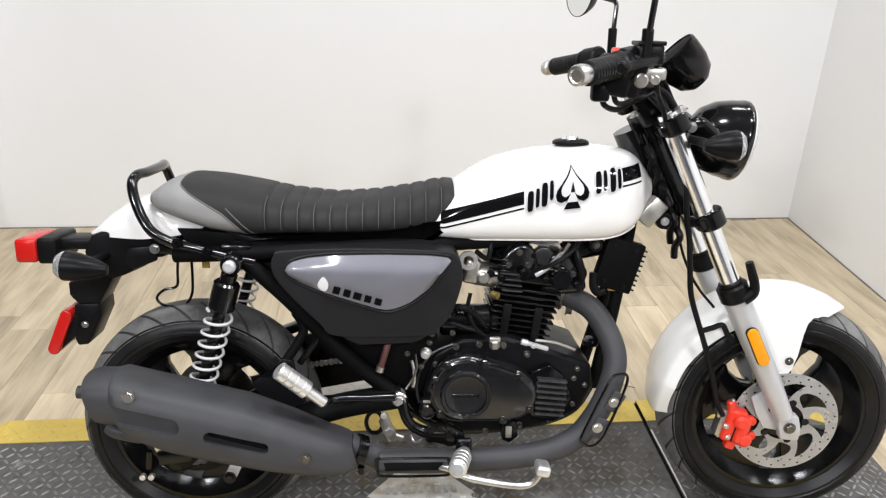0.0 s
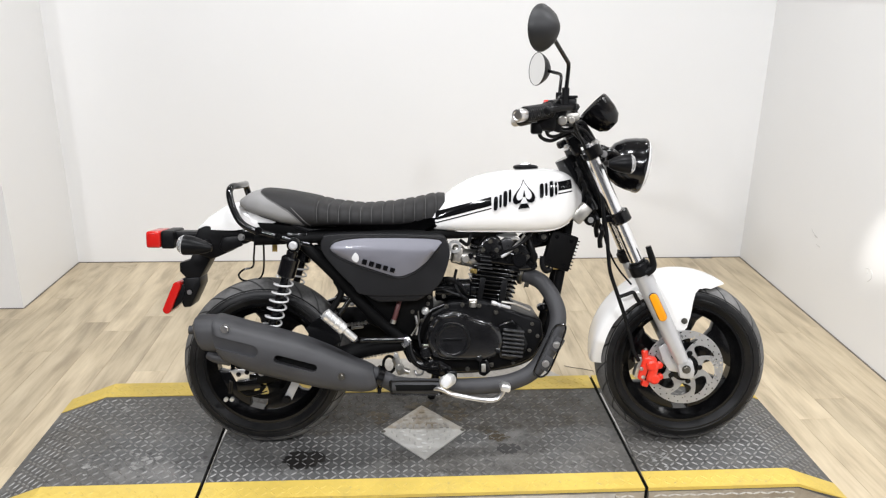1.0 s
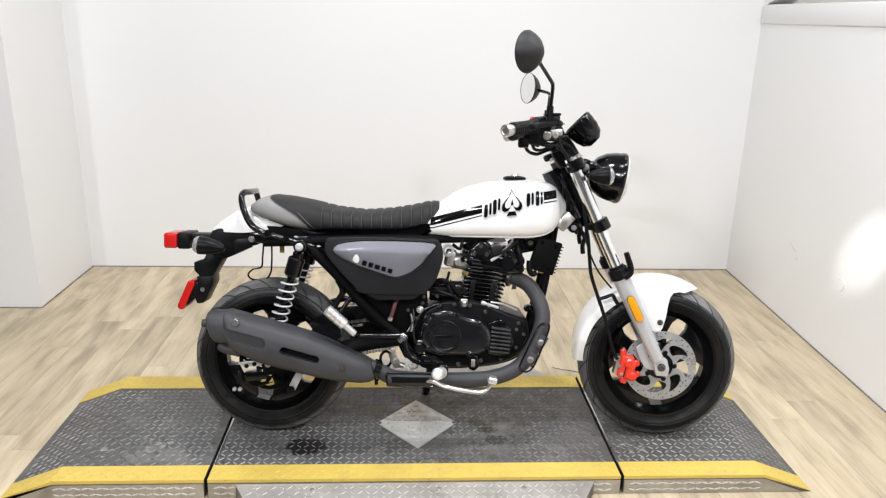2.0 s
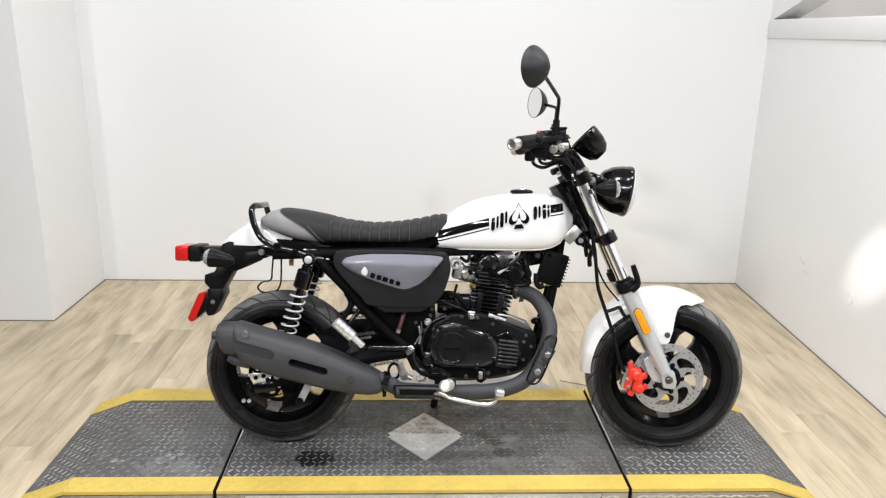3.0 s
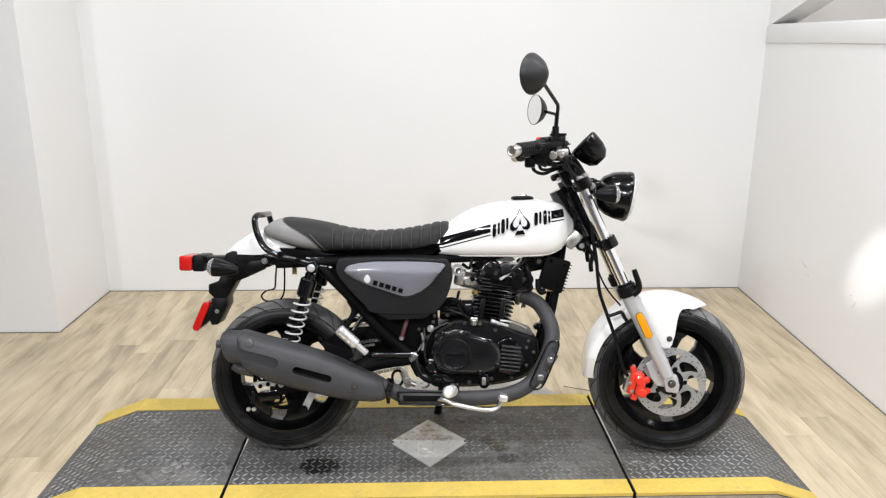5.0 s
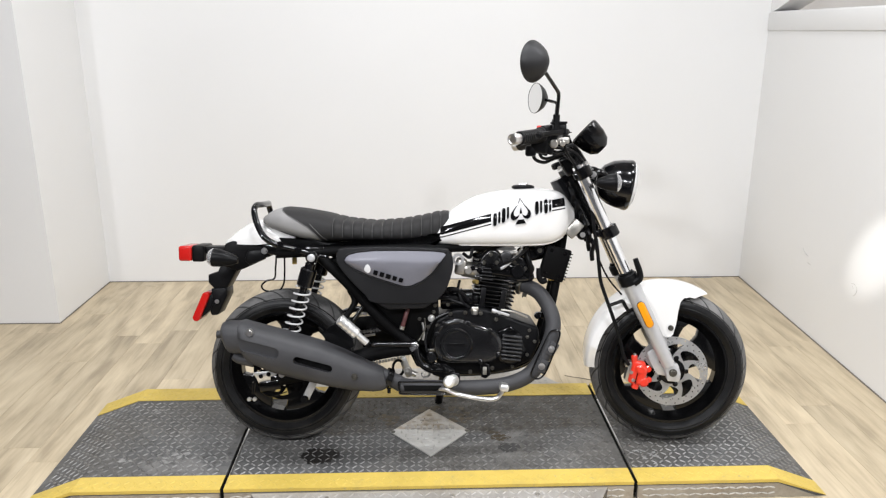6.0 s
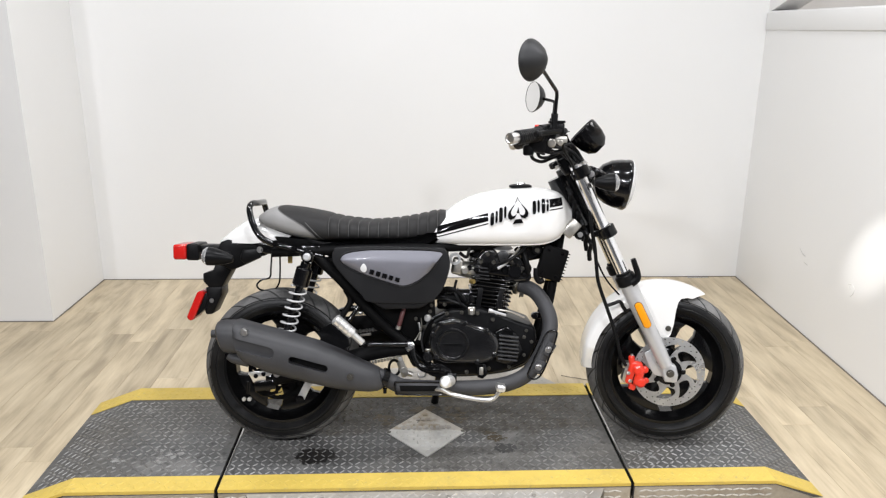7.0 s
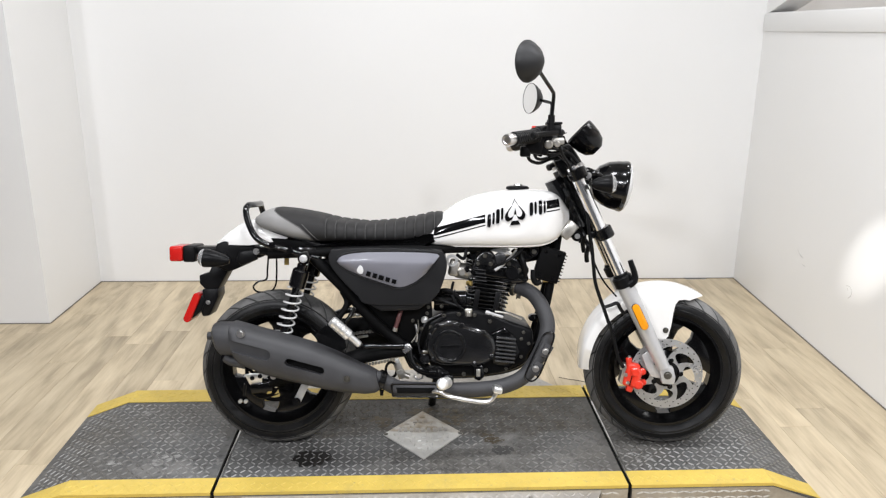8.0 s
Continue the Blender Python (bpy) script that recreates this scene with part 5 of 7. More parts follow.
for sg in (-1, 1):
    side = part("side_cover", prism(COVER_OUT, sg * 0.085, sg * 0.160, 0.014, 4, 4), COVER, bike, "dark grey side cover with gunmetal panel", xf=off(0.004, -0.018), smooth=50)
    part("cover_lip", prism([(-0.158, 0.478), (0.014, 0.478), (-0.004, 0.464), (-0.020, 0.457), (-0.120, 0.453), (-0.142, 0.464)], sg * 0.085, sg * 0.153, 0.006, 0, 3), COVER, side, xf=off(0.004, -0.018))
    bm, g = bmesh.new(), []
    for i in range(61):
        x = -0.246 + 0.292 * (0.5 - 0.5 * math.cos(math.pi * i / 60))
        t, b = float(np.interp(x, *PANEL_TOP)), float(np.interp(x, *PANEL_LOW))
        c = min(max(float(np.interp(x, *CREASE)), b + (t - b) * 0.2), b + (t - b) * 0.7)
        f = min(1, (t - b) / 0.05)
        col = [(t, 0.1585), (t - 0.0015 * f, 0.1615), (c + (t - c) * 0.45, 0.1620 + 0.0040 * f), (c + 0.004 * f, 0.1625 + 0.0065 * f), (c - 0.006 * f, 0.1625 + 0.0075 * f), (b + (c - b) * 0.5, 0.1620 + 0.0060 * f), (b + 0.002 * f, 0.162), (b, 0.1585)]
        g.append([bm.verts.new((x, sg * y, z)) for z, y in col])
    for i in range(60):
        for j in range(7):
            bm.faces.new((g[i][j], g[i + 1][j], g[i + 1][j + 1], g[i][j + 1]))
    part("cover_panel", bm, SILVER, side, "gunmetal painted panel", xf=off(0.004, -0.018), smooth=40)
    edge = [(x, sg * 0.1592, z + 0.003) for x, z in zip(*PANEL_TOP)] + [(x, sg * 0.1592, z - 0.003) for x, z in reversed(list(zip(*PANEL_LOW))[1:-1])]
    part("panel_rim", tube(edge, 0.0026, 8, 3, closed=True), COVER, side, xf=off(0.004, -0.018))
for k, (w, h) in enumerate(((0.0125, 0.019), (0.0125, 0.019), (0.0145, 0.018), (0.012, 0.018), (0.0125, 0.017))):
    u = k / 4
    m = Matrix.Translation((-0.156 + 0.073 * u, -0.1700, 0.5645 - 0.0215 * u)) @ Matrix.Rotation(radians(16.5), 4, "Y")
    part("mark_bar", box(w, 0.0012, h * 0.72, m, 0.0004, 1), DECAL, bike, xf=off(0.004, -0.018))
part("mark_shape", prism([(-0.180, 0.589), (-0.172, 0.582), (-0.170, 0.572), (-0.175, 0.564), (-0.184, 0.567), (-0.189, 0.576)], -0.1722, -0.1690, 0.0003, 3), DECALW, bike, xf=off(0.004, -0.018))

# engine: cases, covers, cylinder, head
ENG = (0.15, 0, 0.35)
engine = part("engine", prism([(-0.005, 0.33), (0.012, 0.405), (0.07, 0.440), (0.16, 0.442), (0.250, 0.412), (0.325, 0.385), (0.330, 0.34), (0.305, 0.285), (0.250, 0.258), (0.17, 0.240), (0.075, 0.243), (0.02, 0.275)], -0.098, 0.105, 0.010, 0, 3), PLASTIC, bike, "black single-cylinder engine", xf=off(0.005, -0.012))
clutch = part("clutch_cover", prism([(0.006, 0.344), (0.014, 0.382), (0.038, 0.410), (0.080, 0.421), (0.118, 0.408), (0.150, 0.397), (0.180, 0.387), (0.206, 0.366), (0.216, 0.335), (0.204, 0.304), (0.176, 0.287), (0.140, 0.284), (0.095, 0.284), (0.050, 0.286), (0.020, 0.308)], -0.095, -0.140, 0.013, 3, 4), CASE, engine, "black side casing", xf=off(0.005, -0.012), smooth=50)
part("oil_cap", lathe([(0.0485, 0.0), (0.0485, -0.007), (0.0455, -0.011), (0.040, -0.011), (0.038, -0.0065), (0.034, -0.006), (0, -0.006)], 48, Matrix.Translation((0.077, -0.139, 0.3435))), CASE, engine, "round black cover", xf=off(0.005, -0.012))
for k in range(6):
    part("mark_bar", box(0.0065, 0.002, 0.007, Matrix.Translation((0.0545 + 0.009 * k, -0.1458, 0.3435)), 0.0006, 1), SATIN, engine, xf=off(0.005, -0.012))
for x, z in ((0.014, 0.338), (0.022, 0.392), (0.060, 0.428), (0.104, 0.432), (0.150, 0.430), (0.196, 0.412), (0.222, 0.30), (0.186, 0.264), (0.120, 0.252), (0.050, 0.264)):
    part("case_bolt", bolt((x, -0.108, z), 0.0048, 0.010), BOLT, engine, xf=off(0.005, -0.012))
for x, z in ((0.020, 0.372), (0.042, 0.402), (0.112, 0.404), (0.176, 0.382), (0.200, 0.312), (0.150, 0.290), (0.030, 0.304)):
    part("casing_boss", join(rod((x, -0.128, z), (x, -0.1415, z), 0.0085, 16, chamfer=0.002), bolt((x, -0.1410, z), 0.0045, 0.003)), CASE, clutch, xf=off(0.005, -0.012))
part("finned_cover", prism([(0.205, 0.372), (0.240, 0.388), (0.268, 0.366), (0.288, 0.318), (0.276, 0.288), (0.252, 0.268), (0.208, 0.280)], -0.095, -0.118, 0.004, 0, 2), SATIN, engine, xf=off(0.003, -0.007))
for k in range(7):
    z = 0.290 + 0.0115 * k
    m = Matrix.Translation((0.242 + 0.0006 * k, -0.124, z)) @ Matrix.Rotation(radians(6), 4, "Y")
    part("cover_fin", box(0.062 - 0.0015 * abs(k - 3), 0.016, 0.0052, m, 0.0018), FINS, engine, xf=off(0.003, -0.007))
part("dipstick", join(rod((0.132, -0.12, 0.428), (0.132, -0.12, 0.444), 0.010, 6, chamfer=0.002), box(0.022, 0.010, 0.012, Matrix.Translation((0.132, -0.121, 0.446)), 0.004)), ZINC, engine, "silver oil filler plug", xf=off(0.005, -0.012))
part("clutch_arm", join(box(0.055, 0.010, 0.008, Matrix.Translation((0.208, -0.120, 0.434)) @ Matrix.Rotation(radians(17), 4, "Y"), 0.003), rod((0.183, -0.12, 0.441), (0.194, -0.12, 0.438), 0.006, 12), bolt((0.205, -0.126, 0.435), 0.004, 0.005)), ALLOY, engine, "silver clutch arm", xf=off(0.005, -0.012))
part("oil_gauge_boss", join(prism([(0.148, 0.285), (0.176, 0.282), (0.182, 0.250), (0.166, 0.236), (0.150, 0.242)], -0.095, -0.130, 0.004), rod((0.162, -0.128, 0.262), (0.162, -0.134, 0.262), 0.010, 20, chamfer=0.002)), SATIN, engine, xf=off(0.005, -0.012))
part("sight_glass", box(0.012, 0.004, 0.024, Matrix.Translation((0.162, -0.134, 0.262)), 0.003), ZINC, engine, "oil level window", xf=off(0.005, -0.012))
CT = Matrix.Translation((0.187, 0, 0.432)) @ Matrix.Rotation(radians(8), 4, "Y")
part("cylinder", box(0.094, 0.11, 0.10, CT @ Matrix.Translation((0, 0, 0.04)), 0.012), SATIN, engine, xf=off(0.003, -0.007))
for k in range(9):
    w = 0.116 + 0.002 * k
    part("cylinder_fin", box(w, 0.150 + 0.001 * k, 0.0036, CT @ Matrix.Translation((0.002 * (k % 2), 0, -0.006 + 0.0122 * k)), 0.0014), SATIN, engine, xf=off(0.003, -0.007))
for x in (-0.032, 0.029):
    part("fin_rib", box(0.015, 0.006, 0.070, CT @ Matrix.Translation((x, -0.0765, 0.026)), 0.002), PLASTIC, engine, xf=off(0.003, -0.007))
head = part("cylinder_head", box(0.138, 0.14, 0.046, CT @ Matrix.Translation((0.010, 0, 0.122)), 0.010, 3), SATIN, engine, xf=off(0.003, -0.007))
for k in range(4):
    part("cylinder_fin", box(0.040, 0.150, 0.0036, CT @ Matrix.Translation((-0.058, 0, 0.112 + 0.011 * k)), 0.0014), SATIN, engine, xf=off(0.003, -0.007))
part("rocker_cover", prism([(0.148, 0.530), (0.151, 0.572), (0.166, 0.596), (0.188, 0.608), (0.208, 0.602), (0.220, 0.582), (0.224, 0.530)], -0.070, 0.062, 0.010, 3, 3), CASE, head, "black rocker cover", smooth=50)
part("rocker_cover", prism([(0.232, 0.525), (0.242, 0.576), (0.258, 0.590), (0.284, 0.584), (0.304, 0.562), (0.315, 0.538), (0.314, 0.510), (0.245, 0.505)], -0.068, 0.062, 0.010, 3, 3), CASE, head, "black rocker cover", smooth=50)
for x, z in ((0.166, 0.566), (0.204, 0.566), (0.186, 0.590), (0.258, 0.566), (0.290, 0.548)):
    part("cover_bolt", bolt((x, -0.070, z), 0.0048, 0.005), BOLT, head)
for x, z, a in ((-0.052, 0.150, -0.6), (0.072, 0.135, 0.6)):
    m = CT @ Matrix.Translation((x, -0.02, z)) @ Matrix.Rotation(a, 4, "Y")
    part("valve_cap", lathe([(0, 0.018), (0.020, 0.018), (0.025, 0.012), (0.025, 0), (0, 0)], 6, m @ Matrix.Rotation(radians(90), 4, "X")), BLACK, head, xf=off(0.003, -0.007))
part("side_cap", rod(CT @ Vector((0.06, -0.072, 0.125)), CT @ Vector((0.06, -0.088, 0.125)), 0.022, 28, chamfer=0.004), BLACK, head, xf=off(0.003, -0.007))
for x, z in ((-0.055, 0.112), (-0.015, 0.128), (0.03, 0.120), (0.09, 0.118), (0.0, 0.16), (0.04, 0.155)):
    part("head_bolt", bolt(CT @ Vector((x, -0.082 if z < 0.13 else -0.062, z)), 0.006, 0.008), SATIN, head, xf=off(0.003, -0.007))
part("plug_lead", tube([CT @ Vector((0.005, -0.08, 0.135)), CT @ Vector((0.045, -0.10, 0.165)), CT @ Vector((0.08, -0.08, 0.205)), CT @ Vector((0.07, -0.02, 0.235))], 0.0045, 10), PLASTIC, head, xf=off(0.003, -0.007))
part("breather_pipe", tube([CT @ Vector((0.028, -0.075, 0.145)), CT @ Vector((0.045, -0.09, 0.165)), CT @ Vector((0.062, -0.08, 0.195))], 0.0035, 8), STEEL, head, "thin steel pipe", xf=off(0.003, -0.007))
part("air_pipe", tube([CT @ Vector((0.10, -0.055, 0.105)), CT @ Vector((0.098, -0.075, 0.14)), CT @ Vector((0.08, -0.07, 0.18)), CT @ Vector((0.07, -0.03, 0.23))], 0.008, 10), PLASTIC, head, xf=off(0.003, -0.007))

# carburettor and intake
carb = part("carburettor", join(rod((0.100, -0.048, 0.546), (0.150, -0.044, 0.536), 0.024, 24, chamfer=0.004), box(0.032, 0.044, 0.050, Matrix.Translation((0.096, -0.050, 0.552)) @ Matrix.Rotation(0.2, 4, "Y"), 0.008, 3), rod((0.118, -0.06, 0.540), (0.118, -0.078, 0.540), 0.012, 18, chamfer=0.003)), ZINC, bike, "silver carburettor")
part("bowl_nut", bolt((0.132, -0.068, 0.548), 0.006, 0.008), SATIN, carb)
part("throttle_wheel", lathe([(0.010, 0), (0.018, 0), (0.018, -0.008), (0.010, -0.008)], 24, Matrix.Translation((0.088, -0.072, 0.576)), closed=True), BRIGHT, carb)
part("idle_screw", rod((0.132, -0.075, 0.516), (0.142, -0.085, 0.516), 0.007, 12), BRASS, carb, "brass idle screw", xf=off(0.003, -0.007))
part("intake_boot", tube([(0.055, -0.05, 0.582), (0.03, -0.05, 0.585), (-0.01, -0.05, 0.58)], 0.026, 16), PLASTIC, carb, xf=off(0.003, -0.007))
part("intake_stub", tube([(0.118, -0.042, 0.556), (0.140, -0.04, 0.545), (0.160, -0.04, 0.535)], 0.019, 16), ALLOY, carb, xf=off(0.003, -0.007))
part("drain_hose", tube([(0.09, -0.08, 0.52), (0.085, -0.09, 0.49), (0.10, -0.10, 0.455), (0.12, -0.10, 0.44)], 0.004, 8), PLASTIC, carb, xf=off(0.003, -0.007))
part("fuel_hose", tube([(0.10, -0.07, 0.60), (0.12, -0.085, 0.59), (0.128, -0.08, 0.62), (0.13, -0.05, 0.635)], 0.005, 10), PLASTIC, carb, xf=off(0.003, -0.007))
part("breather_hose", tube([(0.03, -0.06, 0.50), (0.06, -0.07, 0.475), (0.09, -0.07, 0.468), (0.12, -0.06, 0.46)], 0.012, 12), PLASTIC, bike, xf=off(0.003, -0.011))
HOSE = material("plum_rubber_hose", (0.10, 0.035, 0.035), 0.5, vary=0.2, scale=40)
part("brake_fluid_hose", tube([(-0.062, -0.105, 0.455), (-0.070, -0.118, 0.425), (-0.082, -0.118, 0.385)], 0.0065, 12), HOSE, bike, "plum rubber hose", xf=off(0.003, -0.011))
part("hose_clip", rod((-0.080, -0.118, 0.392), (-0.083, -0.118, 0.382), 0.008, 12), ZINC, bike, xf=off(0.003, -0.011))
part("spring", tube([(-0.022, -0.115, 0.402), (-0.018, -0.118, 0.385), (-0.017, -0.118, 0.365), (-0.020, -0.118, 0.35)], 0.0035, 8), STEEL, bike, xf=off(0.003, -0.011))
for x, s, z in ((0.012, -0.10, 0.432), (-0.004, -0.11, 0.388), (0.055, -0.11, 0.455), (0.016, -0.108, 0.452), (-0.030, -0.10, 0.41)):
    part("clamp_screw", bolt((x, s, z), 0.0042, 0.006), BOLT, bike, xf=off(0.003, -0.011))
part("wiring_loom", tube([(0.02, -0.09, 0.47), (0.05, -0.10, 0.472), (0.08, -0.10, 0.462), (0.11, -0.098, 0.452)], 0.005, 8), PLASTIC, bike, xf=off(0.003, -0.011))
part("battery_box", prism([(-0.20, 0.50), (-0.02, 0.50), (0.01, 0.45), (-0.02, 0.36), (-0.10, 0.37), (-0.15, 0.44)], -0.085, 0.085, 0.008), SATIN, bike, "black plastic inner box", xf=off(0.003, -0.011))

# regulator behind the fork
RG = Matrix.Translation((0.381, -0.055, 0.563)) @ Matrix.Rotation(radians(16), 4, "Y")
reg = part("regulator", box(0.076, 0.030, 0.100, RG, 0.004), MATTE, bike, "black finned regulator")
for k in range(9):
    part("regulator_fin", box(0.008, 0.028, 0.0032, RG @ Matrix.Translation((0.0395, 0, -0.040 + 0.010 * k)), 0.0008, 1), SATIN, reg)
for x, z in ((-0.022, 0.036), (0.02, 0.036), (-0.022, -0.036), (0.02, -0.036)):
    part("regulator_bolt", bolt(RG @ Vector((x, -0.015, z)), 0.004, 0.003), SATIN, reg)
part("plug_connector", box(0.018, 0.006, 0.008, Matrix.Translation((0.372, -0.06, 0.515)), 0.001), BRASS, reg)
part("relay", box(0.054, 0.03, 0.034, Matrix.Translation((0.436, -0.06, 0.668)) @ Matrix.Rotation(radians(-48), 4, "Y"), 0.004), ZINC, bike, "grey metal relay box")
part("horn", join(rod((0.462, -0.05, 0.650), (0.462, -0.068, 0.650), 0.016, 24, chamfer=0.004), box(0.03, 0.01, 0.02, Matrix.Translation((0.445, -0.05, 0.655)), 0.003)), PLASTIC, bike)
part("horn_nut", bolt((0.462, -0.068, 0.650), 0.006, 0.004), STEEL, bike)
for k in range(6):
    z = 0.79 - 0.03 * k
    part("harness", tube([(0.425 + 0.013 * k, -0.045 + 0.01 * (k % 3), z), (0.432 + 0.013 * k, -0.06, z - 0.02), (0.436 + 0.012 * k, -0.04, z - 0.045), (0.45 + 0.01 * k, -0.03, z - 0.07)], 0.007, 8, 4), PLASTIC, bike)

# exhaust: header, guard, link pipe, silencer
pipe = part("exhaust_pipe", tube([(0.262, -0.020, 0.505), (0.295, -0.035, 0.498), (0.332, -0.065, 0.480), (0.360, -0.095, 0.435), (0.368, -0.115, 0.390), (0.352, -0.130, 0.335), (0.325, -0.135, 0.283), (0.290, -0.140, 0.245), (0.235, -0.145, 0.222), (0.16, -0.15, 0.213), (0.05, -0.155, 0.212), (-0.06, -0.16, 0.218), (-0.10, -0.165, 0.235), (-0.14, -0.17, 0.255)], 0.0225, 22, 8), HEAT, bike, "black exhaust pipe", xf=off(0.003, -0.008))
part("exhaust_flange", join(rod((0.272, -0.026, 0.503), (0.284, -0.031, 0.500), 0.031, 24, chamfer=0.003), bolt((0.284, -0.055, 0.525), 0.007, 0.012, (0.9, -0.2, -0.1)), bolt((0.284, -0.040, 0.472), 0.007, 0.012, (0.9, -0.2, -0.1))), BOLT, pipe, xf=off(0.003, -0.008))
GP = [(0.360, -0.155, 0.383), (0.380, -0.155, 0.382), (0.377, -0.158, 0.355), (0.347, -0.163, 0.276), (0.330, -0.163, 0.248), (0.312, -0.163, 0.242), (0.299, -0.163, 0.252), (0.303, -0.163, 0.272), (0.341, -0.158, 0.358), (0.350, -0.156, 0.374)]
gd = part("pipe_guard", tube(GP, 0.0028, 8, 5, closed=True), BLACK, pipe, "black wire heat guard", xf=off(0.003, -0.008))
for (x, z), l in (((0.357, 0.330), 0), ((0.329, 0.278), 0)):
    part("guard_tab", box(0.040, 0.005, 0.026, Matrix.Translation((x + 0.003, -0.158, z)) @ Matrix.Rotation(radians(-62), 4, "Y"), 0.002), HEAT, pipe, xf=off(0.003, -0.008))
    part("guard_bolt", bolt((x, -0.160, z), 0.0075, 0.004), STEEL, pipe, "steel bolt", xf=off(0.003, -0.008))
part("pipe_shield", tube([(0.045, -0.168, 0.218), (-0.03, -0.172, 0.222), (-0.084, -0.176, 0.226)], 0.0215, 18), HEAT, pipe, xf=off(0.003, -0.01))
part("pipe_clamp", join(tube([(-0.112, -0.172, 0.246), (-0.126, -0.175, 0.252)], 0.0290, 20, straight=True), bolt((-0.116, -0.190, 0.222), 0.005, 0.014, (0, 0, -1))), SATIN, pipe, xf=off(0.003, -0.01))
SHO = [(-0.084, 0.2305), (-0.070, 0.2325), (0.036, 0.2325), (0.048, 0.226), (0.048, 0.205), (0.040, 0.197), (-0.068, 0.197), (-0.082, 0.205)]
part("shield_rim", tube([(x, -0.1975, z) for x, z in SHO], 0.0026, 8, 4, closed=True), SATIN, pipe, "black shield rim")
part("shield_slot", prism([(-0.072, 0.2225), (0.038, 0.2225), (0.040, 0.207), (-0.068, 0.206)], -0.1935, -0.1965, 0.002), GAP, pipe)
MX = [-0.534, -0.528, -0.515, -0.46, -0.40, -0.295, -0.235, -0.172, -0.142, -0.128]
MT = [0.424, 0.436, 0.439, 0.424, 0.408, 0.377, 0.351, 0.317, 0.303, 0.294]
MB = [0.330, 0.318, 0.313, 0.289, 0.273, 0.247, 0.236, 0.231, 0.233, 0.241]
MS = [-0.196, -0.196, -0.196, -0.195, -0.194, -0.190, -0.187, -0.183, -0.178, -0.175]
MH = [0.052, 0.060, 0.063, 0.064, 0.064, 0.062, 0.058, 0.050, 0.045, 0.034]
rings = []
for k in range(46):
    x = MX[0] + (MX[-1] - MX[0]) * k / 45
    t, b, s, h = (float(np.interp(x, MX, v)) for v in (MT, MB, MS, MH))
    rings.append(superring(x, s, (t + b) / 2, h, (t - b) / 2, 2.7, 36, -0.25))


def stadium(x0, z0, x1, z1, r, s0, s1):
    a, b = Vector((x0, 0, z0)), Vector((x1, 0, z1))
    d = (b - a).normalized()
    ang = math.atan2(d.z, d.x)
    pts = [(b.x + r * math.cos(ang + t), b.z + r * math.sin(ang + t)) for t in np.linspace(-math.pi / 2, math.pi / 2, 9)]
    pts += [(a.x + r * math.cos(ang + t), a.z + r * math.sin(ang + t)) for t in np.linspace(math.pi / 2, 3 * math.pi / 2, 9)]
    return prism([(float(x), float(z)) for x, z in pts], s0, s1)


body = carve(loft(rings), stadium(-0.371, 0.335, -0.284, 0.310, 0.0108, -0.30, -0.228), stadium(-0.56, 0.389, -0.436, 0.356, 0.0155, -0.30, -0.2485))
muffler = part("silencer", body, HEAT, bike, "matt dark grey silencer with slotted heat shield", xf=off(0.005, -0.026), smooth=40)
part("slot_floor", stadium(-0.371, 0.335, -0.284, 0.310, 0.0106, -0.2310, -0.2270), GAP, muffler, xf=off(0.005, -0.026))
part("end_cap", loft([superring(x, -0.195, 0.389 - 0.02 * (x + 0.535), hs, hz, 2.6, 32, -0.25) for x, hs, hz in ((-0.520, 0.053, 0.047), (-0.566, 0.053, 0.046), (-0.578, 0.050, 0.043), (-0.584, 0.041, 0.035))]), HEAT, muffler, xf=off(0.005, -0.026))
part("lower_lug", tube([(-0.50, -0.215, 0.322), (-0.540, -0.215, 0.330), (-0.558, -0.212, 0.338)], [0.016, 0.014, 0.011], 14), HEAT, muffler, xf=off(0.005, -0.026))
part("outlet", rod((-0.575, -0.200, 0.397), (-0.608, -0.200, 0.398), 0.0115, 20), HEAT, muffler, xf=off(0.005, -0.026))
part("shield_bolt", bolt((-0.501, -0.2565, 0.415), 0.0085, 0.004), STEEL, muffler, "steel bolt", xf=off(0.005, -0.026))
part("shield_bolt", join(bolt((-0.212, -0.2415, 0.2855), 0.0055, 0.003), lathe([(0.0078, 0.0), (0.0098, 0.0), (0.0098, -0.002), (0.0078, -0.002)], 20, Matrix.Translation((-0.212, -0.2410, 0.2855)), closed=True)), BOLT, muffler, "dark screw in a ring", xf=off(0.005, -0.026))
part("silencer_bracket", prism([(-0.318, 0.388), (-0.262, 0.432), (-0.240, 0.432), (-0.222, 0.350), (-0.25, 0.335), (-0.30, 0.36)], -0.150, -0.156, 0.002), SATIN, bike, "black silencer bracket", xf=off(0.005, -0.022))
part("bracket_bolt", bolt((-0.252, -0.157, 0.415), 0.008, 0.004), SATIN, bike, xf=off(0.005, -0.022))

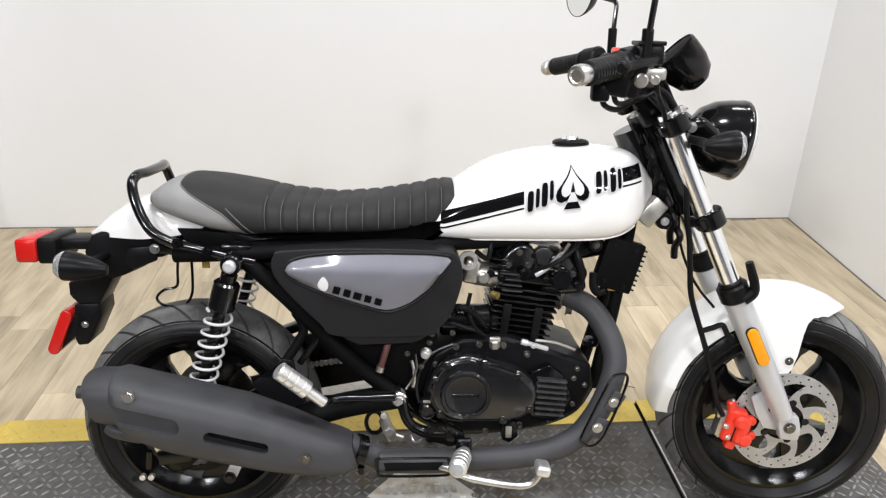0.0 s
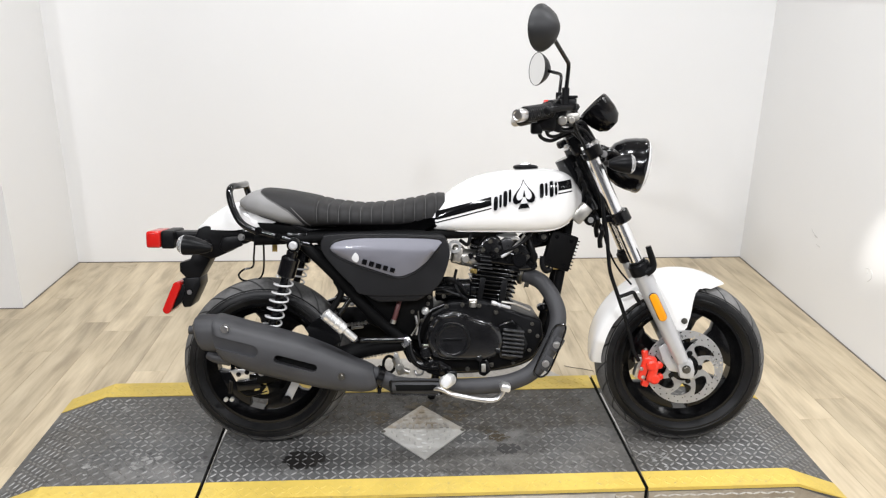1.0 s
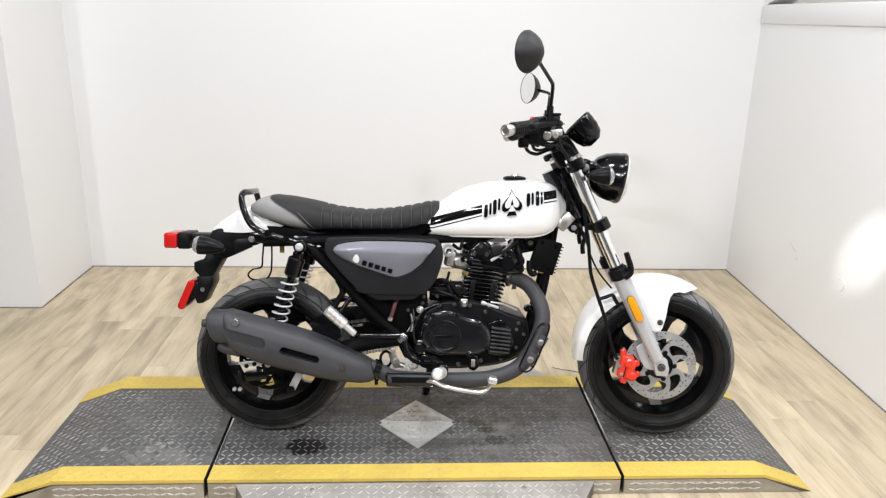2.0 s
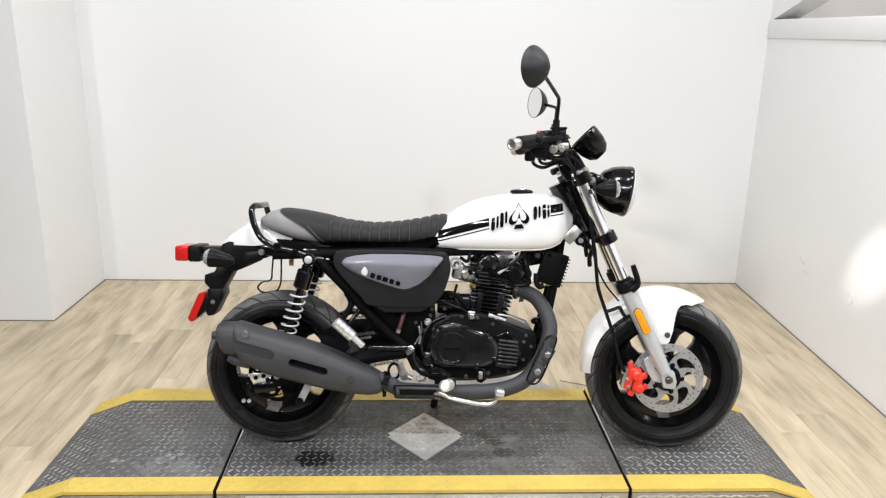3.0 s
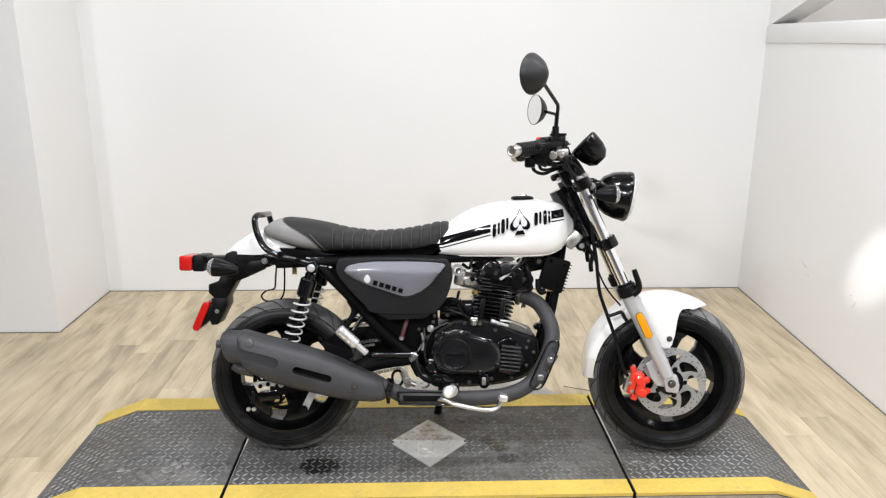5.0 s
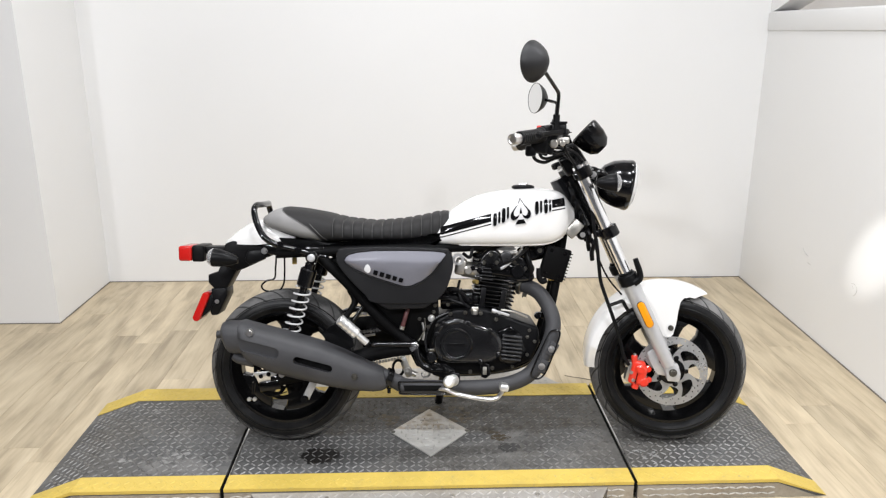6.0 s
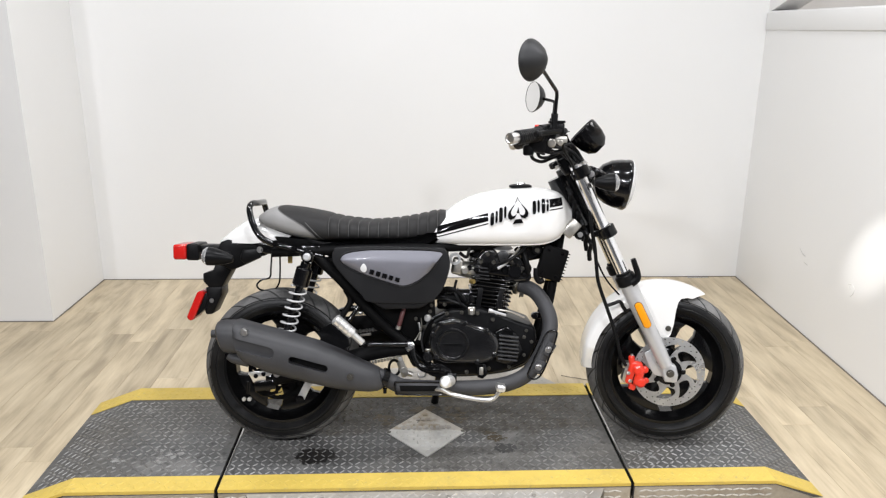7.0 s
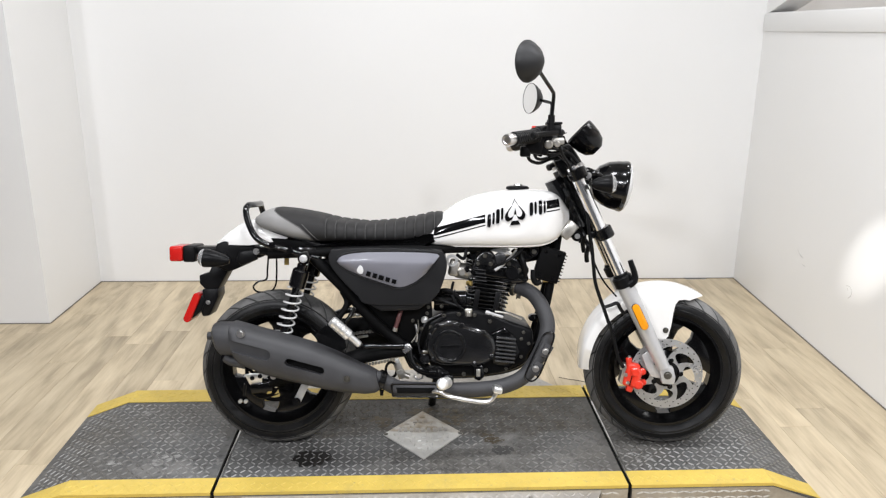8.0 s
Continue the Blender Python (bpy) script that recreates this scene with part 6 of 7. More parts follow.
# foot pegs, brake pedal, stand
a, b = Vector((-0.255, -0.227, 0.444)), Vector((-0.186, -0.207, 0.377))
d = (b - a).normalized()
peg = part("passenger_peg", join(rod(a, a + d * 0.068, 0.0152, 22, chamfer=0.003), *[rod(a + d * (0.002 + 0.0165 * k), a + d * (0.0165 + 0.0165 * k), 0.0163, 22, chamfer=0.001) for k in range(4)], rod(a + d * 0.066, b + d * 0.008, 0.010, 14)), BRIGHT, bike, "folded silver passenger foot peg", xf=off(0.005, -0.022))
part("peg_mount", tube([b + d * 0.004 + Vector((0.005, 0, -0.022)), (-0.172, -0.160, 0.3335), (-0.140, -0.150, 0.3315), (-0.097, -0.148, 0.3308), (-0.050, -0.145, 0.3312)], [0.011, 0.009, 0.0075, 0.0075, 0.0085], 14), BLACK, peg, "glossy black peg bar")
hang = part("peg_hanger", tube([(-0.042, -0.132, 0.335), (-0.036, -0.140, 0.305), (-0.022, -0.142, 0.282), (0.005, -0.142, 0.268), (0.04, -0.145, 0.268)], [0.012, 0.010, 0.010, 0.012, 0.014], 12), SATIN, bike, "black peg hanger", xf=off(0.004, -0.012))
part("hanger_plate", join(prism([(-0.004, 0.272), (0.018, 0.288), (0.046, 0.286), (0.074, 0.270), (0.082, 0.248), (0.05, 0.240), (0.01, 0.252)], -0.136, -0.150, 0.004), bolt((0.013, -0.151, 0.275), 0.008, 0.004), bolt((0.034, -0.151, 0.276), 0.008, 0.004)), SATIN, hang, xf=off(0.004, -0.012))
part("pivot_nut", join(rod((-0.046, -0.130, 0.334), (-0.046, -0.142, 0.334), 0.0145, 20, chamfer=0.004), bolt((-0.046, -0.142, 0.334), 0.0085, 0.006)), CHROME, bike, "bright swing arm pivot nut", xf=off(0.004, -0.012))
pa, pb = Vector((0.0775, -0.186, 0.2365)), Vector((0.0545, -0.300, 0.2605))
pd = (pb - pa).normalized()
fp = part("rider_peg", lathe([(0, 0), (0.012, 0), (0.012, 0.022)] + [(r, 0.022 + 0.0185 * k + e) for k in range(4) for r, e in ((0.0145, 0.0), (0.0168, 0.003), (0.0168, 0.014), (0.0145, 0.017))] + [(0.0145, 0.098), (0.011, 0.101), (0, 0.101)], 26, Matrix.Translation(pa) @ Vector((0, 1, 0)).rotation_difference(pd).to_matrix().to_4x4()), BRIGHT, bike, "ribbed silver rider foot peg")
part("peg_clevis", join(rod((0.078, -0.146, 0.232), (0.0775, -0.192, 0.2375), 0.011, 16, chamfer=0.003), box(0.030, 0.014, 0.030, Matrix.Translation((0.079, -0.158, 0.236)), 0.006, 3)), SATIN, fp, "black peg bracket")
part("brake_pedal", tube([(0.00, -0.175, 0.222), (0.04, -0.20, 0.228), (0.080, -0.218, 0.218), (0.158, -0.225, 0.206), (0.190, -0.228, 0.212), (0.206, -0.230, 0.236)], 0.0052, 12, flat=1.3), STEEL, bike, "polished brake pedal", xf=off(0.008, -0.015))
part("pedal_tip", box(0.026, 0.036, 0.020, Matrix.Translation((0.208, -0.232, 0.244)) @ Matrix.Rotation(0.2, 4, "Y"), 0.006, 3), BRIGHT, bike, xf=off(0.008, -0.015))
part("master_cylinder", join(rod((-0.078, -0.115, 0.285), (-0.060, -0.115, 0.240), 0.011, 18, chamfer=0.003), rod((-0.068, -0.118, 0.256), (-0.040, -0.118, 0.246), 0.008, 14), bolt((-0.066, -0.124, 0.262), 0.009, 0.008)), ZINC, bike, "silver rear brake cylinder", xf=off(0.004, -0.012))
part("brake_rod", rod((-0.03, -0.125, 0.300), (-0.012, -0.13, 0.258), 0.004, 10), STEEL, bike, xf=off(0.004, -0.012))
part("pedal_spring", tube([(-0.025, -0.12, 0.252), (-0.018, -0.125, 0.240), (-0.003, -0.13, 0.246), (0.0, -0.13, 0.262)], 0.003, 8), STEEL, bike, xf=off(0.004, -0.012))
part("side_stand", tube([(0.055, 0.10, 0.245), (0.045, 0.16, 0.16), (0.030, 0.225, 0.050), (0.028, 0.238, 0.034)], [0.013, 0.013, 0.013, 0.014], 12), BLACK, bike, "black side stand, folded down")
part("stand_foot", box(0.06, 0.035, 0.009, Matrix.Translation((0.030, 0.245, 0.0325)) @ Matrix.Rotation(radians(6.5), 4, "X"), 0.003), BLACK, bike)
part("belly_frame", tube([(0.345, -0.05, 0.325), (0.30, -0.06, 0.262), (0.20, -0.07, 0.236), (0.05, -0.08, 0.236), (-0.04, -0.09, 0.30)], 0.0125, 12), BLACK, bike)

# headlamp, clocks
def turned(profile, at, direction, seg=48, open_end=False):
    q = Vector((0, 1, 0)).rotation_difference(Vector(direction).normalized()).to_matrix().to_4x4()
    return lathe(profile, seg, Matrix.Translation(at) @ q, open_end=open_end)


HD = (0.987, 0, -0.16)
lampc = Vector((0.600, 0, 0.800))
hl = part("headlamp", turned([(0, -0.090), (0.028, -0.087), (0.050, -0.073), (0.066, -0.048), (0.0735, -0.020), (0.075, -0.004), (0.077, 0.0), (0.0775, 0.010), (0.075, 0.014), (0.0735, 0.012)], lampc, HD, open_end=True), BLACK, bike, "round glossy black headlamp", ST)
part("headlamp_glass", turned([(0, 0.034), (0.030, 0.032), (0.055, 0.0265), (0.071, 0.018), (0.0745, 0.010)], lampc, HD, open_end=True), GLASS, hl, "domed clear glass", ST)
part("reflector_bowl", turned([(0, -0.05), (0.03, -0.045), (0.060, -0.02), (0.073, 0.008)], lampc, HD, open_end=True), CHROME, hl, "", ST)
for s in (-1, 1):
    part("lamp_bracket", tube([(0.470, s * 0.098, 0.828), (0.492, s * 0.092, 0.838), (0.515, s * 0.085, 0.842), (0.545, s * 0.078, 0.82)], 0.008, 10, flat=1.4), SATIN, hl, "", ST)
    part("bracket_bolt", bolt((0.492, s * 0.103, 0.836), 0.007, 0.004, (0, s, 0)), STEEL, hl, "", ST)
GD = (-0.72, 0, 0.69)
gc = Vector((0.470, -0.005, 0.962))
gg = part("speedometer", turned([(0, -0.080), (0.020, -0.078), (0.036, -0.064), (0.044, -0.040), (0.047, -0.012), (0.047, 0.0), (0.044, 0.003), (0.041, -0.002), (0, -0.002)], gc, GD), SATIN, bike, "black bowl-shaped speedometer", ST)
part("dial_glass", turned([(0.041, 0.0), (0.03, 0.002), (0, 0.003)], gc, GD), MATTE, gg, "", ST)
for s in (-0.03, 0.03):
    part("clock_bracket", tube([(0.418, s, 0.948), (0.428, s, 0.925), (0.452, s, 0.900), (0.480, s, 0.858), (0.50, s, 0.838)], 0.008, 10), SATIN, bike, "black clock bracket", ST)
part("clock_bolt", bolt((0.420, -0.035, 0.955), 0.009, 0.006, (-0.3, 0, 1)), SATIN, bike, "", ST)

# handlebar and controls
BAR = [(0.425, 0.0, 0.905), (0.425, 0.055, 0.907), (0.408, 0.105, 0.925), (0.380, 0.160, 0.944), (0.340, 0.215, 0.945), (0.300, 0.262, 0.938), (0.272, 0.299, 0.933)]
bar = part("handlebar", tube([(x, -s, z + 0.005 * (s > 0.2)) for x, s, z in reversed(BAR[1:])] + [(x + 0.006 * (s > 0.2), s, z - 0.012 * (s > 0.2)) for x, s, z in BAR], 0.011, 16, 6), BLACK, bike, "black tubular handlebar with controls", ST)
part("bar_riser", join(box(0.055, 0.11, 0.05, Matrix.Translation((0.422, 0, 0.880)) @ Matrix.Rotation(radians(-20), 4, "Y"), 0.010, 3)), SATIN, bar, "", ST)
for s in (-0.032, 0.032):
    part("riser_bolt", join(bolt((0.410, s, 0.920), 0.006, 0.006, (-0.2, 0, 1)), bolt((0.440, s, 0.915), 0.006, 0.006, (-0.2, 0, 1))), STEEL, bar, "", ST)
for sg in (-1, 1):
    def on(u):
        dip = 0.015 if sg > 0 else -0.006
        p, q = Vector((0.332 + max(dip, 0) * 0.5, sg * 0.226, 0.944 - dip * 0.6)), Vector((0.262 + max(dip, 0) * 0.7, sg * 0.312, 0.931 - dip))
        return p + (q - p) * u
    ax = (on(1) - on(0)).normalized()
    L = (on(1) - on(0)).length
    gp = [(0, 0), (0.023, 0), (0.023, 0.004)] + [(r, L * (0.06 + 0.074 * k + e)) for k in range(11) for r, e in ((0.0178, 0.0), (0.0195, 0.006), (0.0195, 0.050), (0.0178, 0.056))] + [(0.0178, L * 0.88), (0, L * 0.88)]
    part("grip", lathe(gp, 28, Matrix.Translation(on(0)) @ Vector((0, 1, 0)).rotation_difference(ax).to_matrix().to_4x4()), RUBBER, bar, "black ribbed rubber grip", ST)
    part("bar_end", lathe([(0, 0.0), (0.0150, 0.0), (0.0150, 0.010), (0.0165, 0.012), (0.0165, 0.024), (0.0150, 0.0285), (0.011, 0.0295), (0.009, 0.0270), (0, 0.0270)], 28, Matrix.Translation(on(0.88)) @ Vector((0, 1, 0)).rotation_difference(ax).to_matrix().to_4x4()), STEEL, bar, "dull silver bar end weight", ST)
    part("switch_housing", join(rod(on(-0.42), on(-0.03), 0.026, 24, chamfer=0.004), box(0.044, 0.042, 0.068, Matrix.Translation(on(-0.18) + Vector((0.008, 0, -0.018))) @ Matrix.Rotation(0.3, 4, "Y"), 0.006, 3)), PLASTIC, bar, "black switch housing", ST)
    lv = [on(-0.35) + Vector((0.045, 0, 0.004)), on(-0.1) + Vector((0.055, 0, 0.008)), on(0.35) + Vector((0.058, 0, 0.010)), on(0.75) + Vector((0.056, 0, 0.010)), on(0.92) + Vector((0.058, 0, 0.010))]
    part("lever", join(tube(lv, [0.010, 0.008, 0.0065, 0.0065, 0.008], 12, flat=1.3), rod(lv[-1] - ax * 0.006, lv[-1] + ax * 0.008, 0.010, 16, chamfer=0.003)), PLASTIC if sg < 0 else SATIN, bar, "black hand lever", ST)
part("engine_stop_switch", box(0.014, 0.014, 0.014, Matrix.Translation((0.328, -0.214, 0.968)), 0.003), REDP, bar, "red switch", ST)
part("brake_reservoir", join(box(0.040, 0.060, 0.030, Matrix.Translation((0.382, -0.200, 0.964)), 0.004), box(0.044, 0.064, 0.007, Matrix.Translation((0.382, -0.200, 0.982)), 0.002)), PLASTIC, bar, "black brake fluid reservoir", ST)
part("reservoir_body", join(box(0.048, 0.034, 0.020, Matrix.Translation((0.388, -0.200, 0.934)), 0.005), rod((0.368, -0.218, 0.926), (0.368, -0.236, 0.924), 0.012, 16, chamfer=0.003), rod((0.392, -0.215, 0.926), (0.392, -0.228, 0.925), 0.008, 14, chamfer=0.002)), ZINC, bar, "silver brake cylinder", ST)
for pts in (((0.345, -0.225, 0.935), (0.352, -0.22, 0.905), (0.380, -0.19, 0.895), (0.415, -0.13, 0.900), (0.44, -0.07, 0.885)),
            ((0.352, -0.235, 0.93), (0.362, -0.22, 0.915), (0.392, -0.18, 0.912), (0.425, -0.11, 0.905), (0.445, -0.06, 0.86)),
            ((0.395, -0.21, 0.945), (0.405, -0.19, 0.905), (0.430, -0.14, 0.87), (0.450, -0.10, 0.83), (0.470, -0.09, 0.79)),
            ((0.340, 0.225, 0.935), (0.355, 0.21, 0.905), (0.395, 0.16, 0.895), (0.435, 0.09, 0.88), (0.445, 0.05, 0.82))):
    part("control_cable", tube(pts, 0.0042, 8, 6), PLASTIC, bar, "", ST)


def mirror(sg, head, radius, normal, stem):
    n = Vector(normal).normalized()
    st = part("mirror_stem", tube(stem, 0.0052, 10, straight=True), BLACK, bar, "black mirror stem", ST)
    part("mirror_shell", turned([(0, -0.046), (0.010, -0.045), (radius * 0.38, -0.039), (radius * 0.70, -0.026), (radius * 0.90, -0.012), (radius, -0.002), (radius, 0.0012), (radius * 0.975, 0.0016), (radius * 0.97, -0.001)], head, n), SHELL, st, "round black mirror shell", ST)
    part("mirror_glass", turned([(radius * 0.969, 0.0006), (radius * 0.6, 0.0012), (0, 0.0016)], head, n), MIRROR, st, "mirror glass", ST)
    part("stem_nut", rod(Vector(stem[0]) - Vector((0, 0, 0.03)), Vector(stem[0]) + Vector((0, 0, 0.025)), 0.0095, 12, chamfer=0.002), PLASTIC, st, "", ST)


mirror(-1, Vector((0.303, -0.330, 1.136)), 0.054, (-0.80, 0.58, 0.05), [(0.374, -0.225, 0.980), (0.378, -0.240, 1.052), (0.377, -0.244, 1.062), (0.371, -0.252, 1.070), (0.325, -0.32, 1.126)])
mirror(1, Vector((0.332, 0.325, 1.080)), 0.052, (-0.88, -0.44, 0.05), [(0.395, 0.225, 0.980), (0.402, 0.24, 1.050), (0.401, 0.246, 1.058), (0.396, 0.254, 1.062), (0.350, 0.315, 1.078)])

part("inner_mudguard", prism([(-0.175, 0.420), (-0.140, 0.450), (0.0, 0.455), (0.012, 0.30), (-0.005, 0.250), (-0.040, 0.250), (-0.080, 0.33), (-0.155, 0.365)], -0.055, 0.095, 0.006), MATTE, bike, "black inner mudguard", xf=off(0.003, -0.010))
part("ignition_coil", join(box(0.075, 0.05, 0.045, Matrix.Translation((0.322, -0.01, 0.590)) @ Matrix.Rotation(-0.2, 4, "Y"), 0.010, 3), rod((0.335, -0.035, 0.600), (0.335, -0.060, 0.602), 0.017, 20, chamfer=0.004)), BLACK, bike, "black ignition coil")
part("coil_terminal", bolt((0.335, -0.060, 0.602), 0.0055, 0.006), BOLT, bike)
part("air_valve", join(rod((0.300, -0.04, 0.548), (0.300, -0.07, 0.546), 0.019, 22, chamfer=0.005), tube([(0.300, -0.055, 0.558), (0.288, -0.06, 0.585), (0.272, -0.05, 0.606)], 0.008, 10)), BLACK, bike, "black air valve")
part("tank_bracket", prism([(0.135, 0.628), (0.20, 0.628), (0.215, 0.612), (0.19, 0.604), (0.15, 0.612)], -0.05, -0.045, 0.002), ALLOY, bike, "silver tank bracket", xf=off(0.05, -0.008))
part("inner_panel", prism([(-0.315, 0.590), (-0.05, 0.600), (0.02, 0.590), (0.03, 0.42), (0.0, 0.33), (-0.07, 0.338), (-0.16, 0.425)], -0.100, -0.060, 0.004), MATTE, bike, "black inner side panel", xf=off(0.001, -0.012))
part("chain_case", prism([(-0.285, 0.352), (-0.263, 0.368), (-0.166, 0.375), (-0.009, 0.375), (-0.009, 0.285), (-0.082, 0.272), (-0.215, 0.248), (-0.282, 0.262)], 0.078, 0.098, 0.004), MATTE, bike, "black chain case")
part("starter_motor", join(rod((0.035, -0.055, 0.452), (0.135, -0.055, 0.452), 0.031, 24, chamfer=0.005), rod((0.125, -0.055, 0.452), (0.150, -0.055, 0.452), 0.022, 20, chamfer=0.003)), BLACK, bike, "black starter motor")
part("vent_hose", tube([(0.045, -0.075, 0.478), (0.06, -0.09, 0.488), (0.08, -0.092, 0.487), (0.105, -0.09, 0.470), (0.118, -0.088, 0.452)], 0.0065, 10), PLASTIC, bike, "ribbed black hose")
for k in range(7):
    part("hose_bead", lathe([(0.0062, -0.002), (0.0082, -0.001), (0.0082, 0.001), (0.0062, 0.002)], 12, Matrix.Translation((0.052 + 0.0075 * k, -0.091, 0.4865 - 0.00035 * (k - 3) ** 2)) @ Matrix.Rotation(radians(90), 4, "Z"), closed=True), PLASTIC, bike)
part("clutch_cable", tube(((0.215, -0.115, 0.430), (0.25, -0.11, 0.424), (0.275, -0.105, 0.414), (0.295, -0.10, 0.404)), 0.0030, 8), ZINC, bike, "steel cable end")
for x, z in ((0.302, 0.372), (0.318, 0.338), (0.296, 0.298), (0.268, 0.282), (0.252, 0.262), (0.296, 0.352)):
    part("case_bolt", bolt((x, -0.100, z - 0.007), 0.004, 0.005), BOLT, bike)
part("case_rib", tube([(0.100, -0.136, 0.396), (0.135, -0.139, 0.387), (0.175, -0.139, 0.374), (0.203, -0.136, 0.352)], 0.004, 8), BLACK, bike, "raised casting edge")
part("case_rim", tube([(0.040, -0.1375, 0.282), (0.021, -0.1375, 0.318), (0.024, -0.1375, 0.356), (0.048, -0.1375, 0.388), (0.090, -0.1375, 0.396)], 0.0035, 8), BLACK, bike, "raised casting edge")

# cables and brackets crowded round the bars
for pts, r in ((((0.312, -0.205, 0.905), (0.318, -0.195, 0.882), (0.345, -0.17, 0.872), (0.375, -0.14, 0.882), (0.41, -0.09, 0.89)), 0.005), (((0.330, -0.21, 0.900), (0.338, -0.20, 0.886), (0.36, -0.17, 0.884), (0.395, -0.12, 0.895), (0.43, -0.08, 0.88)), 0.0045), (((0.35, -0.19, 0.915), (0.38, -0.16, 0.90), (0.41, -0.13, 0.905), (0.44, -0.10, 0.895), (0.47, -0.08, 0.86)), 0.0055), (((0.37, -0.17, 0.93), (0.40, -0.14, 0.915), (0.43, -0.10, 0.92), (0.452, -0.06, 0.90), (0.48, -0.05, 0.85)), 0.005), (((0.40, -0.12, 0.90), (0.43, -0.10, 0.875), (0.462, -0.075, 0.845), (0.47, -0.06, 0.80)), 0.006)):
    part("control_cable", tube(pts, r, 8, 6), PLASTIC, bar, "", ST)
part("throttle_cover", join(box(0.050, 0.030, 0.052, Matrix.Translation((0.330, -0.222, 0.925)) @ Matrix.Rotation(0.2, 4, "Y"), 0.009, 3), box(0.030, 0.024, 0.030, Matrix.Translation((0.305, -0.225, 0.905)), 0.006, 2)), PLASTIC, bar, "black throttle housing", ST)
part("bar_clamp", join(box(0.06, 0.10, 0.06, Matrix.Translation((0.432, -0.01, 0.862)) @ Matrix.Rotation(radians(-28), 4, "Y"), 0.010, 3)), SATIN, bike, "black steering head block", ST)
part("ignition_switch", rod((0.398, 0, 0.850), (0.390, 0, 0.868), 0.020, 24, chamfer=0.004), SATIN, bike, "ignition switch", ST)
for at, r, h in (((0.470, -0.103, 0.863), 0.010, 0.010), ((0.398, -0.06, 0.850), 0.007, 0.008), ((0.398, 0.06, 0.850), 0.007, 0.008)):
    part("clamp_nut", bolt(at, r, h, FD), STEEL, bike, "", ST)
part("silencer_hanger", join(prism([(-0.287, 0.378), (-0.273, 0.384), (-0.264, 0.368), (-0.262, 0.295), (-0.325, 0.310)], -0.128, -0.122, 0.002), bolt((-0.280, -0.128, 0.365), 0.007, 0.004)), SATIN, bike, "black silencer hanger plate")
part("frame_bolt", join(rod((-0.044, -0.105, 0.320), (-0.044, -0.140, 0.320), 0.0135, 20, chamfer=0.004), bolt((-0.044, -0.140, 0.320), 0.007, 0.004)), BRIGHT, bike, "silver pivot bolt")
part("mount_bolt", bolt((0.009, -0.105, 0.403), 0.0075, 0.006), ZINC, bike, "silver engine mount bolt")
links = []
for k in range(12):
    m = Matrix.Translation((-0.222 + 0.0098 * k, -0.004 * 0, 0.337 + 0.00135 * k)) @ Matrix.Rotation(radians(-8), 4, "Y")
    links.append(box(0.0085, 0.012, 0.009 if k % 2 else 0.011, m, 0.002, 1))
part("chain_run", join(*links), STEEL, bike, "dull steel drive chain")

# coil bracket, rocker side plate and breather beside the head
part("coil_bracket", prism([(0.272, 0.606), (0.296, 0.607), (0.308, 0.580), (0.3155, 0.552), (0.315, 0.522), (0.307, 0.511), (0.295, 0.514), (0.292, 0.545), (0.284, 0.565)], -0.048, -0.060, 0.003, 2), SATIN, bike, "black coil bracket")
part("bracket_pin", rod((0.306, -0.058, 0.524), (0.306, -0.070, 0.524), 0.011, 20, chamfer=0.003), CASE, bike)
part("rocker_plate", prism([(0.213, 0.556), (0.216, 0.590), (0.228, 0.599), (0.243, 0.597), (0.2525, 0.586), (0.250, 0.556)], -0.040, -0.0645, 0.004), FINS, head, "worn grey side plate")
part("breather_tube", tube([(0.216, -0.085, 0.549), (0.228, -0.087, 0.557), (0.243, -0.085, 0.569), (0.266, -0.078, 0.591)], 0.0042, 10), ALLOY, head, "silver breather tube")
for x0, z0 in ((0.153, 0.555), (0.154, 0.544), (0.156, 0.533), (0.157, 0.522)):
    part("head_fin", box(0.040, 0.012, 0.0030, Matrix.Translation((x0 + 0.016, -0.074, z0 - 0.006)) @ Matrix.Rotation(radians(6), 4, "Y"), 0.001, 1), FINS, head)
# lower run of the chain, its guide, and a cable loop under the swing arm
links = [box(0.0085, 0.012, 0.009 if k % 2 else 0.011, Matrix.Translation((-0.200 + 0.0098 * k, 0.085, 0.2145 + 0.0020 * k)) @ Matrix.Rotation(radians(-11.5), 4, "Y"), 0.002, 1) for k in range(13)]
part("chain_run", join(*links), STEEL, bike, "dull steel drive chain")
part("chain_guide", box(0.036, 0.010, 0.008, Matrix.Translation((-0.193, 0.072, 0.3135)) @ Matrix.Rotation(radians(-8), 4, "Y"), 0.002), ALLOY, bike, "pale chain guide block")
part("cable_loop", tube([(-0.0925 + 0.0165 * math.cos(q), -0.072, 0.2425 + 0.0235 * math.sin(q)) for q in (2 * math.pi * k / 10 for k in range(10))], 0.0042, 10, 4, closed=True), PLASTIC, bike, "black looped cable")
part("pedal_lever", prism([(-0.0775, 0.2905), (-0.068, 0.2915), (-0.056, 0.262), (-0.047, 0.238), (-0.055, 0.228), (-0.068, 0.240), (-0.074, 0.266)], -0.121, -0.127, 0.002), ZINC, bike, "grey steel brake lever arm")
part("lever_pin", bolt((-0.0725, -0.127, 0.283), 0.0045, 0.004), BRIGHT, bike)
part("neutral_switch", join(rod((0.0108, -0.100, 0.290), (0.0108, -0.128, 0.290), 0.0165, 22, chamfer=0.005), box(0.026, 0.020, 0.012, Matrix.Translation((0.0108, -0.116, 0.309)), 0.004)), CASE, bike, "black switch on the casing")
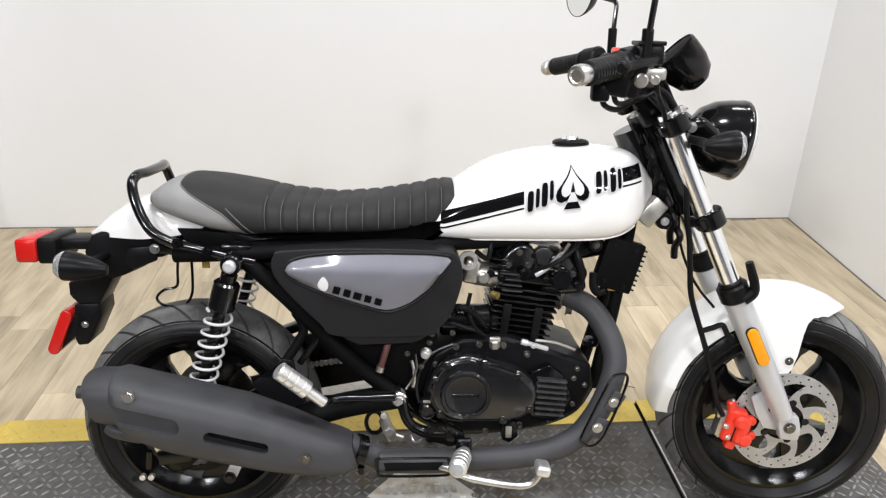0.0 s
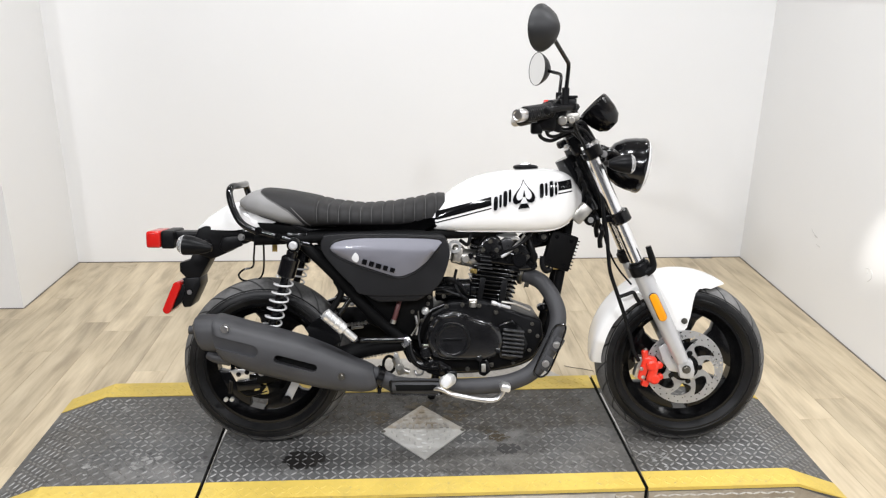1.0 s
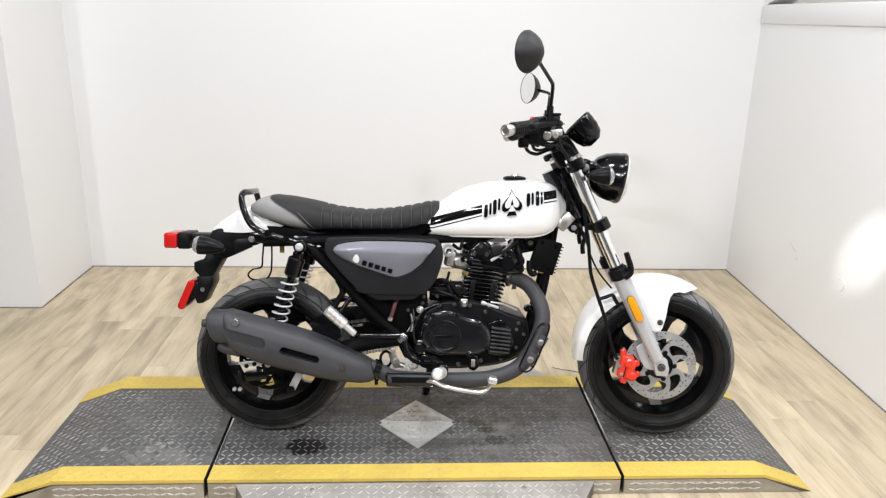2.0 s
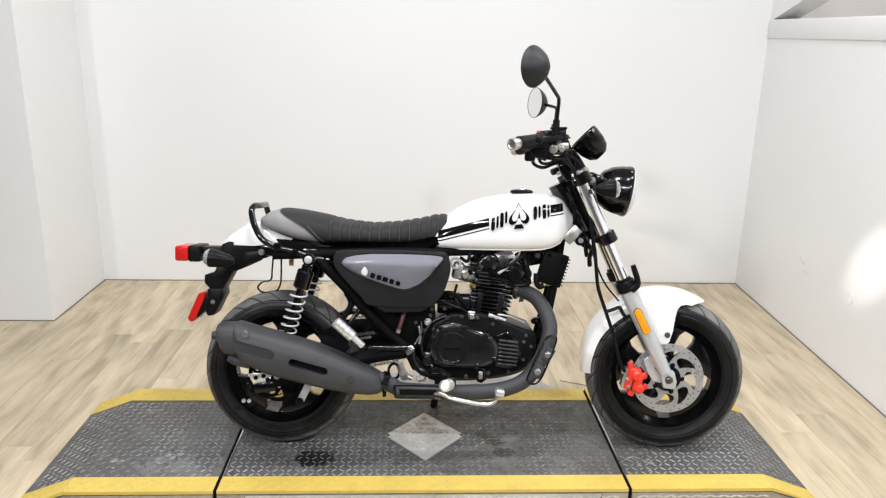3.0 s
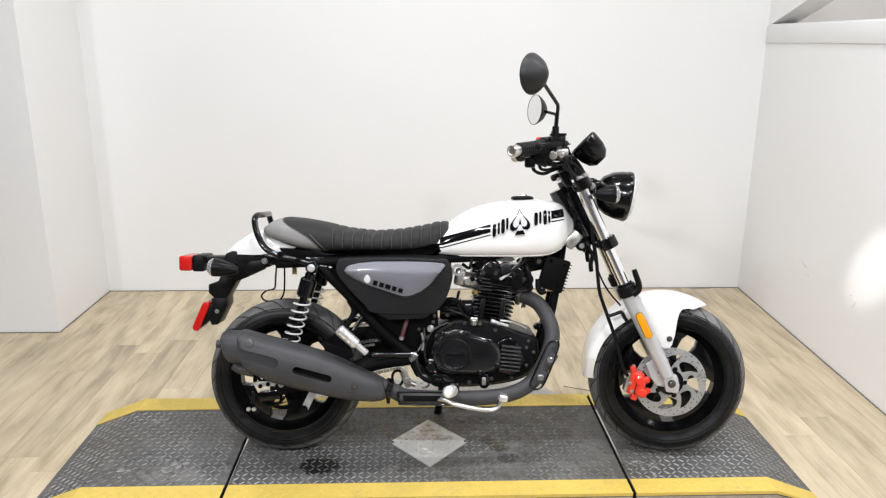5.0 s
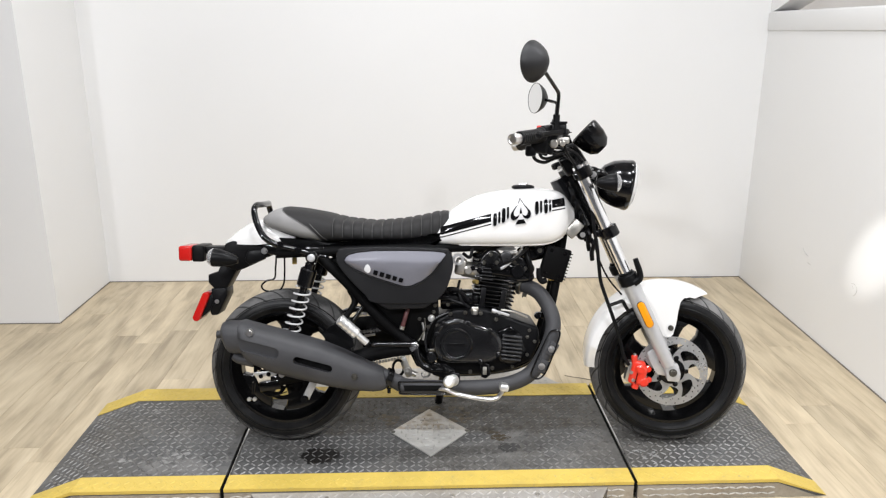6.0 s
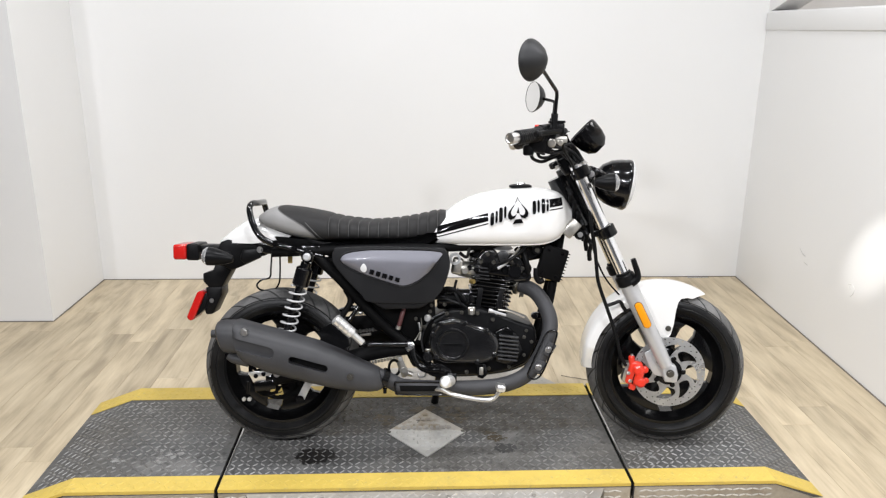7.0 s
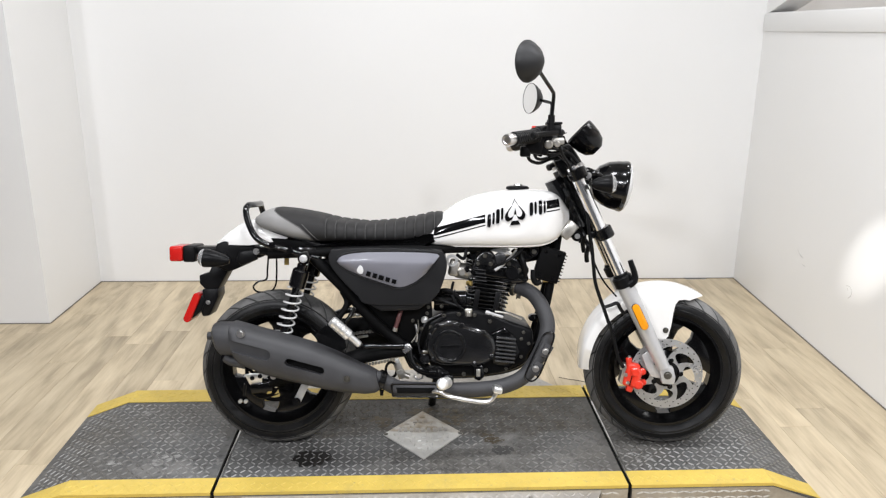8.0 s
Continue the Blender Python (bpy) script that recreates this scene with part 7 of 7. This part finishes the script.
part("switch_clip", box(0.016, 0.006, 0.005, Matrix.Translation((0.0108, -0.124, 0.3115)), 0.0015), ZINC, bike)
part("engine_nut", join(rod((0.007, -0.096, 0.4025), (0.007, -0.116, 0.4025), 0.0095, 18, chamfer=0.003), bolt((0.007, -0.116, 0.4025), 0.006, 0.004)), BRIGHT, bike, "bright engine nut")
part("kill_cable", tube([(-0.012, -0.118, 0.405), (-0.010, -0.122, 0.375), (-0.022, -0.124, 0.350), (-0.030, -0.126, 0.338)], 0.0022, 8), BOLT, bike, "thin steel cable")
part("case_seam", tube([(-0.004, -0.104, 0.300), (-0.010, -0.104, 0.335), (0.000, -0.104, 0.372), (0.022, -0.104, 0.402), (0.060, -0.104, 0.420)], 0.0028, 8), FINS, bike, "worn casing edge")
part("thin_frame_tube", rod((0.4065, 0.040, 0.520), (0.374, 0.045, 0.375), 0.0065, 12), MATTE, bike)
part("tube_lug", join(rod((0.331, -0.045, 0.402), (0.331, -0.066, 0.402), 0.010, 18, chamfer=0.003), box(0.026, 0.020, 0.020, Matrix.Translation((0.340, -0.050, 0.402)), 0.004)), SATIN, bike, "black frame lug")
part("loom_tail", tube([(0.334, -0.060, 0.548), (0.334, -0.062, 0.522), (0.343, -0.060, 0.508), (0.356, -0.058, 0.512)], 0.009, 12), PLASTIC, bike, "taped wiring end")

# ---- floor planks ----
PW, PL = 0.118, 0.92
plank_mesh = finish(box(PW - 0.0006, PL - 0.0006, 0.006, None, 0.0005, 1), "plank", WOOD, 0)
floor = tagged(new("floor", finish(box(7.2, 6.3, 0.004, Matrix.Translation((-0.65, -1.45, FLOOR - 0.0085))), "floor", JOINT, 0)), "pale oak-look vinyl plank floor", "floor", kind="structure")
# unseen dark strip added to cut brown bounce light on the bike
slab("floor_shop", (-4.2, -4.6, FLOOR - 0.004), (2.9, -1.30, FLOOR + 0.004), UNSEEN_DARK, "unseen dark floor in front of the plank bay, added to cut bounce", "floor")
rng = random.Random(11)
x = -4.26
while x < 2.80:
    x += PW
    end = BACK - 0.001 if x > LEFT - 0.04 else JUT + 0.02
    y = end + rng.random() * PL
    while y - PL < end and y > -1.32:
        top, low = min(y, end), max(y - PL, -1.34)
        y -= PL
        if top - low < 0.02:
            continue
        pl = new("plank", plank_mesh)
        pl.location = (x, (top + low) / 2, FLOOR - 0.003 + rng.uniform(-0.0001, 0.0001))
        pl.scale = (1, (top - low) / PL, 1)
        pl.parent = floor
